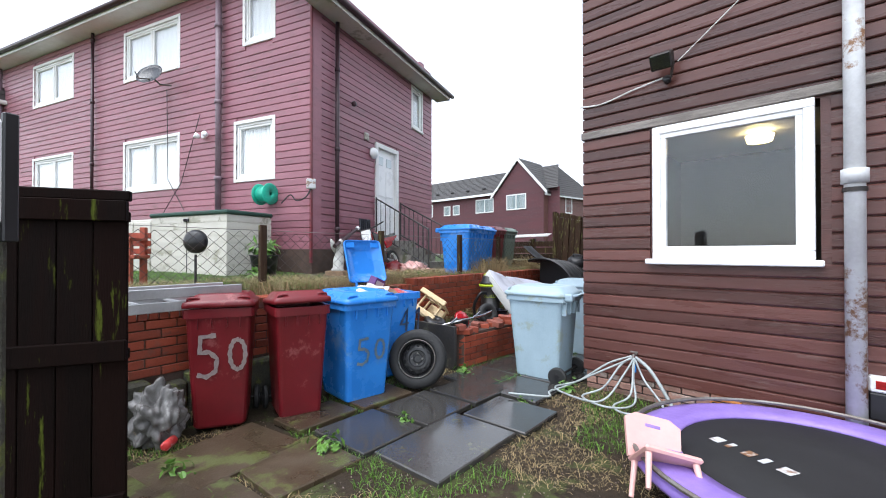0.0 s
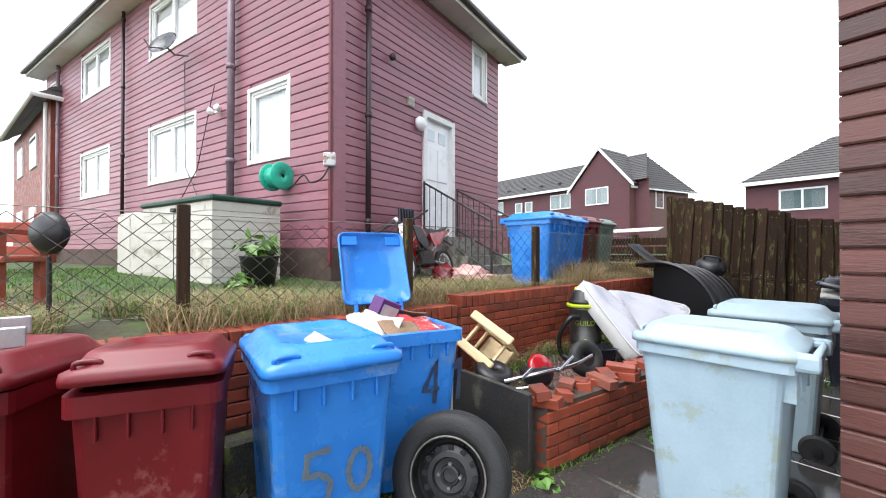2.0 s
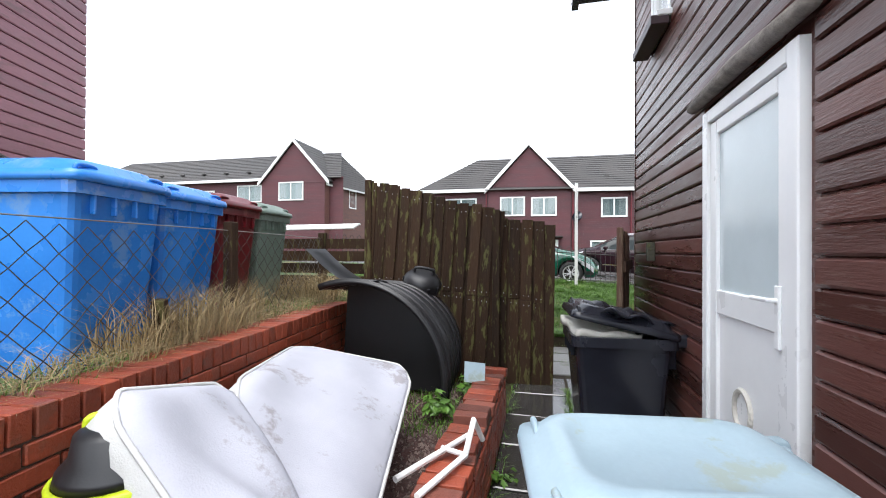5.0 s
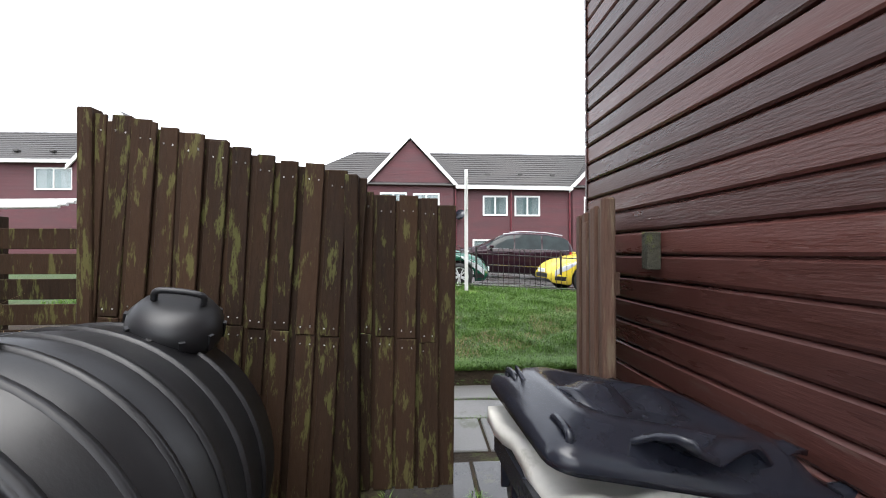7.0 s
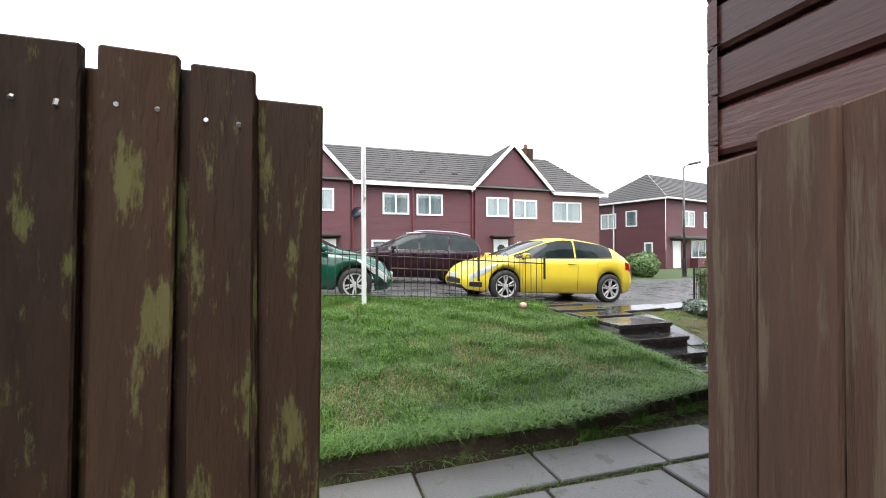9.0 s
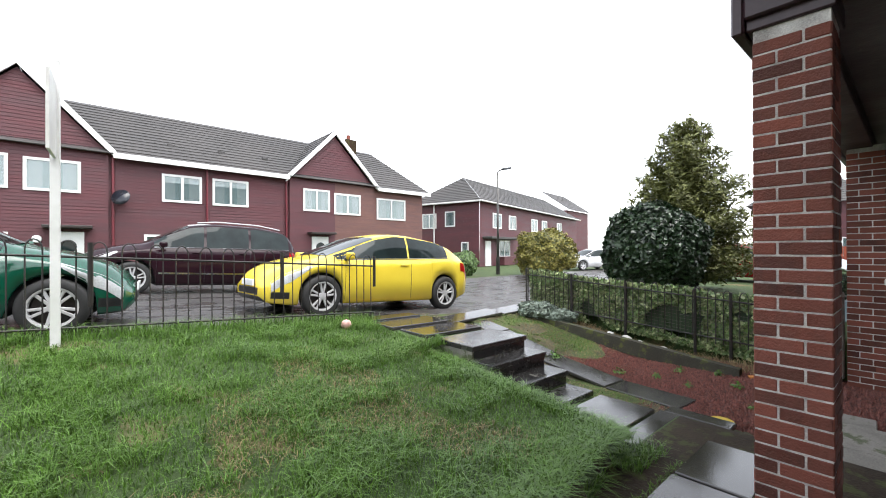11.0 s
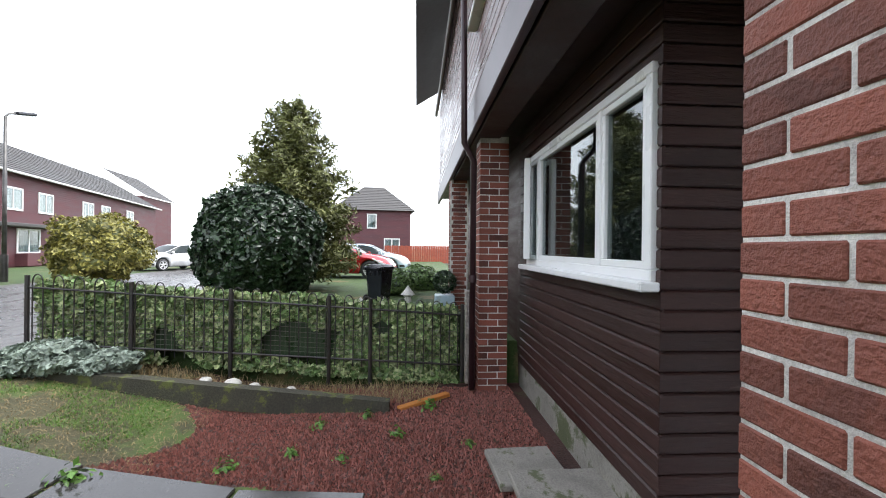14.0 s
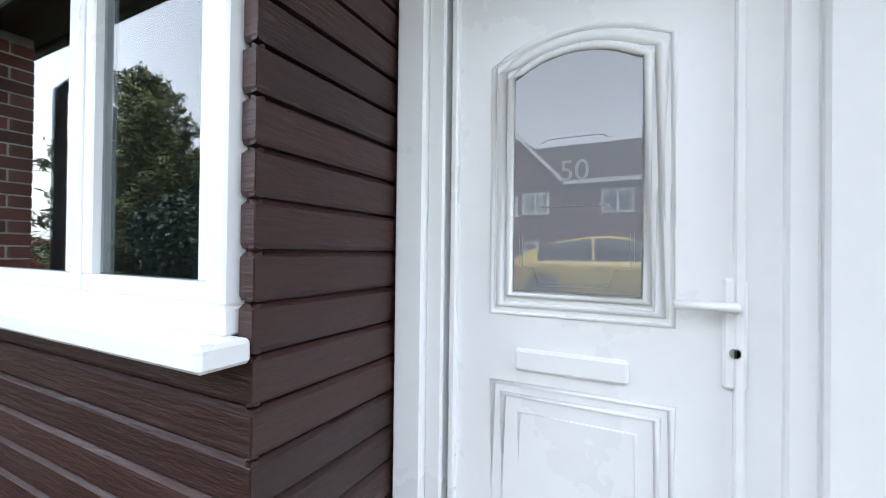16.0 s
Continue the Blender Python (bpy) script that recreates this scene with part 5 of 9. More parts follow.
part("panel", bx(-0.07, 0.07, -0.054, -0.05, 0.02, 0.17), "paper", pb, "white printed panel")
B4 = pose(-2.72, 7.37, -0.03, 0, 0, -86)
loose("quilt", "pale green quilted cloth stuffed under the bin lid", "cloth", B4 @ pose(-0.02, -0.12, 1.0, -3, 3, 6), (0.5, 0.45, 0.05), "plastic_cream", 0.018, 8)
loose("black_bag", "glossy black plastic sheet over the bin", "plastic sheet", B4 @ pose(0.02, 0.02, 1.10, -14, 6, 20), (0.56, 0.5, 0.015), "plastic_charcoal", 0.03, 9)
loose("white_sheet", "white paper litter by the blue bin", "paper", pose(-3.60, 1.93, 1.03, 10, 8, 30), (0.1, 0.07, 0.01), "paper", 0.012, 10)

# ---- spare wheel leaning on the bins ----
sw = thing("spare_wheel", "worn car tyre on a black steel rim leaning on the bin", "wheel", pose(-3.55, 2.60, 0.275, 0, 0, 38) @ pose(0, 0, 0, 76, 0, 0))
part("tyre", lt([(0.19, -0.08), (0.22, -0.095), (0.27, -0.09), (0.295, -0.07), (0.302, -0.03), (0.298, -0.026), (0.298, -0.02), (0.303, -0.015), (0.303, 0.015), (0.298, 0.02), (0.298, 0.026), (0.302, 0.03), (0.295, 0.07), (0.27, 0.09), (0.22, 0.095), (0.19, 0.08)], 48), "rubber", sw, smooth=True)
rim = part("rim", lt([(0.196, 0.078), (0.192, 0.090), (0.182, 0.088), (0.176, 0.060), (0.172, 0.025), (0.158, 0.012), (0.150, 0.016), (0.142, 0.038), (0.112, 0.052), (0.088, 0.054), (0.080, 0.036), (0.052, 0.032), (0.046, 0.044), (0.036, 0.046), (0.032, 0.030), (0.0, 0.028)], 44, cap=False), "rim_black", sw)
part("rim_edge", lt([(0.182, 0.088), (0.187, 0.096), (0.194, 0.092), (0.192, 0.086)], 44), "galvanised", rim, "worn bright rim edge", smooth=True)
for i in range(4):
    a = i * math.tau / 4
    part("wheel_bolt", cy((0.055 * math.cos(a), 0.055 * math.sin(a), 0.03), (0.055 * math.cos(a), 0.055 * math.sin(a), 0.055), 0.009, seg=6), "galvanised", rim)
for i in range(12):
    a = i * math.tau / 12
    part("vent_hole", cy((0.129 * math.cos(a), 0.129 * math.sin(a), 0.030), (0.129 * math.cos(a), 0.129 * math.sin(a), 0.0495), 0.016, seg=12), "net_black", rim)

# ---- back yard: slabs ----
def slab_mesh(w, d, h, material):
    bm = bx(-w / 2, w / 2, -d / 2, d / 2, -h, 0, bev=0.008)
    me = bpy.data.meshes.new("slab")
    bm.to_mesh(me)
    bm.free()
    me.materials.append(M[material])
    return me


SLABS = {}


def slab(parent, x, y, z, w, d, rz, material, rx=0.0, ry=0.0, h=0.05):
    key = (round(w, 2), round(d, 2), material)
    if key not in SLABS:
        SLABS[key] = slab_mesh(w, d, h, material)
    ob = new("slab", SLABS[key])
    ob.matrix_basis = pose(x, y, z, rx, ry, rz)
    ob.parent = parent
    return ob


rnd = random.Random(21)
paving = tagged(new("paving_back"), "wet uneven concrete slabs of the back path", "paving", kind="structure")
for i, (x, y, w, d, rz, mt) in enumerate((
        (-2.42, 1.85, 0.62, 0.92, 3, "slab_wet"), (-2.40, 2.62, 0.62, 0.60, 4, "slab_wet"), (-3.04, 2.22, 0.60, 0.62, 4, "slab_wet"), (-3.06, 2.86, 0.60, 0.60, 2, "slab_wet"),
        (-3.02, 1.58, 0.60, 0.62, 5, "slab_wet"), (-2.95, 0.95, 0.62, 0.62, 3, "slab_mud"), (-3.40, 0.62, 0.62, 0.9, 12, "slab_mud"), (-3.58, 1.45, 0.40, 0.60, 6, "slab_mud"),
        (-3.60, 2.10, 0.4, 0.62, 2, "slab_mud"), (-2.92, 0.30, 0.62, 0.62, 8, "slab_mud"), (-3.3, -0.1, 0.62, 0.62, 8, "slab_mud"))):
    slab(paving, x, y, 0.012 + rnd.uniform(-0.004, 0.006), w - 0.02, d - 0.02, rz, mt, rnd.uniform(-1, 1), rnd.uniform(-1, 1))
y = 3.3
while y < 8.9:
    for x in (-3.28, -2.68):
        slab(paving, x, y, 0.006 + rnd.uniform(-0.004, 0.004), 0.58, 0.60, rnd.uniform(-1, 1), "slab_wet", rnd.uniform(-0.6, 0.6), rnd.uniform(-0.6, 0.6))
    y += 0.62
# brick plinth and air brick under the rear wall
plinth = setting("wall_rear_plinth", bx(HX + 0.035, HX + 6, HR + 0.03, HR + 0.1, -0.1, 0.17), "mortar_light", "pale worn brick plinth under the rear cladding")
M["brick_pale"] = surface("worn_pale_brick", (0.30, 0.17, 0.13), (0.20, 0.11, 0.09), 0.8, scale=5, grain=60, bump=0.5, vary=0.5, stain=(0.40, 0.37, 0.33), stain_scale=6, stain_cover=0.35)
BR_STR["brick_pale"] = brick_mesh(0.215, 0.1, 0.065, "brick_pale")
BR_HALF["brick_pale"] = brick_mesh(0.1025, 0.1, 0.065, "brick_pale")
lay(plinth, (HX + 0.03, HR + 0.035, 0), 0, 3.2, -0.06, 3, "brick_pale", cap=False, rnd_seed=9)
ab = thing("air_brick", "orange terracotta air brick in the plinth", "vent", pose(-1.05, HR - 0.02, 0.09))
part("body", bx(-0.11, 0.11, 0, 0.06, -0.035, 0.035, bev=0.003), "timber_orange", ab)
for i in range(3):
    part("slot", bx(-0.095, 0.095, -0.003, 0.0, -0.024 + i * 0.02, -0.016 + i * 0.02), "plastic_black", ab)
# white soil pipe on the rear wall
sp = thing("soil_pipe", "white painted cast soil pipe with rust stains", "pipe", pose(-0.26, HR - 0.10, -0.04))
part("pipe", cy((0, 0, 0), (0, 0, 5.5), 0.058, seg=20), "pipe_white", sp, smooth=True)
for z in (0.1, 1.92, 3.74):
    part("collar", cy((0, 0, z), (0, 0, z + 0.10), 0.075, seg=20), "pipe_white", sp, smooth=True)
part("clamp", cy((0, 0, 1.86), (0, 0, 1.89), 0.068, seg=20), "steel_black", sp)
# rusted floodlight, cable, latch plate and switch on the rear wall
fl = thing("flood_light", "weathered black halogen floodlight on the cladding", "light", pose(-1.50, HR, 3.08))
part("housing", turned(pose(0, -0.13, 0.05, 28, 0, 0), bx(-0.09, 0.09, -0.06, 0.06, -0.06, 0.08, bev=0.012)), "steel_black", fl)
part("glass", turned(pose(0, -0.13, 0.05, 28, 0, 0), bx(-0.08, 0.08, -0.066, -0.058, -0.05, 0.07)), "glass_dark", fl)
part("bracket", tb([(0.02, 0.0, -0.08), (0.06, -0.08, -0.09), (0.09, -0.12, 0.03)], 0.012), "steel_black", fl)
part("sensor", turned(pose(0.02, -0.05, -0.1, 60), lt([(0.0, -0.03), (0.03, -0.02), (0.035, 0.03), (0, 0.035)], 14)), "plastic_black", fl, smooth=True)
bm = bmesh.new()
tube(bm, curve_pts([(-1.52, HR - 0.025, 3.02), (-1.8, HR - 0.02, 2.98), (-2.1, HR - 0.02, 2.92), (HX - 0.02, HR - 0.02, 2.94)]), 0.008, 6)
tube(bm, curve_pts([(-1.40, HR - 0.02, 3.14), (-1.2, HR - 0.02, 3.3), (-0.7, HR - 0.02, 3.7)]), 0.005, 6)
tagged(link("light_cable", bm, "pvc_old"), "thin pale cable pinned to the cladding", "cable")
sw_ = thing("outdoor_switch", "white outdoor switch with a red rocker", "switch", pose(-0.14, HR - 0.02, 0.47))
part("case", bx(-0.06, 0.06, -0.05, 0.02, -0.055, 0.055, bev=0.01), "pvc", sw_)
part("rocker", bx(-0.025, 0.025, -0.058, -0.05, -0.03, 0.03, bev=0.004), "lens_red", sw_)
part("box", bx(-0.06, 0.06, -0.05, 0.02, -0.25, -0.06, bev=0.01), "plastic_black", sw_)
# hose over a tap
tp = thing("garden_tap", "brass outdoor tap on the rear wall", "tap", pose(-1.78, HR, 0.40))
part("spout", tb([(0, 0.02, 0), (0, -0.08, 0.0), (0, -0.11, -0.03), (0, -0.11, -0.07)], 0.012), "galvanised", tp)
part("tap_handle", bx(-0.035, 0.035, -0.075, -0.055, 0.02, 0.035, bev=0.004), "galvanised", tp)
hs = thing("garden_hose", "tangled pale grey garden hose hanging over the tap", "hose", pose(-1.78, HR - 0.12, 0))
rnd = random.Random(5)
for k in range(3):
    ox = -0.42 + 0.24 * k
    pts = [(0, 0, 0.40 - 0.01 * k), (ox * 0.5, -0.06, 0.30), (ox * 1.1, -0.16 - 0.04 * k, 0.10), (ox * 1.3 - 0.1, -0.30 - 0.05 * k, 0.025), (ox * 0.8 + 0.1, -0.45 - 0.03 * k, 0.03), (ox + 0.3, -0.30, 0.05), (ox * 0.4 + 0.12, -0.1, 0.22), (0.03, -0.02, 0.39)]
    part("hose_loop", tb(curve_pts(pts, 8), 0.0095, 8), "hose", hs, smooth=True)
part("hose_end", tb(curve_pts([(0.0, -0.02, 0.38), (-0.55, -0.2, 0.05), (-0.62, -0.45, 0.03), (-0.55, -0.62, 0.04), (-0.85, -0.82, 0.05)], 8), 0.0095, 8), "hose", hs, smooth=True)
part("connector", tb([(0.03, -0.03, 0.33), (0.04, -0.04, 0.26)], 0.016), "plastic_blue", hs)
part("hanging_hose", tb(curve_pts([(0.04, -0.02, 0.40), (0.18, -0.04, 0.30), (0.35, -0.1, 0.08), (0.40, -0.14, 0.0)], 8), 0.016, 8), "hose", hs, smooth=True)
# trampoline with a child's chair
tr = thing("trampoline", "small round trampoline with a purple edge pad", "trampoline", pose(-0.42, 2.74, -0.03))
part("mat", lt([(0.0, 0.215), (0.3, 0.216), (0.74, 0.22), (0.74, 0.21), (0.0, 0.205)], 48), "net_black", tr, smooth=True)
part("edge_pad", lt([(0.70, 0.235), (0.78, 0.25), (0.90, 0.25), (0.965, 0.235), (0.985, 0.20), (0.975, 0.18), (0.70, 0.21)], 56), "plastic_purple", tr, smooth=True)
part("hoop", tb([(0.975 * math.cos(math.tau * k / 48), 0.975 * math.sin(math.tau * k / 48), 0.265) for k in range(48)], 0.014, 6, True), "galvanised", tr)
for i in range(6):
    a = math.tau * i / 6
    part("leg", cy((0.9 * math.cos(a), 0.9 * math.sin(a), 0.0), (0.9 * math.cos(a), 0.9 * math.sin(a), 0.2), 0.018), "galvanised", tr)
for i, w in enumerate((0.10, 0.05, 0.09, 0.06, 0.12)):
    part("print_bar", bx(-0.34 + i * 0.1, -0.34 + i * 0.1 + w * 0.6, -0.04, 0.04, 0.2165, 0.2185, m=pose(-0.22, -0.12, 0.004, 0, 0, -28)), "pipe_white", tr, "pale printed mark")
ch = thing("child_chair", "small pink plastic child's chair tipped on the trampoline", "chair", pose(-1.02, 2.05, 0.10, -40, 12, 35))
part("seat", bx(-0.15, 0.15, -0.14, 0.14, 0.16, 0.19, bev=0.012), "plastic_pink", ch)
bm = bmesh.new()
prism(bm, [(-0.15, 0.19), (0.15, 0.19), (0.165, 0.42), (0.10, 0.46), (-0.10, 0.46), (-0.165, 0.42)], 0.12, 0.145)
part("backrest", bm, "plastic_pink", ch)
part("grip_slot", bx(-0.05, 0.05, 0.117, 0.148, 0.38, 0.41, bev=0.008), "plastic_purple", ch, "dark slot")
for sx in (-1, 1):
    for sy in (-1, 1):
        part("leg", cy((sx * 0.14, sy * 0.12, -0.03), (sx * 0.12, sy * 0.1, 0.17), 0.013, 0.018), "plastic_pink", ch)

# ---- old garden gate at the start and mossy post ----
gd = math.degrees(math.atan2(0.38, 0.18))
gt = thing("yard_gate", "dark stained ledged timber gate green with algae", "gate", pose(-2.86, 0.03, 0.02, 0, 0, gd + 180))
L = 0.82
for i in range(6):
    part("board", bx(i * L / 6 + 0.002, (i + 1) * L / 6 - 0.002, -0.012, 0.012, 0.0, 1.62, bev=0.003), "door_stained", gt)
part("top_rail", bx(-0.01, L + 0.01, -0.02, 0.02, 1.62, 1.67, bev=0.006), "door_stained", gt)
for z in (0.12, 0.85, 1.52):
    part("ledge", bx(0.0, L, 0.012, 0.04, z, z + 0.10, bev=0.004), "door_stained", gt)
    part("ledge", bx(0.0, L, -0.035, -0.012, z, z + 0.05, bev=0.004), "door_stained", gt)
pt = thing("gate_post", "rotten mossy gate post with loose bark", "post", pose(-2.12, -0.45, -0.03, 0, 0, 20))
part("post", bx(-0.06, 0.06, -0.06, 0.06, 0, 1.50, bev=0.012), "mossy", pt)
part("splinter", bx(-0.01, 0.03, 0.06, 0.085, 0.25, 1.32, m=pose(0, 0.01, 0, 3, -2, 0), bev=0.008), "grey_timber", pt)
part("cap_board", bx(-0.07, 0.07, -0.07, 0.07, 1.50, 1.80, bev=0.01), "pvc_old", pt, "white painted board on top")
part("edge_strip", bx(0.06, 0.08, 0.04, 0.075, 1.45, 1.82, bev=0.004), "plastic_black", pt)

# ---- ladder on the wall ----
ld = thing("ladder", "folded aluminium extension ladder lying on the wall", "ladder", pose(wall_x(0.9) + 0.02, 0.95, 0.93, 0, 0, WANG + 180))
for k, (dy, dz) in enumerate(((0.0, 0.02), (0.0, 0.12), (-0.05, -0.07), (-0.08, -0.16), (-0.10, -0.25), (0.34, 0.02), (0.34, 0.12))):
    part("stile", bx(0, 3.0, dy - 0.014, dy + 0.014, dz, dz + 0.075, bev=0.004), "aluminium", ld)
for i in range(11):
    part("rung", cy((0.2 + i * 0.26, 0.0, 0.08), (0.2 + i * 0.26, 0.34, 0.08), 0.016, seg=10), "aluminium", ld)
    for dy, dz in ((-0.014, 0.02), (-0.064, -0.07), (-0.094, -0.16), (-0.114, -0.25)):
        part("rung_end", bx(0.18 + i * 0.26, 0.22 + i * 0.26, dy - 0.004, dy + 0.002, dz + 0.02, dz + 0.055), "steel_black", ld)
part("foot_pole", cy((0.08, -0.10, 0.06), (0.05, -0.12, -0.62), 0.018), "aluminium", ld)
# sack, can and tub by the bins
def crumple(name, label, cat, m, r, material, seed, squash=(1, 1, 1), sub=3, amp=0.35):
    bm = bmesh.new()
    bmesh.ops.create_icosphere(bm, subdivisions=sub, radius=r)
    for v in bm.verts:
        n = noise.noise(v.co * (2.2 / r) + Vector((seed, 0, 0))) + 0.5 * noise.noise(v.co * (5.0 / r) + Vector((0, seed, 0)))
        v.co *= 1 + amp * n
        v.co = Vector((v.co.x * squash[0], v.co.y * squash[1], max(v.co.z * squash[2], -r * 0.75 * squash[2])))
    return tagged(link(name, bm, material, at=m, smooth=True), label, cat)


crumple("plastic_sack", "crumpled clear polythene sack of rubbish", "sack", pose(-4.02, 0.40, 0.15), 0.18, "polythene", 3.0, (0.9, 0.9, 1.3), 5, 0.55)
cn = thing("drink_can", "crushed red and white drink can on the ground", "can", pose(-3.80, 0.42, 0.035, 90, 0, 50))
part("can", lt([(0.026, -0.06), (0.033, -0.052), (0.033, 0.05), (0.026, 0.06), (0.0, 0.055)], 18), "red_wrap", cn, smooth=True)
part("can_base", lt([(0.0, -0.055), (0.026, -0.062), (0.0, -0.064)], 18), "aluminium", cn)
tagged(link("foam_tray", bx(-0.09, 0.09, -0.06, 0.06, 0, 0.05, m=pose(-3.62, 0.02, 0.0, 4, 6, 30), bev=0.012), "pvc"), "white foam food tray on the soil", "tray")

# ---- things in the planter ----
# pine pallet-like chair lying down
u_ = Vector((0.35, 0.06, -0.17)).normalized()
v_ = Vector((-0.16, -0.155, -0.10))
v_ = (v_ - u_ * v_.dot(u_)).normalized()
w_ = u_.cross(v_).normalized()
pm = Matrix(((u_.x, v_.x, w_.x, -4.52), (u_.y, v_.y, w_.y, 3.60), (u_.z, v_.z, w_.z, 0.87), (0, 0, 0, 1)))
pc = thing("pine_frame", "pale pine slatted stool frame lying on its side", "stool", pm)
for v0 in (0.0, 0.25):
    part("rail", bx(-0.03, 0.41, v0 - 0.038, v0 + 0.038, -0.018, 0.018, bev=0.014, seg=2), "timber_new", pc)
    for u0 in (0.05, 0.20, 0.35):
        part("leg", bx(u0 - 0.018, u0 + 0.018, v0 - 0.012, v0 + 0.012, 0.018, 0.36, bev=0.003), "timber_new", pc)
    part("lower_rail", bx(0.03, 0.37, v0 - 0.009, v0 + 0.009, 0.15, 0.18, m=pose(0, 0.018, 0), bev=0.003), "timber_new", pc)
for u0 in (0.05, 0.35):
    for w0 in (0.06, 0.26):
        part("cross_slat", bx(u0 - 0.012, u0 + 0.012, 0.012, 0.238, w0, w0 + 0.03, bev=0.003), "timber_new", pc)
part("panel", bx(0.06, 0.34, 0.02, 0.23, 0.34, 0.36, bev=0.004), "timber_new", pc)
# wet vacuum
vc = thing("wet_vacuum", "black and steel drum vacuum with a lime band", "vacuum cleaner", pose(-4.45, 5.06, 0.30, 2, -2, 35) @ Matrix.Diagonal((0.92, 0.92, 0.95, 1)))
part("drum", lt([(0.15, 0.06), (0.165, 0.08), (0.165, 0.20), (0.170, 0.205), (0.170, 0.215), (0.165, 0.22), (0.17, 0.55), (0.175, 0.57), (0.0, 0.58)], 36), "drum_steel", vc, "dull dark steel drum", smooth=True)
part("base", lt([(0.0, 0.02), (0.17, 0.02), (0.185, 0.05), (0.175, 0.12), (0.165, 0.12)], 36), "plastic_black", vc, smooth=True)
part("lime_band", lt([(0.175, 0.57), (0.19, 0.58), (0.19, 0.605), (0.175, 0.615)], 36), "plastic_lime", vc, smooth=True)
part("motor_head", lt([(0.172, 0.615), (0.165, 0.64), (0.135, 0.67), (0.12, 0.735), (0.09, 0.755), (0.0, 0.76)], 32), "plastic_black", vc, smooth=True)
part("carry_handle", tb(curve_pts([(-0.09, 0, 0.74), (-0.07, 0, 0.775), (0.07, 0, 0.775), (0.09, 0, 0.74)]), 0.014), "plastic_lime", vc, smooth=True)
part("hose", tb(curve_pts([(-0.06, -0.16, 0.48), (-0.16, -0.24, 0.47), (-0.27, -0.22, 0.28), (-0.25, -0.18, 0.08), (-0.10, -0.24, 0.04), (0.08, -0.22, 0.06), (0.18, -0.14, 0.14)], 8), 0.026, 10), "plastic_black", vc, smooth=True)
part("drain_plug", turned(pose(0.0, -0.17, 0.22, 90, 0, 0), lt([(0.0, 0.03), (0.03, 0.028), (0.03, -0.01)], 16)), "plastic_lime", vc)
fc = bpy.data.curves.new("lettering", "FONT")
fc.body, fc.size, fc.align_x, fc.extrude = "GUILD", 0.075, "CENTER", 0.001
fo = new("lettering_source", fc)
dg = bpy.context.evaluated_depsgraph_get()
fme = bpy.data.meshes.new_from_object(fo.evaluated_get(dg))
bpy.data.objects.remove(fo)
lm = new("lettering", fme)
fme.materials.clear()
fme.materials.append(M["plastic_lime"])
for v in fme.vertices:
    a = v.co.x / 0.171
    v.co = Vector((0.1725 * math.sin(a), -0.1725 * math.cos(a), 0.39 + v.co.y))
lm.parent = vc
lm["label"] = "lime lettering"
for i in range(4):
    a = math.tau * i / 4 + 0.6
    part("castor", cy((0.16 * math.cos(a), 0.16 * math.sin(a), 0.0), (0.16 * math.cos(a), 0.16 * math.sin(a), 0.035), 0.022), "plastic_black", vc)
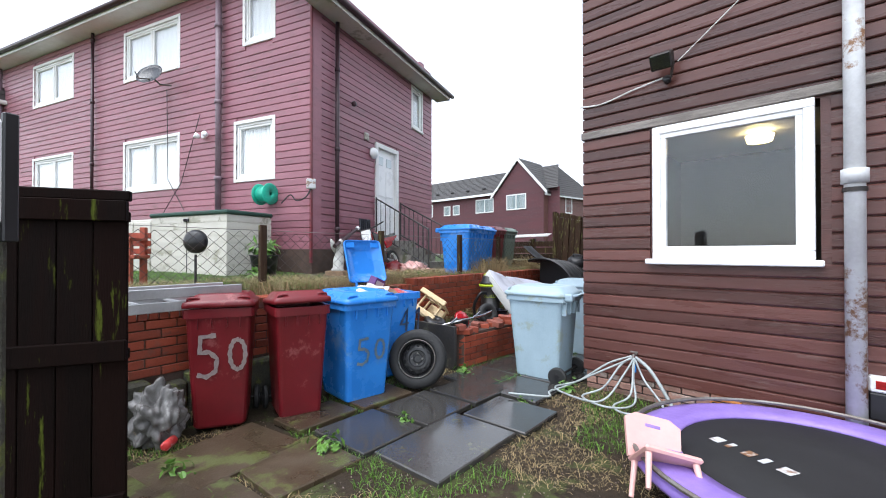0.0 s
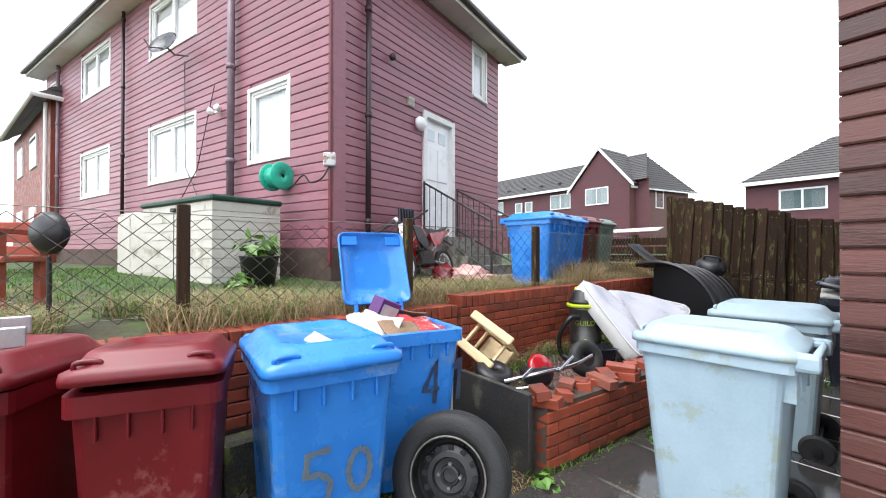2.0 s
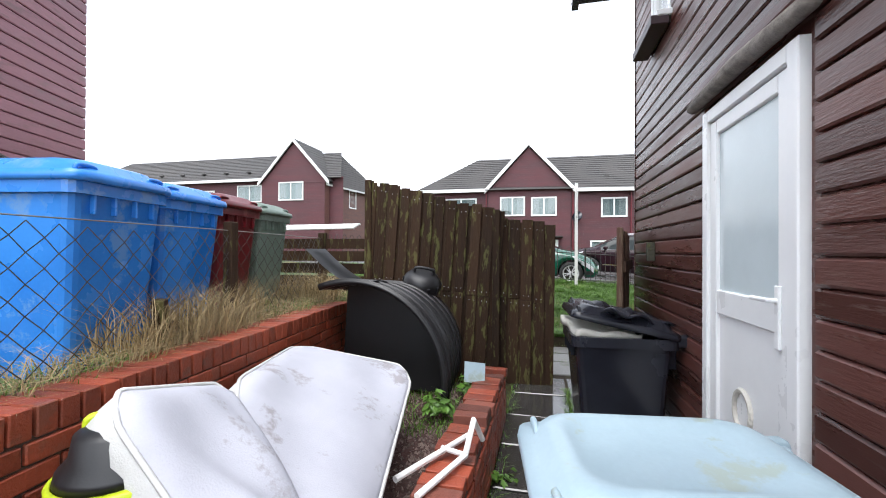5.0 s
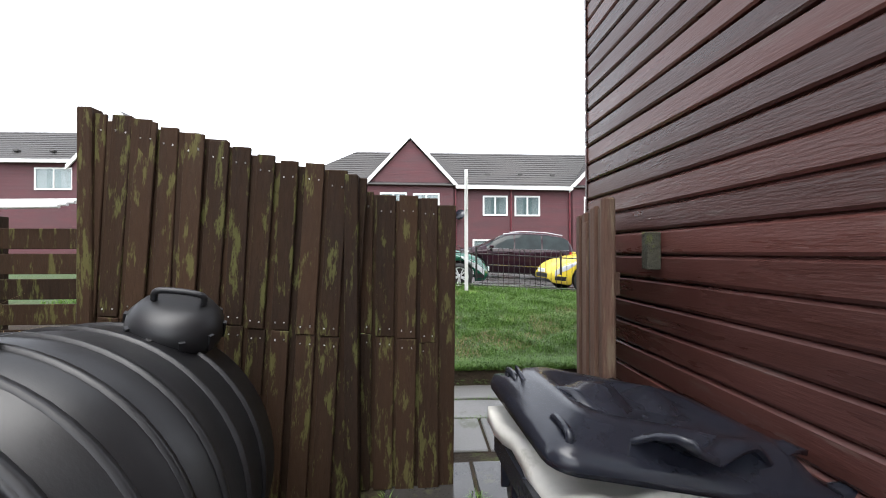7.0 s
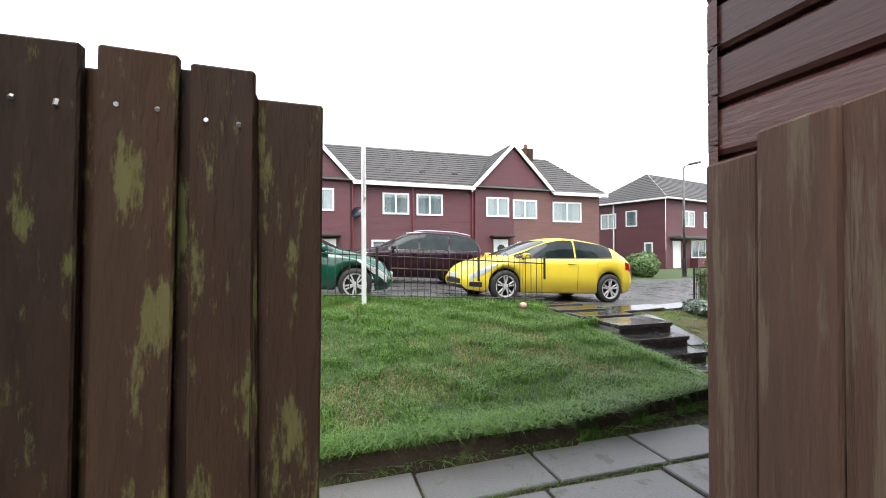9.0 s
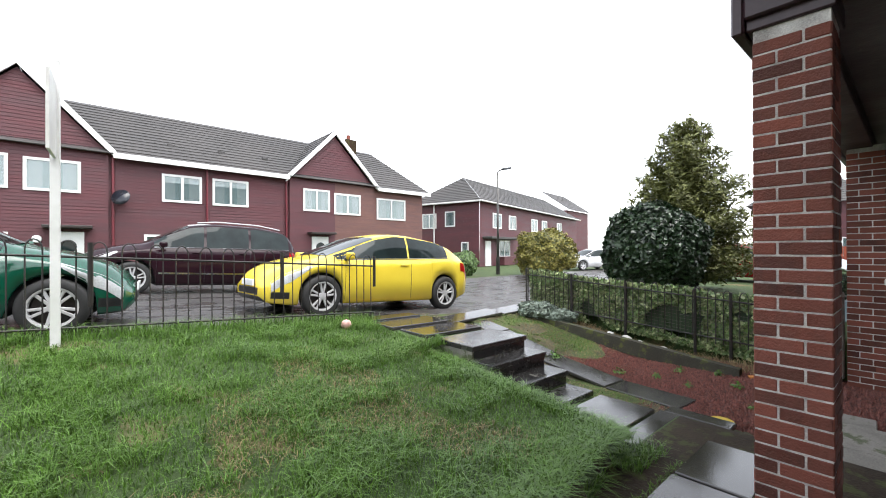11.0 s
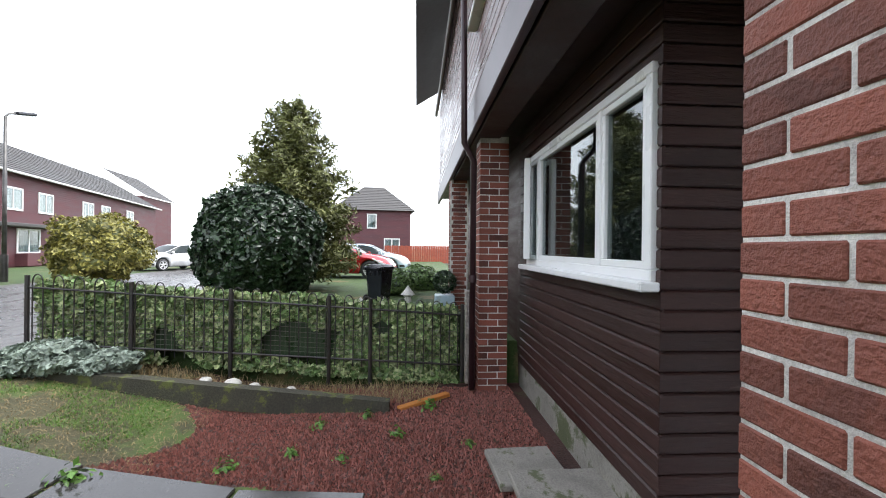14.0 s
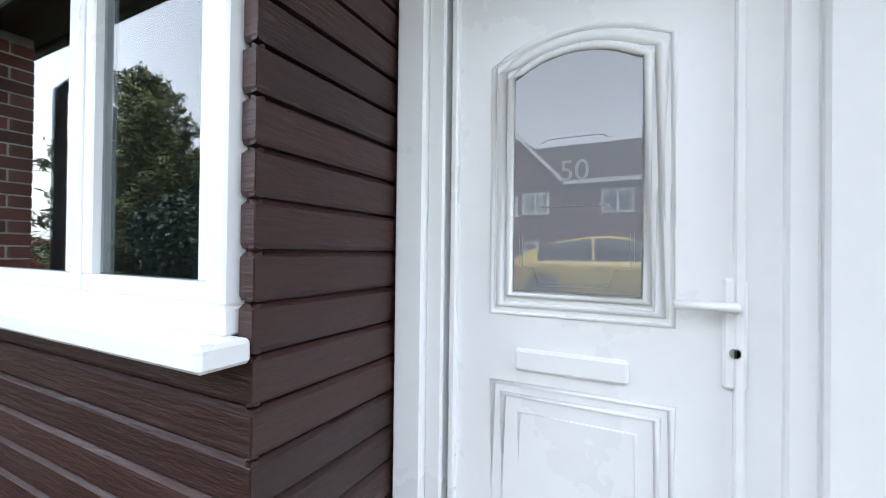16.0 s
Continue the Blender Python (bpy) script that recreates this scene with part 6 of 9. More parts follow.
# mattress leaning, folded at the middle
def mattress():
    e = thing("mattress", "folded white stained single mattress dumped on the planter wall", "mattress", Matrix.Identity(4))
    def slabm(c00, c10, c01, c11, th, name):
        c00, c10, c01, c11 = map(Vector, (c00, c10, c01, c11))
        n = (c10 - c00).cross(c01 - c00).normalized()
        if n.z < 0:
            n = -n
        bm = bmesh.new()
        N, K = 24, 24
        top, bot = [], []
        for i in range(N + 1):
            rt, rb = [], []
            for j in range(K + 1):
                s, t = i / N, j / K
                edge = min(s, 1 - s, t, 1 - t)
                soft = 1 - (max(0.0, 0.12 - edge) / 0.12) ** 2
                cs, ct = s - 0.5, t - 0.5
                k_ = max(0.0, abs(cs) - 0.36) * max(0.0, abs(ct) - 0.36) * 6
                cs, ct = 0.5 + cs * (1 - k_), 0.5 + ct * (1 - k_)
                p = (c00 * (1 - cs) + c10 * cs) * (1 - ct) + (c01 * (1 - cs) + c11 * cs) * ct
                w = 0.012 * math.sin(s * 9 + t * 5) + 0.008 * math.sin(t * 14 - s * 6) - 0.02 * math.exp(-((s - t) * 7) ** 2)
                rt.append(bm.verts.new(p + n * (th * 0.22 * (soft - 1) + w * soft + 0.03 * math.sin(math.pi * s) * math.sin(math.pi * t))))
                rb.append(bm.verts.new(p - n * th * (0.9 + 0.1 * soft)))
            top.append(rt)
            bot.append(rb)
        for i in range(N):
            for j in range(K):
                bm.faces.new((top[i][j], top[i + 1][j], top[i + 1][j + 1], top[i][j + 1]))
                bm.faces.new((bot[i][j], bot[i][j + 1], bot[i + 1][j + 1], bot[i + 1][j]))
        for i in range(N):
            for j in (0, K):
                bm.faces.new((top[i][j], bot[i][j], bot[i + 1][j], top[i + 1][j])).material_index = 1
        for j in range(K):
            for i in (0, N):
                bm.faces.new((top[i][j], top[i][j + 1], bot[i][j + 1], bot[i][j])).material_index = 1
        bmesh.ops.recalc_face_normals(bm, faces=bm.faces)
        rim = [top[i][0].co.copy() for i in range(N + 1)] + [top[N][j].co.copy() for j in range(K + 1)] + [top[i][K].co.copy() for i in range(N, -1, -1)] + [top[0][j].co.copy() for j in range(K, -1, -1)]
        ob = part(name, bm, ["mattress", "mattress_edge"], e, smooth=True)
        part("piping", tb(rim, 0.009, 6, True), "mattress_edge", ob, smooth=True)
        return ob
    slabm((-4.42, 4.95, 1.15), (-3.815, 4.97, 0.49), (-4.43, 5.46, 1.02), (-3.77, 5.20, 0.50), 0.19, "front_half")
    slabm((-4.42, 5.42, 1.01), (-3.77, 5.18, 0.51), (-4.86, 6.58, 0.90), (-4.05, 6.68, 0.77), 0.15, "back_half")
    return e


mattress()
# dark planter tub, wheel and black scooter parts with red shroud
tubx = thing("plastic_trough", "grey plastic trough full of dark water", "trough", pose(-4.17, 4.76, 0.31, 0, 0, 62))
bm = bmesh.new()
loft(bm, [rrect(0.30, 0.2, 0.03, 0.0, 2), rrect(0.36, 0.25, 0.03, 0.19, 2), rrect(0.39, 0.28, 0.03, 0.2, 2), rrect(0.34, 0.23, 0.03, 0.2, 2), rrect(0.33, 0.22, 0.03, 0.14, 2)])
part("tub", bm, "plastic_charcoal", tubx)
part("water", bx(-0.16, 0.16, -0.105, 0.105, 0.13, 0.15), "slab_wet", tubx)
mb = thing("mini_bike", "broken black and red motorised scooter lying on its side", "scooter", pose(-4.08, 3.84, 0.37, 0, 0, 66))
part("shroud", turned(pose(0.05, 0, 0.10, 64, 20, 10), lt([(0.0, -0.02), (0.08, -0.02), (0.13, 0.0), (0.11, 0.03), (0.0, 0.035)], 26)), "car_red", mb, "red and black engine cover", smooth=True)
part("engine", bx(-0.1, 0.12, -0.09, 0.09, 0.0, 0.13, bev=0.03), "plastic_black", mb)
part("tube_frame", tb(curve_pts([(-0.35, -0.12, 0.06), (-0.05, -0.16, 0.12), (0.25, -0.14, 0.16), (0.5, -0.02, 0.2)]), 0.016), "chrome", mb, smooth=True)
part("front_wheel", turned(pose(0.46, 0.02, 0.16, 70, 15, 0), lt([(0.06, -0.03), (0.11, -0.045), (0.145, -0.03), (0.15, 0), (0.145, 0.03), (0.11, 0.045), (0.06, 0.03)], 30)), "rubber", mb, smooth=True)
part("rear_wheel", turned(pose(-0.34, 0.0, 0.10, 20, 10, 0), lt([(0.03, -0.04), (0.10, -0.05), (0.145, -0.03), (0.15, 0), (0.145, 0.03), (0.10, 0.05), (0.03, 0.04)], 30)), "plastic_black", mb, smooth=True)
part("brake_disc", turned(pose(0.46, 0.02, 0.19, 70, 15, 0), lt([(0.03, 0.0), (0.085, 0.0), (0.085, 0.006), (0.03, 0.006)], 26)), "steel_black", mb)
for i, (a, b) in enumerate((((-0.2, -0.2, 0.1), (-0.08, -0.12, 0.15)), ((0.1, -0.2, 0.14), (0.3, -0.05, 0.2)), ((-0.3, -0.18, 0.02), (-0.1, -0.24, 0.05)))):
    part("linkage", cy(a, b, 0.014), "chrome", mb)
part("grip", cy((-0.42, -0.2, 0.04), (-0.30, -0.22, 0.05), 0.02), "plastic_black", mb)
# black composter shell at the fence
bb = thing("plastic_barrel", "black plastic barrel composter broken open, lying on its side", "barrel", pose(-4.74, 7.52, 0.50, 0, 0, 0))


def half_shell(bm, r0, r1, y0, y1, a0, a1, thick, n=22):
    """A curved shell round the y axis from angle a0 to a1 (0 is +x, 90 is up)."""
    rings = []
    for k in range(n + 1):
        a = radians(lerp(a0, a1, k / n))
        c, s_ = math.cos(a), math.sin(a)
        rings.append([bm.verts.new((c * r, y, s_ * r)) for r, y in ((r0, y0), (r1, y1), (r1 - thick, y1), (r0 - thick, y0))])
    for A, B in zip(rings, rings[1:]):
        for j in range(4):
            bm.faces.new((A[j], A[(j + 1) % 4], B[(j + 1) % 4], B[j]))
    bm.faces.new(rings[0])
    bm.faces.new(rings[-1][::-1])
    bmesh.ops.recalc_face_normals(bm, faces=bm.faces)
    return bm


part("barrel", half_shell(bmesh.new(), 0.78, 0.68, -0.42, 0.78, -15, 112, 0.03), "plastic_black", bb, smooth=True)
for r, y in ((0.795, -0.40), (0.778, -0.2), (0.76, 0.0), (0.744, 0.2), (0.728, 0.4), (0.71, 0.6)):
    part("rib", half_shell(bmesh.new(), r, r - 0.004, y - 0.015, y + 0.015, -15, 112, 0.05), "plastic_black", bb, smooth=True)
bm = bmesh.new()
prism(bm, [(-0.25, -0.18)] + [(0.73 * math.cos(radians(a)), 0.73 * math.sin(radians(a))) for a in range(-14, 110, 6)], -0.06, -0.03)
part("inner_wall", bm, "plastic_black", bb)
lid_ = part("screw_lid", turned(pose(0.28, 0.66, 0.70, 24, 10, 20), lt([(0.0, 0.10), (0.08, 0.10), (0.15, 0.08), (0.19, 0.03), (0.2, -0.04), (0.19, -0.08)], 30)), "plastic_black", bb, smooth=True)
part("lid_handle", turned(pose(0.28, 0.66, 0.70, 24, 10, 20), tb(curve_pts([(-0.10, 0, 0.10), (-0.08, 0, 0.15), (0.08, 0, 0.15), (0.10, 0, 0.10)]), 0.015)), "plastic_black", lid_, smooth=True)
for k in range(10):
    part("lid_rib", turned(pose(0.28, 0.66, 0.70, 24, 10, 20), bx(0.185, 0.205, -0.012, 0.012, -0.06, 0.02, m=pose(0, 0, 0, 0, 0, 36 * k))), "plastic_black", lid_)
bm = bmesh.new()
vs = []
for i in range(15):
    t = i / 14
    vs.append([bm.verts.new((-0.46 + 0.62 * t, -0.34 + s_ * 0.34 + 0.06 * t, 1.03 - 0.30 * math.sin(min(1.0, t * 1.25) * math.pi / 2) + 0.10 * max(0.0, t - 0.6))) for s_ in (0, 0.5, 1.0)])
for A, B in zip(vs, vs[1:]):
    for k in range(2):
        bm.faces.new((A[k], A[k + 1], B[k + 1], B[k]))
bmesh.ops.solidify(bm, geom=bm.faces[:], thickness=0.025)
part("curved_panel", bm, "plastic_black", bb, smooth=True)
tagged(link("plastic_scrap", bx(-0.09, 0.09, -0.004, 0.004, 0, 0.16, m=pose(-3.78, 7.35, 0.46, -20, 10, 30)), "plastic_grey"), "pale grey plastic scrap", "scrap")
wf = thing("tubular_stand", "white tubular metal frame dumped on the wall", "frame", pose(-3.66, 6.0, 0.47, 0, 0, 70))
part("side_tube", tb([(-0.3, 0, 0.02), (0.1, 0, 0.03), (0.22, 0.02, 0.16), (0.32, 0.02, 0.02)], 0.016), "white_paint", wf)
part("side_tube", tb([(-0.25, 0.16, 0.02), (0.3, 0.1, 0.03)], 0.016), "white_paint", wf)
part("cross_tube", tb([(0.1, 0, 0.03), (0.1, 0.14, 0.03)], 0.014), "white_paint", wf)

# ---- timber fence and gate ----
FY = 8.79
fence = thing("timber_fence", "weathered overlapping board fence green with algae", "fence", pose(0, FY, 0))
rnd = random.Random(31)


def fence_plank(x, w, y, z0, z1, lean, nails):
    """One leaning plank with its nail heads, standing on z0."""
    ob = part("fence_board", bx(0, w, -0.010, 0.010, 0, z1 - z0, bev=0.004), "fence_timber", fence, at=pose(x, y, z0, rnd.uniform(-0.6, 0.6), lean, rnd.uniform(-1.5, 1.5)))
    for zz in nails:
        for xx in (w * 0.25, w * 0.75):
            part("nail", cy((xx, -0.013, zz - z0 + rnd.uniform(-0.012, 0.012)), (xx, -0.009, zz - z0), 0.0042, seg=6), "aluminium", ob)


x = -5.32
while x < -3.32:
    left = x < -3.80
    lean = 3.6 + rnd.uniform(-0.7, 0.7) if left else 0.8 + rnd.uniform(-0.5, 0.5)
    top = lerp(2.47, 1.985, (x + 5.75) / 1.95) if left else lerp(1.90, 1.835, (x + 3.75) / 0.55)
    off = 0.0 if left else 0.11
    top += rnd.uniform(-0.015, 0.02)
    base_ = 0.0 if x > -4.6 else 0.3
    split = lerp(1.14, 0.92, (x + 5.0) / 1.8) + rnd.uniform(-0.01, 0.01)
    sh = math.tan(radians(lean))
    w = rnd.choice((0.115, 0.12, 0.105))
    fence_plank(x - sh * (top - split) * 0.9, w, off - 0.026, split + 0.004, top, lean, (top - 0.10, split + 0.05))
    fence_plank(x - sh * (top - base_) * 0.9 + rnd.uniform(-0.006, 0.006), w, off - 0.024, base_, split, lean, (split - 0.05,))
    fence_plank(x + 0.075 - sh * (top - base_) * 0.9, 0.15, off + 0.004, base_, top - 0.03 + rnd.uniform(-0.02, 0.02), lean, ())
    x += 0.142
for zz in (1.75, 0.95, 0.4):
    part("rail", bx(-5.3, -3.78, 0.022, 0.066, zz, zz + 0.07, bev=0.004), "fence_timber", fence)
for zz in (1.65, 0.85, 0.4):
    part("rail", bx(-3.72, -3.28, 0.132, 0.176, zz, zz + 0.07, bev=0.004), "fence_timber", fence)
for xx, hh in ((-3.80, 1.99), (-5.36, 2.38)):
    part("post", bx(xx, xx + 0.085, -0.055, 0.05, -0.05, hh, bev=0.008), "fence_timber", fence)
part("end_board", bx(-3.32, -3.225, 0.08, 0.125, 0.0, 1.825, bev=0.004), "fence_timber", fence)
gate = thing("side_gate", "open grey-brown slatted timber gate against the wall", "gate", pose(-2.625, 7.74, 0.05, 0, 0, 75.5))
rg = random.Random(5)
for i in range(7):
    part("slat", bx(0.0, 0.126, -0.011, 0.011, 0.0, 1.64 + rg.uniform(-0.03, 0.03), bev=0.005), "gate_timber", gate, at=pose(0.012 + i * 0.135, 0.014 if i % 2 else 0.0, 0, 0, rg.uniform(-0.5, 0.5), 0))
for zz in (0.3, 1.3):
    part("ledge", bx(0.0, 0.94, -0.045, -0.012, zz, zz + 0.09, bev=0.004), "gate_timber", gate)
part("end_post", bx(-0.03, 0.008, -0.025, 0.025, 0.0, 1.67, bev=0.008), "gate_timber", gate)
tagged(link("hinge_block", bx(HX - 0.06, HX + 0.0, 7.90, 7.95, 1.44, 1.60, bev=0.004), "mossy"), "mossy timber hinge block on the wall", "block")

# ---- chain-link fence along the terrace ----
def chain_fence():
    e = thing("chain_link_fence", "sagging rusty chain-link fence on timber posts", "fence", Matrix.Identity(4))
    pts = [(-4.55, -2.6, 1.70), (-4.72, -0.6, 1.66), (-4.90, 1.54, 1.66), (-4.95, 3.2, 1.66), (-4.99, 4.9, 1.66), (-5.35, 6.5, 1.68), (-5.62, 8.2, 1.68)]
    for (x, y, z) in pts:
        part("post", bx(x - 0.035, x + 0.035, y - 0.035, y + 0.035, 0.85, z + 0.03, bev=0.006), "fence_timber", e)
    rnd = random.Random(77)
    bm = bmesh.new()
    for (x0, y0, z0), (x1, y1, z1) in zip(pts, pts[1:]):
        L = math.hypot(x1 - x0, y1 - y0)
        n = int(L / 0.062)
        rows = 11
        h = (z0 - 0.05 - 0.98)
        def P(a, r):
            t = a / n
            zz = lerp(z0, z1, t) - 0.03 - h * r / rows - 0.035 * math.sin(math.pi * t)
            return Vector((lerp(x0, x1, t) + 0.008 * (r % 2), lerp(y0, y1, t), zz))
        for i in range(n):
            for r in range(rows):
                a, b = (i, i + 1) if (i + r) % 2 == 0 else (i + 1, i)
                p, q = P(a, r), P(b, r + 1)
                d = (q - p).normalized()
                s = Vector((-(y1 - y0), x1 - x0, 0)).normalized() * 0.0023
                u = d.cross(s).normalized() * 0.0023
                vs = [bm.verts.new(p + s), bm.verts.new(p - s * 0.5 + u), bm.verts.new(p - s * 0.5 - u), bm.verts.new(q + s), bm.verts.new(q - s * 0.5 + u), bm.verts.new(q - s * 0.5 - u)]
                for k in range(3):
                    bm.faces.new((vs[k], vs[(k + 1) % 3], vs[3 + (k + 1) % 3], vs[3 + k]))
    ob = part("wire_mesh", bm, "wire_rust", e)
    ob["kind"] = "stuff"
    for z in (0.0, -0.62):
        part("line_wire", tb([(x, y, zz - 0.03 + z) for x, y, zz in pts], 0.003, 4), "galvanised", e)
    return e


chain_fence()
tagged(link("short_stake", bx(-0.03, 0.03, -0.03, 0.03, 0, 0.36, m=pose(-5.2, 5.85, 0.90, 8, 0, 20), bev=0.006), "fence_timber"), "short broken timber stake", "stake")
# ---- neighbour's yard ----
G_NB = "wheelie bins in the neighbour yard"
wheelie_bin("bright blue wheelie bin behind the wire fence", "plastic_blue", pose(-5.56, 5.60, 0.87, 0, 0, 100), 0, G_NB)
wheelie_bin("bright blue wheelie bin behind the wire fence", "plastic_blue", pose(-5.74, 6.22, 0.87, 0, 0, 98), 0, G_NB)
wheelie_bin("dark red wheelie bin in a row of bins", "plastic_red", pose(-5.92, 6.84, 0.90, 0, 0, 98), 0, G_NB)
M["plastic_sage"] = surface("sage_green_plastic", (0.17, 0.23, 0.19), (0.13, 0.18, 0.15), 0.45, scale=3, bump=0.04)
wheelie_bin("sage green wheelie bin at the end of the row", "plastic_sage", pose(-6.04, 7.46, 0.90, 0, 0, 98), 0, G_NB)
# red motocross bike
def motocross():
    e = thing("motocross_bike", "red and white motocross bike leaning among clutter", "motorbike", pose(-6.87, 4.74, 0.95, 0, 0, -66) @ pose(0, 0, 0, 12, 0, 0))
    for x, r in ((-0.55, 0.25), (0.55, 0.28)):
        w = part("wheel", turned(pose(x, 0, r, 90, 0, 0), lt([(r - 0.06, -0.03), (r - 0.01, -0.035), (r, -0.015), (r, 0.015), (r - 0.01, 0.035), (r - 0.06, 0.03)], 32)), "rubber", e, smooth=True)
        part("rim", turned(pose(x, 0, r, 90, 0, 0), lt([(r - 0.085, -0.02), (r - 0.06, -0.025), (r - 0.06, 0.025), (r - 0.085, 0.02)], 32)), "white_paint", w)
        bm = bmesh.new()
        for k in range(12):
            a = math.tau * k / 12
            cyl(bm, (x, 0, r), (x + (r - 0.07) * math.cos(a), 0, r + (r - 0.07) * math.sin(a)), 0.003, seg=4)
        part("spokes", bm, "chrome", w)
        part("hub", turned(pose(x, 0, r, 90, 0, 0), lt([(0.0, -0.06), (0.04, -0.05), (0.04, 0.05), (0.0, 0.06)], 14)), "steel_black", w)
    for s in (-0.07, 0.07):
        part("fork", cy((0.55, s, 0.28), (0.33, s, 0.85), 0.02), "aluminium", e)
    part("handlebar", tb([(0.26, -0.36, 0.98), (0.33, -0.15, 0.90), (0.33, 0.15, 0.90), (0.26, 0.36, 0.98)], 0.013), "steel_black", e)
    bm = bmesh.new()
    prism(bm, [(0.35, 0.62), (0.62, 0.58), (0.80, 0.48), (0.70, 0.60), (0.45, 0.70)], -0.06, 0.06)
    part("front_mudguard", bm, "white_paint", e)
    bm = bmesh.new()
    prism(bm, [(0.30, 0.80), (0.10, 0.84), (-0.05, 0.72), (0.05, 0.50), (0.25, 0.52)], -0.09, 0.09)
    part("tank", bm, "red_wrap", e, "red tank with white graphics")
    bm = bmesh.new()
    prism(bm, [(0.02, 0.80), (-0.55, 0.80), (-0.78, 0.88), (-0.55, 0.72), (0.0, 0.70)], -0.07, 0.07)
    part("seat", bm, "plastic_black", e)
    bm = bmesh.new()
    prism(bm, [(-0.45, 0.74), (-0.85, 0.84), (-0.80, 0.78), (-0.45, 0.62)], -0.065, 0.065)
    part("rear_mudguard", bm, "car_red", e)
    part("engine", bx(-0.15, 0.18, -0.1, 0.1, 0.24, 0.48, bev=0.03), "steel_black", e)
    part("exhaust", tb(curve_pts([(0.15, -0.1, 0.4), (0.2, -0.13, 0.25), (-0.1, -0.14, 0.3), (-0.6, -0.13, 0.6)]), [0.02] * 8 + [0.03] * 8 + [0.04] * 9), "aluminium", e, smooth=True)
    part("number_plate", bx(0.36, 0.38, -0.1, 0.1, 0.68, 0.88, bev=0.006), "white_paint", e)
    for sy in (-1, 1):
        bm = bmesh.new()
        prism(bm, [(0.36, 0.82), (0.30, 0.60), (0.10, 0.46), (0.02, 0.60), (0.16, 0.78)], sy * 0.13 - 0.012, sy * 0.13 + 0.012)
        part("side_shroud", bm, "plastic_black" if sy > 0 else "drum_steel", e)
        bm = bmesh.new()
        prism(bm, [(-0.10, 0.72), (-0.55, 0.78), (-0.42, 0.58), (-0.18, 0.52)], sy * 0.10 - 0.01, sy * 0.10 + 0.01)
        part("side_panel", bm, "car_red", e)
    part("radiator", bx(0.16, 0.24, -0.11, 0.11, 0.46, 0.70, bev=0.01), "steel_black", e)
    part("down_tube", tb([(0.30, 0, 0.80), (0.22, 0, 0.40), (0.10, 0, 0.22), (-0.20, 0, 0.22), (-0.30, 0, 0.45)], 0.018), "car_red", e)
    part("swing_arm", tb([(-0.55, 0.06, 0.25), (-0.20, 0.06, 0.30)], 0.02), "aluminium", e)
    part("top_mudguard_stripe", bx(0.50, 0.80, -0.055, 0.055, 0.605, 0.615, m=pose(0, 0, 0, 0, 4, 0), bev=0.004), "car_red", e)
    return e


motocross()
# angel statue, tubs, spade, boxes, sack
st = bmesh.new()
lathe(st, [(0.14, 0.0), (0.14, 0.05), (0.11, 0.08), (0.12, 0.25), (0.08, 0.42), (0.09, 0.52), (0.04, 0.57), (0.06, 0.62), (0.055, 0.68), (0.0, 0.72)], 18)
for s in (-1, 1):
    prism(st, [(s * 0.05, 0.36), (s * 0.22, 0.50), (s * 0.26, 0.68), (s * 0.14, 0.62), (s * 0.04, 0.52)], 0.04, 0.07)
tagged(link("garden_statue", st, "stone_white", smooth=True, at=pose(-6.72, 3.62, 1.05, 0, 8, 110) @ Matrix.Scale(0.82, 4)), "weathered white stone angel figure on a plinth", "statue")
tagged(link("statue_plinth", bx(-0.18, 0.18, -0.14, 0.14, 0, 0.12, m=pose(-6.72, 3.62, 0.95, 0, 0, 30), bev=0.015), "card"), "brown stone plinth block", "plinth")
crumple("dust_sheet", "crumpled pale pink dust sheet on the ground", "sheet", pose(-6.55, 5.25, 1.05, 0, 0, 30), 0.26, "plastic_pink", 9.0, (1.2, 0.8, 0.55), 4, 0.5)
crumple("rag_bag", "dark red bag beside the motorbike", "bag", pose(-6.85, 5.0, 1.05), 0.2, "plastic_red", 2.0, (1, 0.8, 0.8), 3, 0.4)
sh = thing("snow_shovel", "dark plastic shovel leaning head up on the wall", "shovel", pose(-7.32, 4.70, 1.0, 8, 0, 110))
part("blade", bx(-0.19, 0.19, -0.015, 0.02, 0.78, 1.08, m=pose(0, 0, 0, -12), bev=0.012), "plastic_charcoal", sh)
for i in range(5):
    part("blade_rib", bx(-0.15 + i * 0.07, -0.135 + i * 0.07, -0.03, -0.012, 0.80, 1.06, m=pose(0, 0, 0, -12)), "plastic_charcoal", sh)
part("shaft", cy((0, 0, 0.0), (0, 0.0, 0.8), 0.016), "timber_red", sh)
dp = thing("drain_pole", "plum plastic pipe leaning on the wall with a white end", "pipe", pose(-6.9, 3.9, 1.5, 0, 0, 125))
part("pole", cy((-0.5, 0, 0.0), (0.55, 0, 0.35), 0.035), "pipe_dark", dp)
part("end_cap", cy((0.55, 0, 0.35), (0.63, 0, 0.38), 0.04), "pvc", dp)
part("prop", cy((0, 0, -0.53), (0, 0, 0.15), 0.03), "pipe_dark", dp)
pl = thing("planter_tub", "black tub with green leafy plants", "planter", pose(-7.0, 2.45, 0.95))
part("tub", lt([(0.16, 0.0), (0.21, 0.38), (0.23, 0.40), (0.20, 0.40), (0.19, 0.36), (0.0, 0.35)], 24), "plastic_black", pl, smooth=True)
st2 = thing("solar_stake_lamp", "black heart-shaped garden stake lamp", "garden lamp", pose(-5.02, 0.92, 0.95))
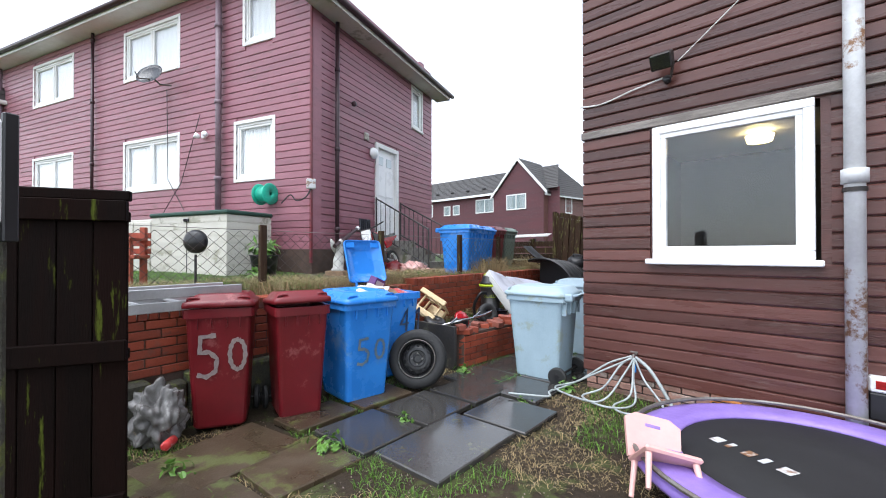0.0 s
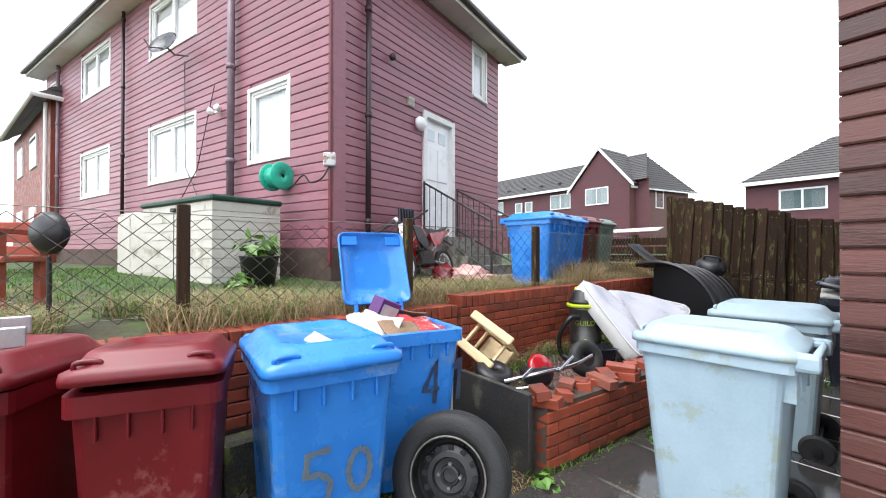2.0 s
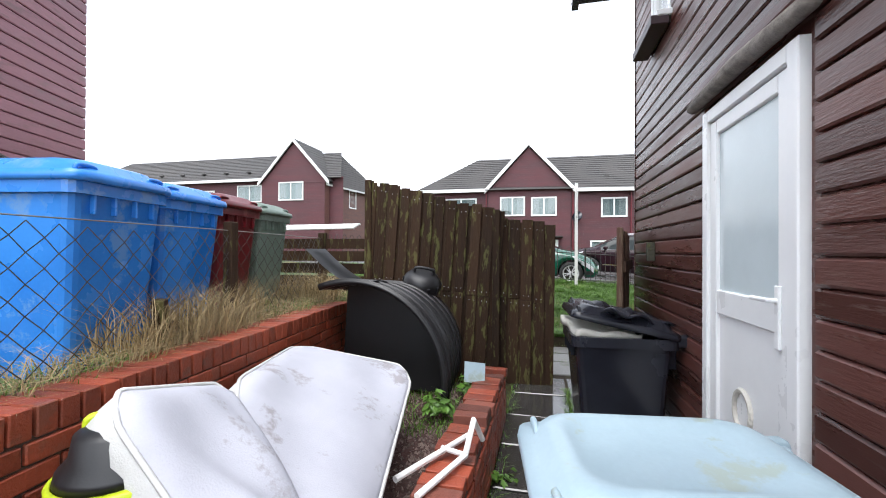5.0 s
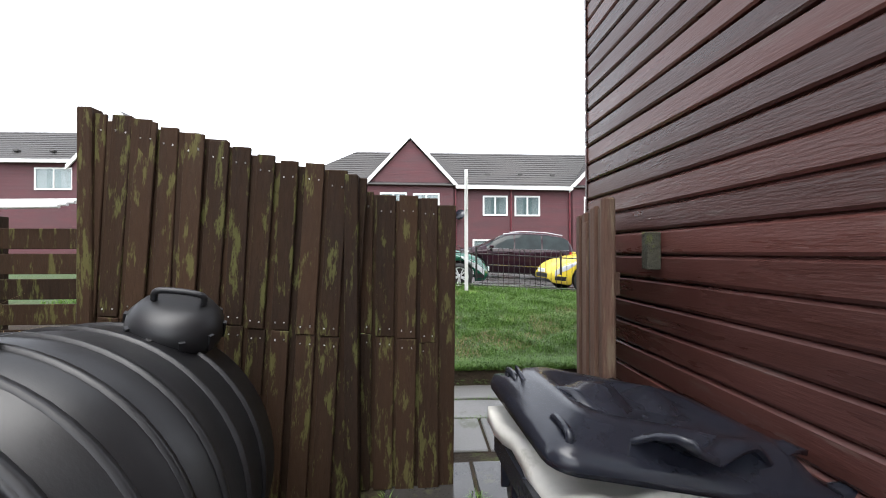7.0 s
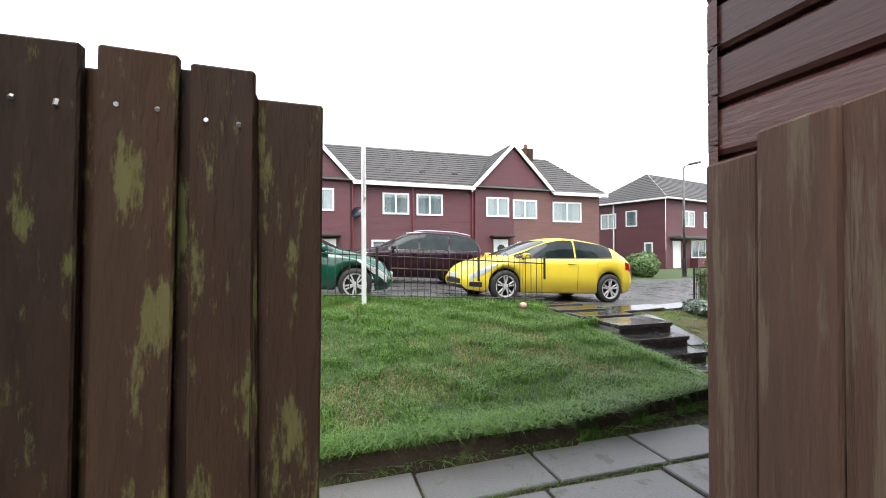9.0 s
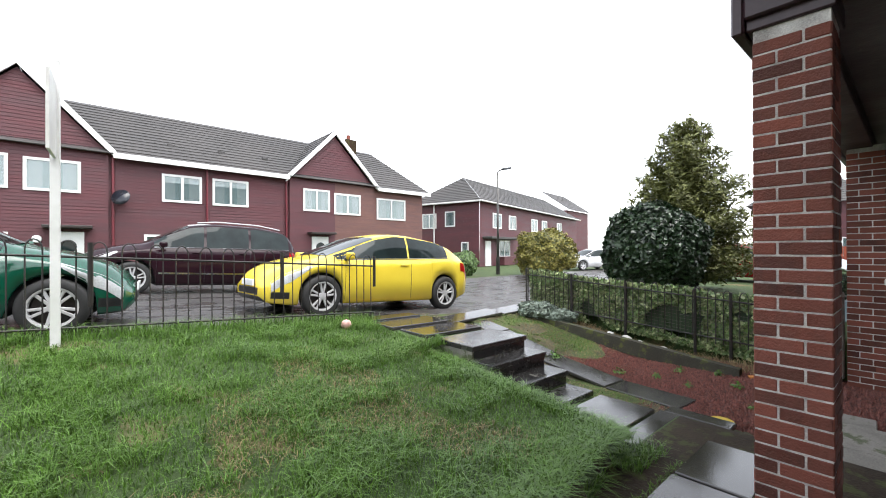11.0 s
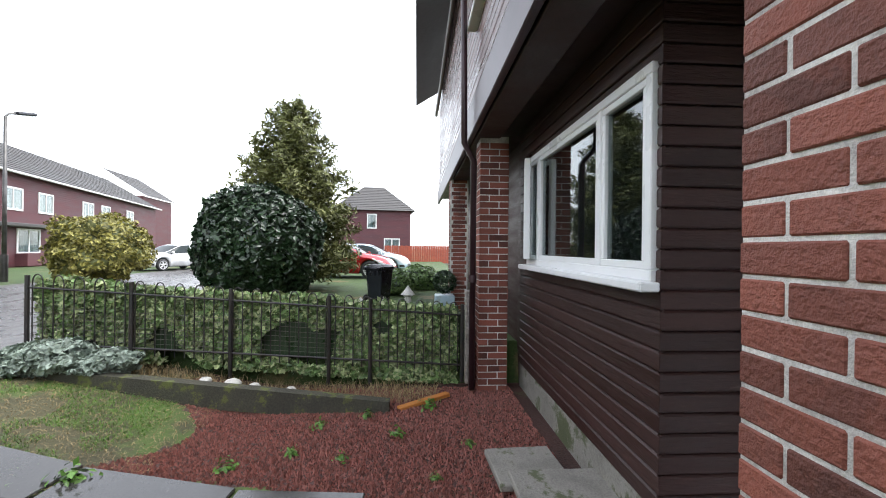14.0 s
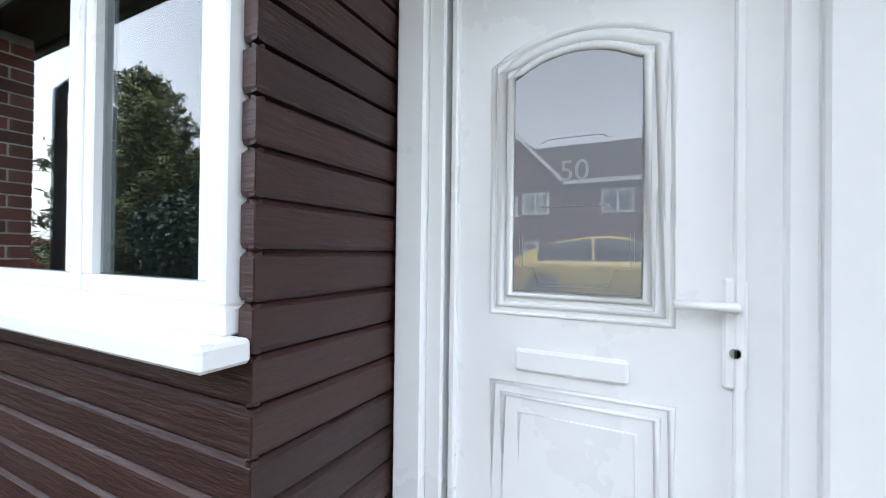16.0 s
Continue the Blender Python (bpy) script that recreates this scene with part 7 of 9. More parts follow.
part("stake", cy((0, 0, 0), (0, 0, 0.42), 0.012), "steel_black", st2)
part("head", turned(pose(0, 0, 0.55, 90, 0, 50), lt([(0.0, -0.05), (0.09, -0.035), (0.12, 0.0), (0.09, 0.035), (0.0, 0.05)], 20)), "plastic_black", st2, smooth=True)
bn = thing("garden_bench", "red stained rustic timber bench in the grass", "bench", pose(-6.32, 0.32, 0.95, 0, 0, 56) @ Matrix.Diagonal((0.72, 0.9, 0.92, 1)))
part("seat", bx(-0.6, 0.6, -0.2, 0.2, 0.40, 0.45, bev=0.01), "timber_red", bn)
for i in range(3):
    part("back_slat", bx(-0.6, 0.6, 0.2, 0.23, 0.46 + i * 0.10, 0.53 + i * 0.10, bev=0.006), "timber_red", bn)
for sx in (-0.5, 0.5):
    part("leg", bx(sx - 0.04, sx + 0.04, 0.16, 0.24, 0, 0.80, bev=0.006), "timber_red", bn)
    part("leg", bx(sx - 0.04, sx + 0.04, -0.2, -0.12, 0, 0.62, bev=0.006), "timber_red", bn)
    part("armrest", bx(sx - 0.05, sx + 0.05, -0.22, 0.2, 0.62, 0.66, bev=0.006), "timber_red", bn)
sd = thing("garden_shed", "orange stained timber garden shed", "shed", pose(-11.36, -3.22, 0.98, 0, 0, 20))
for i in range(16):
    for wide, at_ in ((2.2, pose(0, 0, i * 0.12)), (1.8, pose(2.2, 0, i * 0.12, 0, 0, 90))):
        bm = bmesh.new()
        clap(bm, wide, 0.12, 1)
        part("board", turned(at_, bm), "timber_orange", sd)
part("core", bx(0.02, 2.18, 0.02, 1.8, 0, 1.95), "timber_orange", sd)
bm = bmesh.new()
prism(bm, [(-0.1, 1.92), (1.1, 2.35), (2.3, 1.92), (2.3, 1.97), (1.1, 2.41), (-0.1, 1.97)], -0.12, 1.9)
part("roof", bm, "timber_orange", sd)
# brick house behind with dark roof and chimney
fh = thing("brick_house", "orange brick house with a dark tiled roof beyond the terrace", "house", pose(-22.5, -1.8, 0.9, 0, 0, 15))
part("wall", bx(-4, 4, 0, 8, 0, 5.0), "brick_orange", fh)
tiled_plane(fh, (-4.4, -0.4, 4.95), (4.4, -0.4, 4.95), (3.6, 4, 8.4), (-3.2, 4, 8.4), 14)
tiled_plane(fh, (4.4, -0.4, 4.95), (4.4, 8.4, 4.95), (3.6, 4, 8.4), (3.6, 4, 8.4), 14)
tiled_plane(fh, (4.4, 8.4, 4.95), (-4.4, 8.4, 4.95), (-3.2, 4, 8.4), (3.6, 4, 8.4), 14)
part("gutter", tb([(-4.45, -0.45, 4.95), (4.45, -0.45, 4.95), (4.45, 8.4, 4.95)], 0.07), "white_paint", fh)
chm = part("chimney", bx(2.0, 3.1, 3.5, 4.5, 7.4, 9.7, bev=0.02), "brick_orange", fh)
for i in range(3):
    part("chimney_pot", cy((2.2 + i * 0.35, 4, 9.7), (2.2 + i * 0.35, 4, 10.1), 0.12), "brick_orange", chm)
for x in (-2.5, 0.5):
    for z in (0.9, 3.3):
        w_ = part("window", bx(x, x + 1.3, -0.05, 0.05, z, z + 1.1, bev=0.01), "white_paint", fh)
        part("pane", bx(x + 0.1, x + 1.2, -0.056, -0.04, z + 0.1, z + 1.0), "car_glass", w_)
part("downpipe", cy((3.9, -0.1, 0), (3.9, -0.1, 4.9), 0.05), "white_paint", fh)
# timber panels by the far bins
fp = thing("low_fence", "low brown slatted fence with white poles lying on top", "fence", pose(-6.2, 8.95, 0.9))
for i in range(5):
    part("slat", bx(-0.9, 1.1, -0.01, 0.01, i * 0.16, i * 0.16 + 0.13, bev=0.003), "fence_timber", fp)
for x in (-0.9, 0.1, 1.0):
    part("post", bx(x, x + 0.08, 0.01, 0.09, 0, 0.85, bev=0.004), "fence_timber", fp)
wp = thing("white_pole_bundle", "bundle of white poles lying across the fence", "poles", pose(-6.45, 8.95, 1.78))
for i in range(4):
    part("pole", cy((-0.9, -0.06 + i * 0.04, 0.0 + 0.02 * i), (0.9, -0.1 + i * 0.06, 0.02 + 0.02 * i), 0.012), "white_paint", wp)
# meter boxes on the side wall
mt = thing("alarm_box", "white and black box high on the side wall", "alarm box", pose(HX - 0.02, 6.35, 3.15, 0, 0, -90))
part("case", bx(-0.12, 0.12, -0.09, 0.02, -0.2, 0.2, bev=0.02), "pvc_old", mt)
part("black_side", bx(0.12, 0.16, -0.1, 0.02, -0.18, 0.2, bev=0.01), "plastic_black", mt)

# ---- front: piers, porch, door ----
def pier(name, label, x0, y0, w, z0, z1, mt, mortar, seed):
    """A brick pier built course by course from single bricks."""
    core = bx(x0 + 0.003, x0 + w - 0.003, y0 + 0.003, y0 + w - 0.003, z0, z1)
    e = setting(name, core, mortar, label)
    rnd = random.Random(seed)
    n = int((z1 - z0) / 0.075)
    for c in range(n):
        z = z0 + 0.075 * (c + 0.5)
        for side in range(4):
            b = pose(x0 + w / 2, y0 + w / 2, z, 0, 0, 90 * side)
            run = [(-w / 2 + 0.0515, BR_HALF), (-w / 2 + 0.2205, BR_STR)] if c % 2 else [(-w / 2 + 0.1085, BR_STR), (-w / 2 + 0.2785, BR_HALF)]
            for x, kind in run:
                ob = new("brick", kind[mt])
                ob.matrix_basis = b @ pose(x, -w / 2 + 0.05 - rnd.random() * 0.004, 0, rnd.uniform(-0.5, 0.5), rnd.uniform(-0.5, 0.5), rnd.uniform(-0.5, 0.5))
                ob.parent = e
    return e


pier("wall_pier_near", "weathered red brick porch pier with pale mortar", 0.63, 10.04, 0.332, -0.08, 2.76, "brick_old", "mortar_light", 41)
pier("wall_pier_far", "red brick porch pier at the plot boundary", 4.82, 10.00, 0.332, -0.16, 2.76, "brick_old", "mortar_light", 42)
far_pier = setting("wall_pier_next", bx(7.75, 8.08, 10.1, 10.43, 0.2, 2.76), "mortar_light", "dark brick pier with white mortar at the next house")
for c in range(34):
    for side in range(4):
        for x in ((-0.11, 0.06) if c % 2 else (-0.06, 0.11)):
            ob = new("brick", (BR_STR if (x < 0) == bool(c % 2 == 0) else BR_HALF)["brick_old"])
            ob.matrix_basis = pose(7.915, 10.265, 0.24 + 0.075 * c, 0, 0, 90 * side) @ pose(x * 0.55, -0.12, 0)
            ob.parent = far_pier
setting("trim_pier_cap", bx(0.61, 0.99, 10.02, 10.40, 2.76, 2.86, bev=0.008), "pipe_dark", "dark timber beam end on the brick pier")
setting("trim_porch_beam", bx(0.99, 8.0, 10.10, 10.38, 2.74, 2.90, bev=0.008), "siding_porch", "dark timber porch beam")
# porch floor and doorstep
porch = tagged(new("paving_porch"), "mossy concrete slabs of the porch step", "paving", kind="structure")
for i, x in enumerate((1.3, 1.95, 2.6)):
    slab(porch, x, 9.95, -0.03, 0.64, 0.92, 0, "concrete", 0, 0)
core = bx(0.98, 2.92, 9.50, 10.40, -0.25, -0.075)
link("riser", core, "brick_old", porch)
setting("trim_doorstep", bx(1.0, 2.12, 9.26, 9.62, -0.05, 0.10, bev=0.012), "pipe_white", "pale painted stone doorstep")
slab(porch, 3.05, 10.25, -0.06, 0.5, 0.5, 3, "concrete", 0, 0)


def arch_outline(w, h, rise, n=10):
    pts = [(0, 0), (w, 0), (w, h - rise)]
    r = (w * w / 4 + rise * rise) / (2 * rise)
    a0 = math.asin(w / 2 / r)
    for k in range(1, n):
        a = a0 - 2 * a0 * k / n
        pts.append((w / 2 + r * math.sin(a), h - r + r * math.cos(a)))
    return pts + [(0, h - rise)]


def front_door():
    e = tagged(new("door_3"), "white plastic front door with an arched etched pane numbered 50, closed", "door", kind="structure")
    e.matrix_basis = pose(2.15, DOORY, 0.10, 0, 0, 180)
    W, H = 1.09, 2.40
    bm = bmesh.new()
    for a, b in ((0, 0.10), (W - 0.10, W)):
        box(bm, a, b, -0.05, 0.06, 0, H, bev=0.008)
    box(bm, 0.10, W - 0.10, -0.05, 0.06, H - 0.10, H, bev=0.008)
    for a, b in ((0.10, 0.155), (W - 0.155, W - 0.10)):
        box(bm, a, b, -0.03, 0.06, 0, H - 0.10, bev=0.006)
    box(bm, 0.155, W - 0.155, -0.03, 0.06, H - 0.155, H - 0.10, bev=0.006)
    for a in (0.172, W - 0.24):
        box(bm, a, a + 0.02, -0.022, 0.05, 0, H - 0.16, bev=0.004)
    part("door_frame", bm, "pvc", e)
    a, b = 0.225, W - 0.235
    leaf = part("door_leaf", bx(a - 0.05, W - 0.12, 0.0, 0.05, 0.02, H - 0.16, bev=0.006), "pvc", e)
    # glazed opening: moulding, pane, etched lines
    gx0, gw, gz, gh = 0.36, 0.31, 1.285, 0.61
    def ring(grow, r, y, mat_, nm, par, rise=0.05):
        o = [(gx0 - grow + px * (gw + 2 * grow) / gw, y, gz - grow + pz * (gh + 2 * grow) / gh) for px, pz in arch_outline(gw, gh, rise)]
        return part(nm, tb(o, r, 8, True), mat_, par, smooth=True)
    ring(0.065, 0.009, 0.002, "pvc", "outer_moulding", leaf)
    ring(0.040, 0.016, 0.004, "pvc", "glazing_bead", leaf)
    ring(0.012, 0.012, -0.008, "pvc", "glazing_bead", leaf)
    bm = bmesh.new()
    prism(bm, [(gx0 + p, gz + q) for p, q in arch_outline(gw, gh, 0.05)], -0.012, 0.006)
    part("pane", bm, "etched", leaf, "smoky etched glass")
    bm = bmesh.new()
    x0, x1, z0, z1 = gx0 + 0.015, gx0 + gw - 0.015, gz + 0.015, gz + 0.15
    for off in (0.0, 0.008):
        tube(bm, [(x0 + off, -0.0125, z1), (x0 + off, -0.0125, z0 + 0.05), (x0 + 0.04, -0.0125, z0 + 0.045), (x0 + 0.055, -0.0125, z0 + off), (x1 - 0.055, -0.0125, z0 + off), (x1 - 0.04, -0.0125, z0 + 0.045), (x1 - off, -0.0125, z0 + 0.05), (x1 - off, -0.0125, z1)], 0.0012, 4)
    tube(bm, [(gx0 + 0.07, -0.0125, gz + 0.385), (gx0 + 0.09, -0.0125, gz + 0.395), (gx0 + 0.22, -0.0125, gz + 0.395), (gx0 + 0.24, -0.0125, gz + 0.385)], 0.0012, 4)
    tube(bm, [(gx0 + 0.07, -0.0125, gz + 0.22), (gx0 + 0.24, -0.0125, gz + 0.22)], 0.0012, 4)
    part("etched_border", bm, "etch_line", leaf)
    c = bpy.data.curves.new("number", "FONT")
    c.body, c.size, c.align_x, c.extrude = "50", 0.075, "CENTER", 0.0006
    src = new("number_source", c)
    me = bpy.data.meshes.new_from_object(src.evaluated_get(bpy.context.evaluated_depsgraph_get()))
    bpy.data.objects.remove(src)
    me.materials.clear()
    me.materials.append(M["etch_line"])
    nm = new("door_number", me)
    nm.matrix_basis = pose(gx0 + gw / 2, -0.0128, gz + 0.285, 90, 0, 0)
    nm.parent = leaf
    # letterbox, lower panel
    part("letterbox", bx(gx0 + 0.005, gx0 + 0.285, -0.016, 0.004, gz - 0.215, gz - 0.155, bev=0.008), "pvc", leaf)
    for g, r in ((0.0, 0.012), (-0.03, 0.012), (-0.075, 0.007)):
        x0, x1, z0, z1 = 0.30 - g, 0.735 + g, 0.42 - g, 1.03 + g
        part("panel_moulding", tb([(x0, 0.004, z0), (x1, 0.004, z0), (x1, 0.004, z1), (x0, 0.004, z1)], r, 8, True), "pvc", leaf, smooth=True)
    plate = part("handle_plate", bx(b - 0.025, b + 0.02, -0.016, 0.0, gz - 0.19, gz + 0.05, bev=0.006), "pvc", leaf)
    part("lever", tb([(b - 0.003, -0.012, gz - 0.01), (b - 0.003, -0.05, gz - 0.01), (b - 0.12, -0.055, gz - 0.008)], 0.010, 10), "pvc", plate, smooth=True)
    part("lock_cylinder", cy((b - 0.003, -0.022, gz - 0.11), (b - 0.003, -0.010, gz - 0.11), 0.011, seg=14), "aluminium", plate)
    part("keyhole", bx(b - 0.005, b - 0.001, -0.0235, -0.021, gz - 0.118, gz - 0.102), "plastic_black", plate)
    part("threshold", bx(0.10, W - 0.10, -0.06, 0.06, -0.02, 0.02, bev=0.005), "pvc", e)
    return e


front_door()
# open casement at the far end of the wide window
cs = thing("open_casement", "narrow white casement standing ajar", "window", pose(4.56, BAYY + 0.05, 1.375, 0, 0, 180 - 14))
bm = bmesh.new()
box(bm, 0, 0.045, -0.03, 0.03, 0, 1.02, bev=0.005)
box(bm, 0.28, 0.325, -0.03, 0.03, 0, 1.02, bev=0.005)
box(bm, 0.045, 0.28, -0.03, 0.03, 0, 0.045, bev=0.005)
box(bm, 0.045, 0.28, -0.03, 0.03, 0.975, 1.02, bev=0.005)
part("casement_frame", bm, "pvc", cs)
part("pane", bx(0.045, 0.28, -0.004, 0.004, 0.045, 0.975), "glass_dark", cs)
rp = thing("rain_pipe", "dark rainwater pipe down the porch pier", "pipe", pose(4.72, 10.42, -0.1))
part("pipe", tb([(0, 0, 0), (0, 0, 2.55), (-0.1, 0.12, 2.72), (-0.1, 0.15, 5.2)], 0.035, 10), "pipe_dark", rp, smooth=True)
part("collar", cy((0, 0, 1.2), (0, 0, 1.28), 0.045), "pipe_dark", rp)

# ---- front paving and steps ----
front = tagged(new("paving_front"), "damp grey slab path along the house front", "paving", kind="structure")
rnd = random.Random(51)
for r, (y, d) in enumerate(((9.62, 0.62), (10.16, 0.46), (10.64, 0.46))):
    x = -4.3 + 0.35 * (r % 2)
    while x < 2.2:
        w = rnd.choice((0.74, 0.90, 0.74))
        if not (r == 0 and x > -2.5):
            if not (x + w > 0.6 and y < 10.5) and x + w < 1.75:
                slab(front, x + w / 2, y, 0.018 + rnd.uniform(-0.005, 0.005), w - 0.025, d - 0.025, rnd.uniform(-0.8, 0.8), "slab_damp" if x < -0.6 else "slab_wet", rnd.uniform(-0.7, 0.7), rnd.uniform(-0.7, 0.7))
        x += w
for x, y, w, d in ((0.30, 11.03, 0.92, 0.34), (-0.62, 10.95, 0.90, 0.20), (1.52, 11.15, 0.92, 0.52), (1.50, 11.72, 0.92, 0.56), (2.07, 11.1, 0.18, 0.55)):
    slab(front, x, y, -0.02, w, d, rnd.uniform(-1, 1), "slab_wet", rnd.uniform(-0.6, 0.6), rnd.uniform(-0.6, 0.6))
steps = thing("garden_steps", "four wet dark concrete garden steps", "steps", pose(1.48, 12.08, 0, 0, 0, 0))
for i, (y, z) in enumerate(((0.0, 0.0), (0.305, 0.155), (0.60, 0.315), (0.895, 0.465))):
    d = 0.36 if i < 3 else 0.62
    part("tread", bx(-0.49, 0.47, y, y + d, z - 0.06, z, bev=0.006), "step_black", steps)
    part("riser", bx(-0.46, 0.45, y + 0.02, y + d, z - 0.25, z - 0.06, bev=0.003), "step_black", steps)
    part("cheek", bx(-0.488, -0.46, y + 0.01, y + d, z - 0.17, z - 0.058, bev=0.003), "concrete", steps)
for x, y, w, d, rz in ((1.42, 14.0, 0.95, 0.58, -3), (1.36, 14.62, 0.95, 0.60, -4), (1.30, 15.1, 0.95, 0.34, -4)):
    slab(front, x, y, 0.472 + (y - 13.6) * 0.03, w, d, rz, "slab_wet", -1.2, 0)
for x, y, z, d, tilt in ((2.69, 11.80, -0.125, 0.84, 0), (2.79, 12.75, -0.065, 1.03, 6.5), (2.90, 13.77, 0.095, 1.0, 11.3), (3.0, 14.75, 0.265, 0.96, 7.5)):
    slab(front, x, y, z, 0.42, d, -5, "slab_wet", tilt, 0)
for x, y in ((2.5, 15.0), (3.3, 15.1), (4.2, 15.1)):
    slab(front, x, y, ground_z(x, y) + 0.05, 0.8, 0.42, -4, "slab_wet", 4, -3)
setting("trim_bed_edging", raw([(4.22, 11.3, -0.25), (4.38, 11.3, -0.25), (4.38, 15.0, 0.1), (4.22, 15.0, 0.1), (4.24, 11.3, -0.05), (4.36, 11.3, -0.05), (4.36, 15.0, 0.34), (4.24, 15.0, 0.34)], [(0, 1, 5, 4), (1, 2, 6, 5), (2, 3, 7, 6), (3, 0, 4, 7), (4, 5, 6, 7)]), "mossy", "dark mossy concrete edging of the gravel bed")
tagged(link("yellow_disc", lt([(0.0, 0.0), (0.03, 0.012), (0.035, 0.006), (0.085, 0.008), (0.10, 0.014), (0.09, 0.018), (0.0, 0.02)], 28), "plastic_yellow", at=pose(2.38, 10.99, -0.12, 4, 3, 0)), "bright yellow plastic flying disc on the gravel", "disc")
tagged(link("orange_ball", lt([(0.0, -0.07), (0.05, -0.05), (0.07, 0.0), (0.05, 0.05), (0.0, 0.07)], 16), "plastic_pink", smooth=True, at=pose(0.36, 14.67, 0.56)), "small faded orange ball in the grass", "ball")
tagged(link("timber_offcut", bx(-0.3, 0.3, -0.04, 0.04, 0, 0.04, m=pose(4.45, 10.95, -0.14, 0, 4, 120), bev=0.005), "timber_orange"), "short brown timber offcut on the gravel", "timber")
for i, (x, y, s) in enumerate(((4.45, 12.9, 0.09), (4.5, 12.7, 0.06), (4.42, 13.15, 0.06), (4.4, 12.3, 0.05))):
    crumple("stone", "pale round stone on the bed edging", "stone", pose(x, y, ground_z(4.6, y) + 0.18), s, "stone_white", i * 3.3, (1.2, 1, 0.7), 2, 0.3)

# ---- iron railings at the road ----
def bow_railing(name, label, p0, p1, z0, z1, h, gap, posts, base=0.0):
    e = thing(name, label, "railing", pose(p0[0], p0[1], z0))
    dx, dy, dz = p1[0] - p0[0], p1[1] - p0[1], z1 - z0
    L = math.hypot(dx, dy)
    n = int(L / gap)
    for hh, nm in ((h * 0.86, "top_rail"), (0.10, "bottom_rail")):
        part(nm, tb([(0, 0, hh), (dx, dy, dz + hh)], 0.012, 6), "iron_black", e)
    for i in range(0, n - 1, 2):
        a, b = (i + 0.5) / n, (i + 1.5) / n
        pa, pb = Vector((dx * a, dy * a, dz * a)), Vector((dx * b, dy * b, dz * b))
        mid = (pa + pb) / 2
        r = (pb - pa) / 2
        arc = [mid - r * math.cos(math.pi * k / 6) + Vector((0, 0, h * 0.93 + 0.09 * math.sin(math.pi * k / 6))) for k in range(7)]
        part("bow_bar", tb([pa + Vector((0, 0, 0.02))] + arc + [pb + Vector((0, 0, 0.02))], 0.007, 5), "iron_black", e)
    for t in posts:
        part("post", cy((dx * t, dy * t, -0.1), (dx * t, dy * t, dz * t + h * 1.02), 0.022, seg=8), "iron_black", e)
    return e


bow_railing("road_railing", "black bow-top iron railing along the lawn", (-9.6, 15.02), (1.0, 15.02), road_z(-9.6) - 0.03, road_z(1.0) - 0.02, 0.90, 0.115, [0.0, 0.2, 0.37, 0.54, 0.70, 0.873, 1.0])
bow_railing("garden_railing", "black bow-top iron railing in front of the ivy hedge", (5.0, 10.5), (4.78, 15.15), 0.0, 0.33, 0.80, 0.10, [0.0, 0.115 * 2, 0.33, 0.56, 0.78, 1.0])
gp = thing("timber_post", "grey weathered timber post at the end of the railing", "post", pose(4.98, 10.42, -0.1))
part("post", bx(-0.06, 0.06, -0.05, 0.05, 0, 1.08, bev=0.01), "grey_timber", gp)
sp = thing("sign_post", "tall white sale-sign post with a board seen edge-on", "sign post", pose(-2.42, 14.78, 0.6, 0, 0, 0))
part("post", bx(-0.035, 0.035, -0.035, 0.035, 0, 2.62, bev=0.005), "white_paint", sp)
part("board", bx(-0.012, 0.012, -0.5, -0.04, 1.75, 2.4, m=pose(0, 0, 0, 0, 0, -3), bev=0.003), "pvc_old", sp)

# ---- cars ----
HATCH_TOP = ((-2.1, 0.65), (-2.05, 0.95), (-1.86, 1.15), (-1.55, 1.34), (-0.9, 1.42), (-0.1, 1.42), (0.3, 1.34), (0.8, 1.08), (1.05, 0.97), (1.5, 0.90), (1.85, 0.78), (2.0, 0.66), (2.1, 0.48))
HATCH_BELT = ((-2.1, 0.60), (-1.9, 0.95), (-0.5, 0.93), (0.9, 0.88), (1.4, 0.82), (1.85, 0.66), (2.1, 0.44))
COUPE_TOP = ((-2.12, 0.70), (-2.08, 0.97), (-1.95, 1.13), (-1.6, 1.29), (-1.1, 1.41), (-0.5, 1.47), (-0.1, 1.47), (0.3, 1.38), (0.8, 1.17), (1.22, 0.99), (1.5, 0.93), (1.85, 0.83), (2.1, 0.70), (2.23, 0.50))
COUPE_BELT = ((-2.12, 0.66), (-1.95, 0.99), (-1.5, 1.04), (-0.5, 0.99), (0.8, 0.93), (1.2, 0.90), (1.6, 0.83), (2.0, 0.68), (2.23, 0.46))
ESTATE_TOP = ((-2.3, 0.75), (-2.27, 1.05), (-2.12, 1.35), (-1.85, 1.62), (-1.2, 1.71), (-0.2, 1.71), (0.35, 1.63), (0.85, 1.36), (1.2, 1.16), (1.6, 1.09), (2.05, 0.98), (2.25, 0.84), (2.35, 0.60))
ESTATE_BELT = ((-2.3, 0.72), (-2.1, 1.12), (-1.0, 1.10), (0.6, 1.06), (1.2, 1.02), (1.8, 0.94), (2.2, 0.75), (2.35, 0.55))


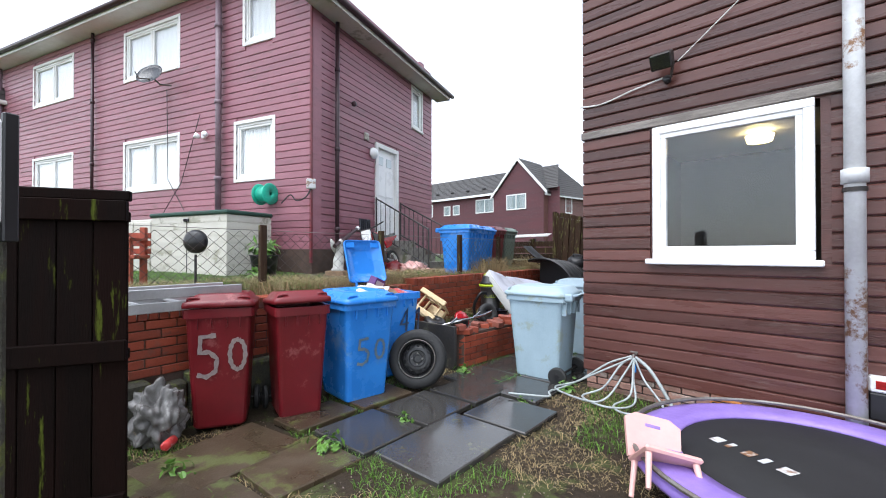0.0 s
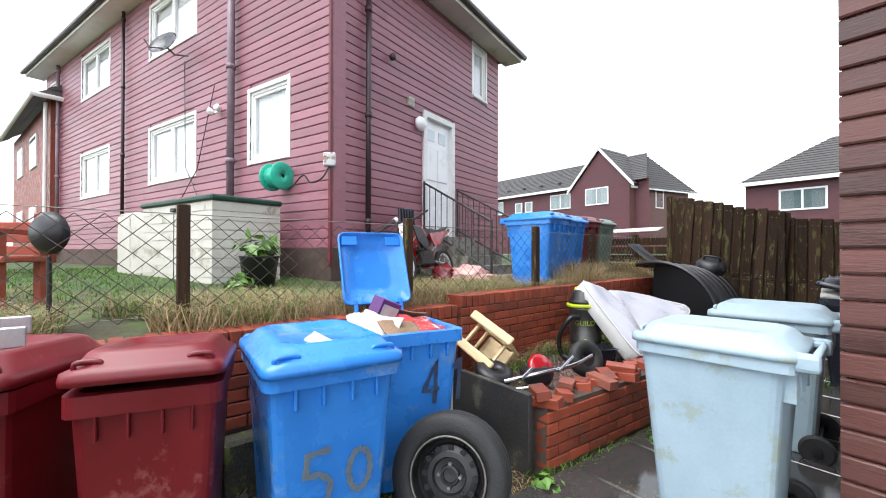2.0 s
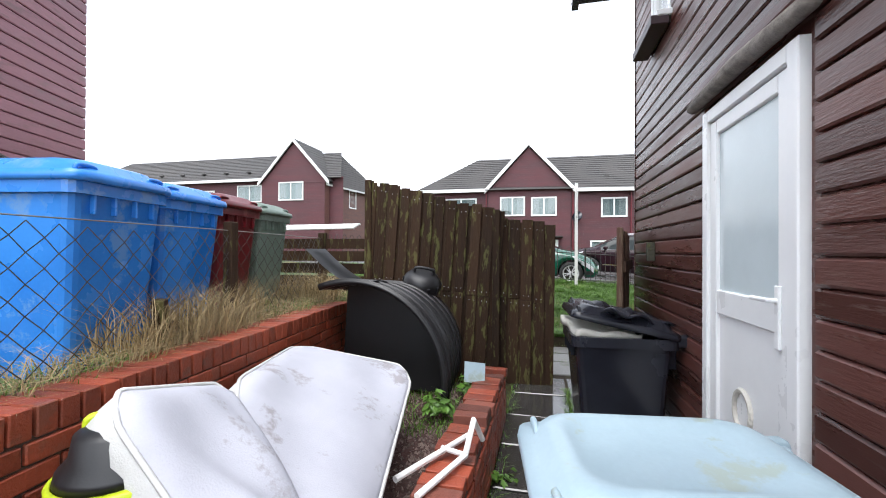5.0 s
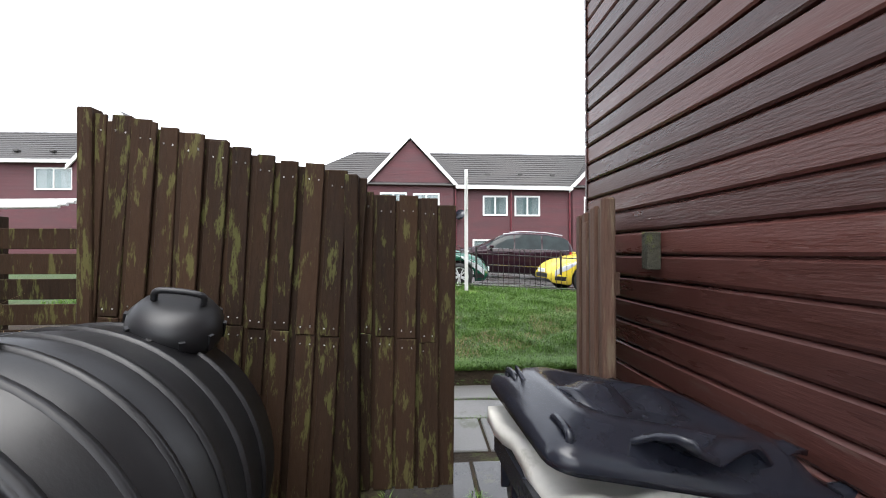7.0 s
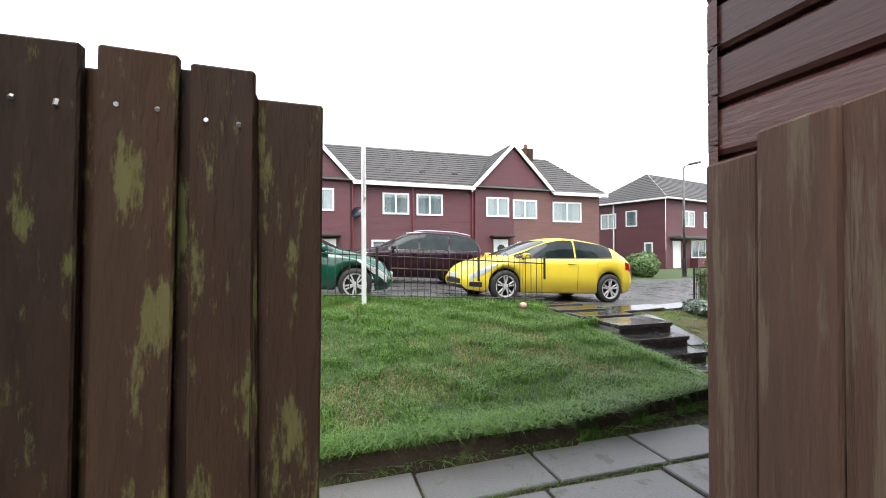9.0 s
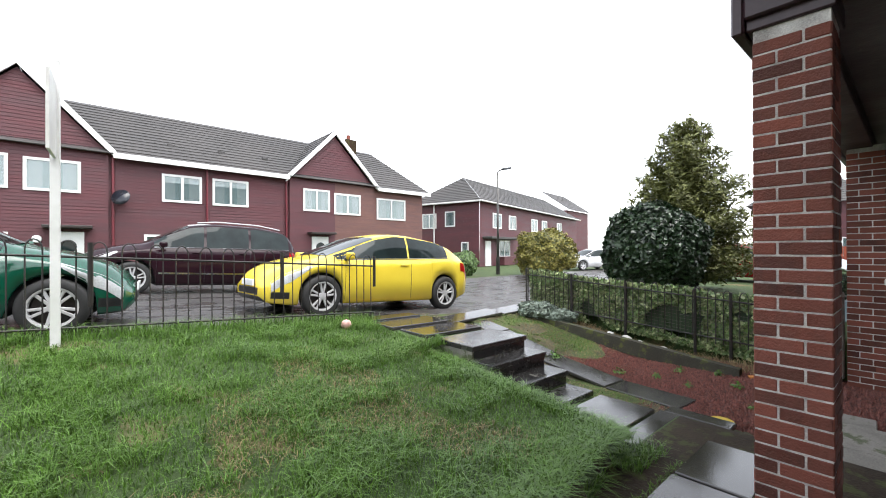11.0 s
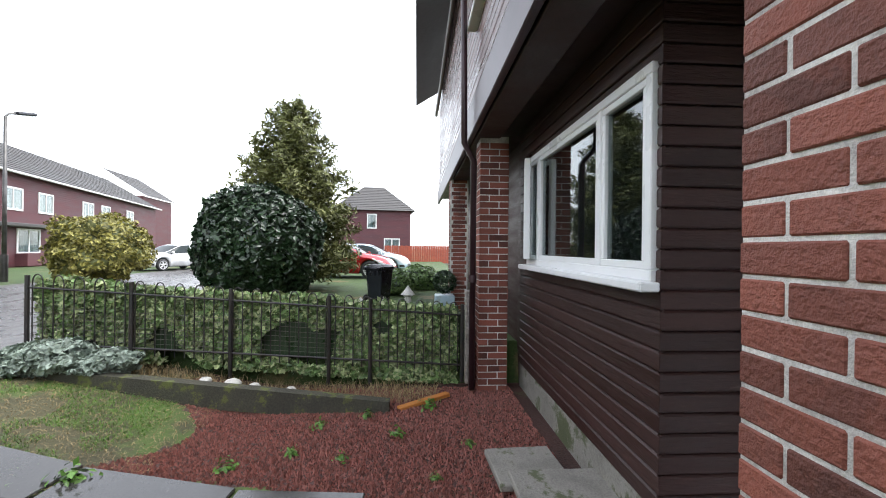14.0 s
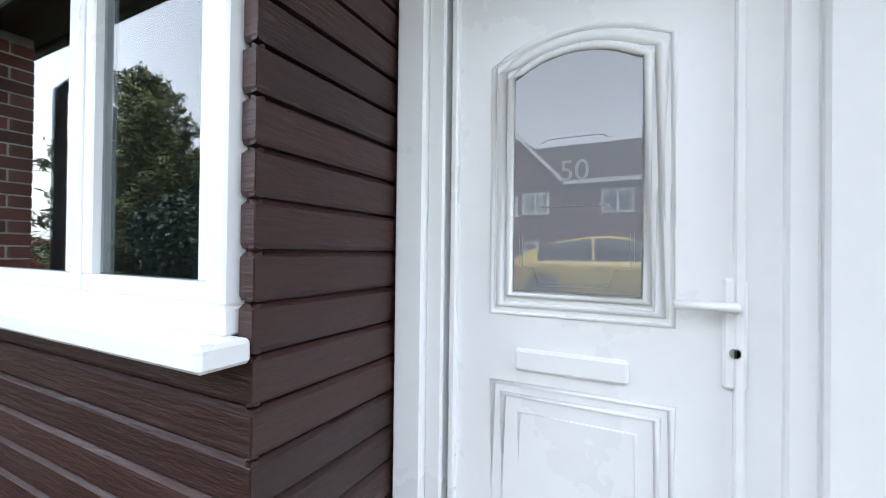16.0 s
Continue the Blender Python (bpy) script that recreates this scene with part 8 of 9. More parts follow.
def car(label, m, paint, top=HATCH_TOP, belt=HATCH_BELT, W=1.75, wheelbase=2.6, r=0.32, screen=(0.28, 1.02), tail=(-1.95, -1.5), panes=((-1.5, -0.42), (-0.36, 0.98)), seams=(-0.40, 0.92), rim="alloy", rails=False):
    """A car along x with its nose at +x; origin on the ground at mid length. top and belt give its side outline."""
    e = thing("parked_car", label, "car", m, "cars parked in the street")
    xa, xb = top[0][0], top[-1][0]
    xf, xr = wheelbase / 2 + 0.02, -wheelbase / 2 + 0.02
    hw, R = W / 2, r * 1.13
    xs = np.linspace(xa, xb, 120)
    grid = np.linspace(xa - 0.3, xb + 0.3, 700)
    kern = np.hanning(41) / np.hanning(41).sum()
    soft_top = np.convolve(np.interp(grid, *zip(*top)), kern, "same")
    soft_belt = np.convolve(np.interp(grid, *zip(*belt)), kern, "same")
    plan = ((xa, 0.74), (xa + 0.06, 0.84), (xa + 0.2, 0.92), (xa + 0.6, 0.985), (xa + 1.2, 1.0), (xb - 1.2, 1.0), (xb - 0.6, 0.975), (xb - 0.3, 0.90), (xb - 0.1, 0.78), (xb, 0.60))
    floor_ = ((xa, 0.40), (xa + 0.15, 0.28), (xa + 0.4, 0.21), (xb - 0.4, 0.20), (xb - 0.08, 0.23), (xb, 0.32))
    xs = sorted(set(list(xs) + [c + R * math.cos(math.pi * k / 16) * 0.9999 for c in (xf, xr) for k in range(17)]))

    def section(x):
        w = hw * float(np.interp(x, *zip(*plan)))
        zt = float(np.interp(x, grid, soft_top))
        zb = min(float(np.interp(x, grid, soft_belt)), zt - 0.02)
        z0 = float(np.interp(x, *zip(*floor_)))
        for c in (xf, xr):
            if abs(x - c) < R:
                z0 = max(z0, r + math.sqrt(R * R - (x - c) ** 2))
        z0 = min(z0, zb - 0.12)
        g = zt - zb
        k = lerp(0, 1, g / 0.34)
        return [(w * 0.93, z0), (w * 0.99, z0 + 0.035), (w, lerp(z0, zb, 0.5)), (w * 0.992, lerp(z0, zb, 0.8)), (w * 0.965, zb - 0.02), (w * lerp(0.90, 0.93, k), zb),
                (w * lerp(0.78, 0.845, k), zb + g * lerp(0.45, 0.55, k)), (w * lerp(0.60, 0.755, k), zb + g * lerp(0.75, 0.88, k)), (w * lerp(0.33, 0.56, k), zt - 0.018), (0.0, zt)]

    def y_at(x, z):
        s_ = section(x)
        return float(np.interp(z, [p[1] for p in s_], [p[0] for p in s_]))

    def skin(x0, x1, zlo, zhi, side, n=18, rows=4, off=0.005):
        """A patch that follows the car's flank between two curves."""
        bm = bmesh.new()
        cols = []
        for i in range(n + 1):
            x = x0 + (x1 - x0) * i / n
            a, b = zlo(x), zhi(x)
            b = max(b, a + 0.002)
            cols.append([bm.verts.new((x, side * (y_at(x, a + (b - a) * j / rows) + off), a + (b - a) * j / rows)) for j in range(rows + 1)])
        for A, B in zip(cols, cols[1:]):
            for j in range(rows):
                bm.faces.new((A[j], B[j], B[j + 1], A[j + 1]) if side < 0 else (A[j + 1], B[j + 1], B[j], A[j]))
        return bm

    def brow(x):
        s_ = section(x)
        return s_[5][1], s_[9][1] - s_[5][1]

    st = []
    for x in xs:
        h_ = section(x)
        st.append([(x, y, z) for y, z in h_] + [(x, -y, z) for y, z in h_[-2::-1]])
    bm = bmesh.new()
    loft(bm, st)
    bmesh.ops.recalc_face_normals(bm, faces=bm.faces)
    for f in bm.faces:
        ys = [v.co.y for v in f.verts]
        if len(f.verts) == 4 and max(ys) > 0.25 and min(ys) < -0.25 and sum(v.co.z for v in f.verts) / 4 < 2.3 * r and abs(f.normal.y) < 0.3 and max(v.co.z for v in f.verts) < section(f.verts[0].co.x)[1][1] + 0.2:
            f.material_index = 1
    body = part("body", bm, [paint, "plastic_black"], e, smooth=True)
    for x in (xf, xr):
        for s in (-1, 1):
            wm = pose(x, s * (hw - 0.10), r, -90 * s, 0, 0)
            w = part("wheel", turned(wm, lt([(r * 0.66, -0.095), (r * 0.92, -0.10), (r, -0.06), (r, 0.06), (r * 0.92, 0.10), (r * 0.70, 0.097), (r * 0.66, 0.09)], 36)), "rubber", e, smooth=True)
            part("rim_well", turned(wm, lt([(r * 0.66, 0.09), (r * 0.63, 0.06), (r * 0.60, 0.0), (0.0, -0.01)], 28, cap=False)), "steel_black", w)
            for k in range(10):
                a = 36 * k + (7 if k % 2 else -7)
                part("spoke", turned(wm, bx(0.03, r * 0.64, -0.015, 0.015, 0.055, 0.085, m=pose(0, 0, 0, 0, 0, a), bev=0.004)), rim, w)
            part("hub_cap", turned(wm, lt([(r * 0.19, 0.05), (r * 0.16, 0.088), (0.0, 0.092)], 16, cap=False)), rim, w)
            part("rim_lip", turned(wm, lt([(r * 0.61, 0.06), (r * 0.64, 0.094), (r * 0.70, 0.098), (r * 0.70, 0.07)], 32)), rim, w)
    for s in (-1, 1):
        for x0, x1 in panes:
            part("side_window", skin(x0, x1, lambda x: brow(x)[0] + 0.025, lambda x: brow(x)[0] + max(0.03, brow(x)[1] * 0.86), s, 26, 5), "car_glass", e, "dark tinted glass", smooth=True)
        for x in seams:
            pts = [(x, s * (y_at(x, z) + 0.001), z) for z in np.linspace(0.27, brow(x)[0] - 0.01, 9)]
            part("door_seam", tb(pts, 0.0045, 4), "plastic_black", body)
        for x in seams[:-1]:
            zb = brow(x)[0] - 0.13
            part("door_handle", bx(x + 0.08, x + 0.27, s * (y_at(x, zb) + 0.012) - 0.012, s * (y_at(x, zb) + 0.012) + 0.012, zb, zb + 0.03, bev=0.008), paint, body)
        xm = panes[-1][1] - 0.16
        zm = brow(xm)[0]
        part("wing_mirror", bx(xm - 0.07, xm + 0.09, s * hw * 0.97 - 0.02 + s * 0.07, s * hw * 0.97 + 0.02 + s * 0.11, zm + 0.02, zm + 0.14, bev=0.035, seg=2) if s > 0 else bx(xm - 0.07, xm + 0.09, -hw * 0.97 - 0.20, -hw * 0.97 - 0.02, zm + 0.02, zm + 0.14, bev=0.035, seg=2), paint, body)
        part("mirror_arm", bx(xm - 0.02, xm + 0.04, min(s * hw * 0.90, s * hw * 1.02), max(s * hw * 0.90, s * hw * 1.02), zm + 0.0, zm + 0.05, bev=0.012), "plastic_black", body)
        part("headlamp", skin(xb - 0.66, xb - 0.10, lambda x: brow(x)[0] - lerp(0.05, 0.17, (x - xb + 0.66) / 0.3), lambda x: brow(x)[0] - 0.012, s, 14, 3, 0.006), "lens", body, smooth=True)
        part("tail_lamp", skin(xa + 0.05, xa + 0.34, lambda x: brow(x)[0] - 0.22, lambda x: brow(x)[0] - 0.04, s, 8, 3, 0.006), "lens_red", body, smooth=True)
        part("fog_recess", skin(xb - 0.34, xb - 0.10, lambda x: 0.30, lambda x: 0.40, s, 8, 2, 0.006), "plastic_black", body, smooth=True)
        part("sill", skin(xr + R, xf - R, lambda x: 0.215, lambda x: 0.25, s, 12, 1, 0.006), "plastic_black" if paint != "car_yellow" else paint, body)
        part("window_strip", tb([(x, s * (y_at(x, brow(x)[0] + 0.012) + 0.006), brow(x)[0] + 0.012) for x in np.linspace(panes[0][0], panes[-1][1], 24)], 0.007, 5), "chrome", body)
        if rails:
            part("roof_rail", tb([(x, s * section(x)[8][0] * 1.18, section(x)[9][1] + 0.03) for x in np.linspace(-1.75, 0.2, 16)], 0.018, 6), "alloy", body)
            part("side_strip", skin(xr + R + 0.05, xf - R - 0.05, lambda x: 0.46, lambda x: 0.50, s, 10, 1, 0.008), "chrome", body)
    for nm, (x0, x1), sx in (("windscreen", screen, 1), ("rear_window", tail, -1)):
        bm = bmesh.new()
        cols = []
        for i in range(15):
            x = x0 + (x1 - x0) * i / 14
            s_ = section(x)
            half = [(0.0, s_[9][1]), (s_[8][0] * 0.5, lerp(s_[9][1], s_[8][1], 0.35)), s_[8], (s_[7][0] * 0.96, lerp(s_[7][1], s_[8][1], 0.12))]
            row = [(-y, z) for y, z in half[:0:-1]] + half
            cols.append([bm.verts.new((x + sx * 0.004, y, z + 0.006)) for y, z in row])
        for A, B in zip(cols, cols[1:]):
            for j in range(len(A) - 1):
                bm.faces.new((A[j], B[j], B[j + 1], A[j + 1]))
        part(nm, bm, "car_glass", e, "dark tinted glass", smooth=True)
    zn = top[-1][1]
    part("grille", bx(xb - 0.10, xb + 0.010, -0.44, 0.44, zn - 0.17, zn - 0.04, bev=0.02), "plastic_black", body)
    part("number_plate", bx(xb, xb + 0.024, -0.26, 0.26, zn - 0.03, zn + 0.07, bev=0.004), "pvc", body)
    part("rear_plate", bx(xa - 0.018, xa + 0.01, -0.26, 0.26, 0.56, 0.66, bev=0.004), "plastic_yellow", body)
    return e


car("bright yellow three-door hatchback parked by the kerb", pose(1.98, 16.95, road_z(2.0) - 0.10, 0, -3.1, 182), "car_yellow", COUPE_TOP, COUPE_BELT, 1.80, 2.70, 0.335, (0.30, 1.18), (-1.85, -1.25), ((-1.42, -0.40), (-0.36, 1.10)), (-0.42, 0.98))
car("dark green older hatchback parked by the railing", pose(-3.80, 16.80, road_z(-3.8) - 0.11, 0, 3.1, -7), "car_green", W=1.72, wheelbase=2.80, r=0.31)
car("dark plum estate car with roof rails across the road", pose(-0.05, 21.75, road_z(0) - 0.09, 0, -3.1, 180), "car_plum", ESTATE_TOP, ESTATE_BELT, 1.86, 2.80, 0.36, (0.40, 1.16), (-2.2, -1.9), ((-1.95, -0.98), (-0.92, 0.02), (0.08, 1.05)), (-0.95, 0.05, 1.0), rails=True)
car("red hatchback parked beyond the front gardens", pose(16.8, 14.0, 0.30, 0, 0, -98), "car_red", W=1.80, wheelbase=2.65, r=0.34, panes=((-1.5, -0.62), (-0.56, 0.12), (0.18, 0.98)), seams=(-0.58, 0.15, 0.92))
car("silver blue saloon parked behind the red car", pose(21.5, 13.5, 0.26, 0, 0, -98), "plastic_grey")
car("dark hatchback parked at the road junction", pose(7.6, 25.2, road_z(7.6), 0, 0, 120), "car_dark")
car("pale grey saloon parked far down the street", pose(24.0, 24.5, 0.16, 0, 0, 160), "alloy")


# ---- far houses ----
def clad_wall(e, p0, p1, z0, z1, material, pitch=0.13):
    """One boarded wall from p0 to p1, outer face on the right hand."""
    d = Vector((p1[0] - p0[0], p1[1] - p0[1], 0))
    bm = bmesh.new()
    clap(bm, d.length, pitch, int(round((z1 - z0) / pitch)), 0.02)
    bmesh.ops.remove_doubles(bm, verts=bm.verts, dist=0.008)
    return part("wall", turned(pose(p0[0], p0[1], z0, 0, 0, math.degrees(math.atan2(d.y, d.x))), bm), material, e)


def far_window(e, m, w, h, lights=2, mat_="white_paint"):
    """White framed window with panes and pale curtains; faces -y of m, lower left at its origin."""
    bm = bmesh.new()
    f = 0.10
    box(bm, -f, w + f, -0.06, 0.03, -f, 0)
    box(bm, -f, w + f, -0.06, 0.03, h, h + f)
    box(bm, -f, 0, -0.06, 0.03, 0, h)
    box(bm, w, w + f, -0.06, 0.03, 0, h)
    for k in range(1, lights):
        box(bm, w * k / lights - 0.05, w * k / lights + 0.05, -0.05, 0.03, 0, h)
    wdw = part("window", turned(m, bm), mat_, e)
    part("pane", turned(m, bx(0, w, -0.026, -0.022, 0, h)), "glass_dark", wdw).visible_shadow = False
    part("curtain", turned(m, bx(0, w * 0.3, -0.018, -0.012, 0, h)), "curtain", wdw)
    part("curtain", turned(m, bx(w * 0.7, w, -0.018, -0.012, 0, h)), "curtain", wdw)
    part("reveal", turned(m, bx(0, w, -0.010, -0.006, 0, h)), "frosted", wdw)
    return wdw


def gable(e, x0, x1, y, z_eave, z_apex, depth, material):
    """A gable front with white bargeboards and its own little roof running back."""
    xm = (x0 + x1) / 2
    bm = bmesh.new()
    n = int((z_apex - z_eave) / 0.13)
    for i in range(n):
        za, zb = z_eave + (z_apex - z_eave) * i / n, z_eave + (z_apex - z_eave) * (i + 1) / n
        ha, hb = (x1 - x0) / 2 * (1 - i / n), (x1 - x0) / 2 * (1 - (i + 1) / n)
        vs = [bm.verts.new(p) for p in ((xm - ha, y - 0.02, za), (xm + ha, y - 0.02, za), (xm + hb, y - 0.005, zb), (xm - hb, y - 0.005, zb), (xm - ha, y, za), (xm + ha, y, za))]
        bm.faces.new((vs[0], vs[1], vs[2], vs[3]))
        bm.faces.new((vs[4], vs[5], vs[1], vs[0]))
    bmesh.ops.remove_doubles(bm, verts=bm.verts, dist=0.008)
    part("gable_wall", bm, material, e)
    for s in (-1, 1):
        a, b = Vector((xm + s * ((x1 - x0) / 2 + 0.25), y - 0.12, z_eave - 0.22)), Vector((xm, y - 0.12, z_apex + 0.08))
        deep, fwd = Vector((0, 0, 0.30)), Vector((0, -0.10, 0))
        bm = raw([a + fwd, b + fwd, b + fwd + deep, a + fwd + deep, a, b, b + deep, a + deep], [(0, 1, 2, 3), (7, 6, 5, 4), (3, 2, 6, 7), (1, 0, 4, 5)])
        bmesh.ops.recalc_face_normals(bm, faces=bm.faces)
        part("bargeboard", bm, "white_paint", e)
        back = Vector((0, depth, 0))
        up = Vector((0, 0, 0.27))
        tiled_plane(e, a + up, a + up + Vector((0, depth * 0.35, 0)), b + up + back, b + up, 12, material="roof_far")


row = thing("terrace_houses", "burgundy clad terrace with two white-edged gables", "house", Matrix.Identity(4))
RY = 31.7
clad_wall(row, (-11.3, RY), (8.6, RY), 0.2, 5.62, "siding_far")
clad_wall(row, (8.6, RY), (15.0, RY), 0.2, 5.42, "siding_faded")
clad_wall(row, (15.0, RY), (15.0, RY + 7), 0.2, 5.42, "siding_faded")
clad_wall(row, (-11.3, RY + 7), (-11.3, RY), 0.2, 5.62, "siding_far")
tiled_plane(row, (-11.7, RY - 0.4, 5.62), (15.4, RY - 0.4, 5.32), (13.0, RY + 3.5, 8.35), (-7.9, RY + 3.5, 8.45), 16, material="roof_far")
tiled_plane(row, (15.4, RY - 0.4, 5.32), (15.4, RY + 7.4, 5.32), (13.0, RY + 3.5, 8.35), (13.0, RY + 3.5, 8.35), 16, material="roof_far")
tiled_plane(row, (-11.7, RY + 7.4, 5.62), (-11.7, RY - 0.4, 5.62), (-7.9, RY + 3.5, 8.45), (-7.9, RY + 3.5, 8.45), 16, material="roof_far")
for a, b, za, zb in ((-11.7, -6.9, 5.62, 5.62), (-1.3, 5.9, 5.5, 5.42), (11.3, 15.4, 5.3, 5.28)):
    part("fascia", raw([(a, RY - 0.46, za - 0.16), (b, RY - 0.46, zb - 0.16), (b, RY - 0.46, zb + 0.06), (a, RY - 0.46, za + 0.06), (a, RY - 0.38, za - 0.16), (b, RY - 0.38, zb - 0.16)], [(0, 1, 2, 3), (4, 5, 1, 0)]), "white_paint", row)
gable(row, -6.7, -1.45, RY - 0.15, 5.55, 8.35, 4.0, "siding_far")
gable(row, 6.0, 11.15, RY - 0.15, 5.35, 8.0, 4.0, "siding_far")
for x0, x1, z0, z1, n in ((-9.55, -7.6, 3.95, 5.0, 2), (-5.83, -4.4, 3.95, 5.02, 2), (-3.82, -2.4, 3.93, 4.97, 2), (0.49, 1.84, 3.82, 4.86, 2), (2.48, 3.88, 3.79, 4.86, 2), (6.82, 8.15, 3.78, 4.8, 2), (8.62, 10.1, 3.69, 4.70, 2), (11.52, 13.48, 3.54, 4.66, 2), (-0.15, 1.75, 1.1, 2.15, 2), (2.4, 3.9, 1.1, 2.15, 2), (-5.8, -4.4, 1.1, 2.15, 2), (8.9, 10.3, 1.0, 2.05, 2)):
    far_window(row, pose(x0, RY - 0.16 if (-6.7 < x0 < -1.5 or 6.0 < x0 < 11.1) else RY - 0.01, z0), x1 - x0, z1 - z0, n)
clad_wall(row, (-6.7, RY - 0.15), (-1.45, RY - 0.15), 0.2, 5.62, "siding_far")
clad_wall(row, (6.0, RY - 0.15), (8.58, RY - 0.15), 0.2, 5.4, "siding_far")
clad_wall(row, (8.58, RY - 0.15), (11.15, RY - 0.15), 0.2, 5.4, "siding_faded")
for x in (-3.15, 7.2):
    d = part("door", bx(x, x + 0.95, RY - 0.24, RY - 0.14, 0.3, 2.3, bev=0.01), "white_paint", row)
    part("fanlight", turned(pose(x + 0.475, RY - 0.245, 1.72, 90, 0, 0), lt([(0.0, 0.0), (0.26, 0.0), (0.26, 0.012), (0.0, 0.012)], 20)), "car_glass", d)
    part("canopy", bx(x - 0.25, x + 1.2, RY - 0.75, RY - 0.15, 2.42, 2.54, bev=0.02), "steel_black", row)
for x in (-1.3, 2.15, -6.85, 5.85):
    part("downpipe", cy((x, RY - 0.1, 0.4), (x, RY - 0.1, 5.4), 0.05, seg=8), "maroon_trim", row)
part("wall_lamp", turned(pose(-3.55, RY - 0.25, 2.0, 90), lt([(0.0, 0.06), (0.13, 0.04), (0.15, -0.05)], 16)), "pvc", row)
part("satellite_dish", turned(pose(-1.05, RY - 0.35, 3.75, 70, 0, -30), lt([(0.0, -0.06), (0.2, -0.03), (0.34, 0.03), (0.34, 0.045), (0.0, -0.04)], 22)), "plastic_charcoal", row, smooth=True)
chm = part("chimney", bx(11.0, 11.8, RY + 3.1, RY + 3.9, 7.6, 9.0, bev=0.03), "fence_timber", row)
part("chimney_pot", cy((11.4, RY + 3.5, 9.0), (11.4, RY + 3.5, 9.35), 0.13), "brick_orange", chm)
for i in range(11):
    x = -9.8 + i * 2.1
    if not (-6.9 < x < -1.2 or 5.8 < x < 11.3):
        part("roof_vent", bx(x, x + 0.3, RY + 0.75, RY + 1.1, 6.33, 6.5, bev=0.03), "roof_far", row)

# the other terrace, up the road
ter = thing("terrace_houses", "burgundy clad terrace with one gable up the road", "house", pose(0, 0, 1.2))
TY = 33.6
clad_wall(ter, (-46, TY + 0.6), (-18.6, TY + 0.6), 0.0, 6.3, "siding_far")
clad_wall(ter, (-25.6, TY), (-19.9, TY), 0.0, 6.2, "siding_far")
clad_wall(ter, (-19.9, TY), (-18.8, TY + 8), 0.0, 6.0, "siding_faded")
tiled_plane(ter, (-46, TY + 0.2, 6.25), (-18.6, TY + 0.2, 6.1), (-20.6, TY + 4.2, 9.1), (-44, TY + 4.2, 9.1), 15, material="roof_far")
tiled_plane(ter, (-19.6, TY - 0.2, 5.6), (-18.2, TY + 8.4, 5.6), (-20.8, TY + 4.4, 8.9), (-20.8, TY + 3.9, 8.9), 15, material="roof_far")
gable(ter, -25.6, -19.7, TY - 0.02, 5.75, 9.0, 4.4, "siding_far")
part("fascia", bx(-46, -25.8, TY + 0.12, TY + 0.2, 6.05, 6.28), "white_paint", ter)
part("fascia", raw([(-19.65, TY - 0.25, 5.45), (-18.2, TY + 8.4, 5.45), (-18.2, TY + 8.4, 5.68), (-19.65, TY - 0.25, 5.68)], [(0, 1, 2, 3)]), "white_paint", ter)
far_window(ter, pose(-23.9, TY - 0.03, 4.45), 2.05, 1.3, 2)
far_window(ter, pose(-28.3, TY + 0.58, 4.45), 2.2, 1.25, 2)
far_window(ter, pose(-33.0, TY + 0.58, 4.45), 0.8, 0.9, 1)
far_window(ter, pose(-31.6, TY + 0.58, 4.45), 0.8, 0.9, 1)
far_window(ter, pose(-37.0, TY + 0.58, 4.45), 2.0, 1.25, 2)
far_window(ter, pose(-19.45, TY + 3.4, 4.1, 0, 0, 82), 0.9, 1.4, 1)
for i in range(8):
    part("roof_vent", bx(-44 + i * 2.3, -43.7 + i * 2.3, TY + 1.0, TY + 1.3, 6.95, 7.1, bev=0.03), "roof_far", ter)
setting("backdrop_terrace_bank", bx(-60, -13, TY - 1, TY + 12, 0.4, 1.22), "turf", "raised grassy bank under the upper terrace")

# block at the junction, running away down the street
blk = thing("corner_block", "burgundy clad corner block with a hipped tiled roof", "house", pose(21.9, 33.0, 0.1, 0, 0, 15))
clad_wall(blk, (0, 7), (0, 0), 0.0, 5.4, "siding_far")
clad_wall(blk, (0, 0), (27, 0), 0.0, 5.4, "siding_far")
tiled_plane(blk, (-0.4, -0.4, 5.4), (27.4, -0.4, 5.4), (24, 3.5, 8.1), (3.3, 3.5, 8.1), 15, material="roof_far")
tiled_plane(blk, (-0.4, 7.4, 5.4), (-0.4, -0.4, 5.4), (3.3, 3.5, 8.1), (3.3, 3.5, 8.1), 15, material="roof_far")
part("gutter", tb([(-0.45, 7.4, 5.38), (-0.45, -0.45, 5.38), (27.4, -0.45, 5.38)], 0.07), "pvc_old", blk)
for x, z, w, h in ((2.4, 3.4, 1.5, 1.1), (5.6, 3.4, 1.4, 1.1), (11.0, 3.4, 1.5, 1.1), (14.0, 3.4, 1.4, 1.1), (19, 3.4, 1.5, 1.1), (3.6, 0.9, 2.0, 1.3), (9.5, 0.9, 1.6, 1.2)):
    far_window(blk, pose(x, -0.01, z), w, h, 2)
far_window(blk, pose(-0.01, 5.6, 3.4, 0, 0, -90), 1.3, 1.1, 2)
far_window(blk, pose(-0.01, 3.2, 3.5, 0, 0, -90), 0.8, 1.1, 1)
far_window(blk, pose(-0.01, 1.6, 1.3, 0, 0, -90), 0.5, 0.7, 1)
part("door", bx(0.9, 1.9, -0.08, 0.0, 0.1, 2.2, bev=0.01), "white_paint", blk)
part("porch_roof", bx(0.5, 6.5, -0.9, 0.0, 2.35, 2.55, bev=0.03), "roof_far", blk)
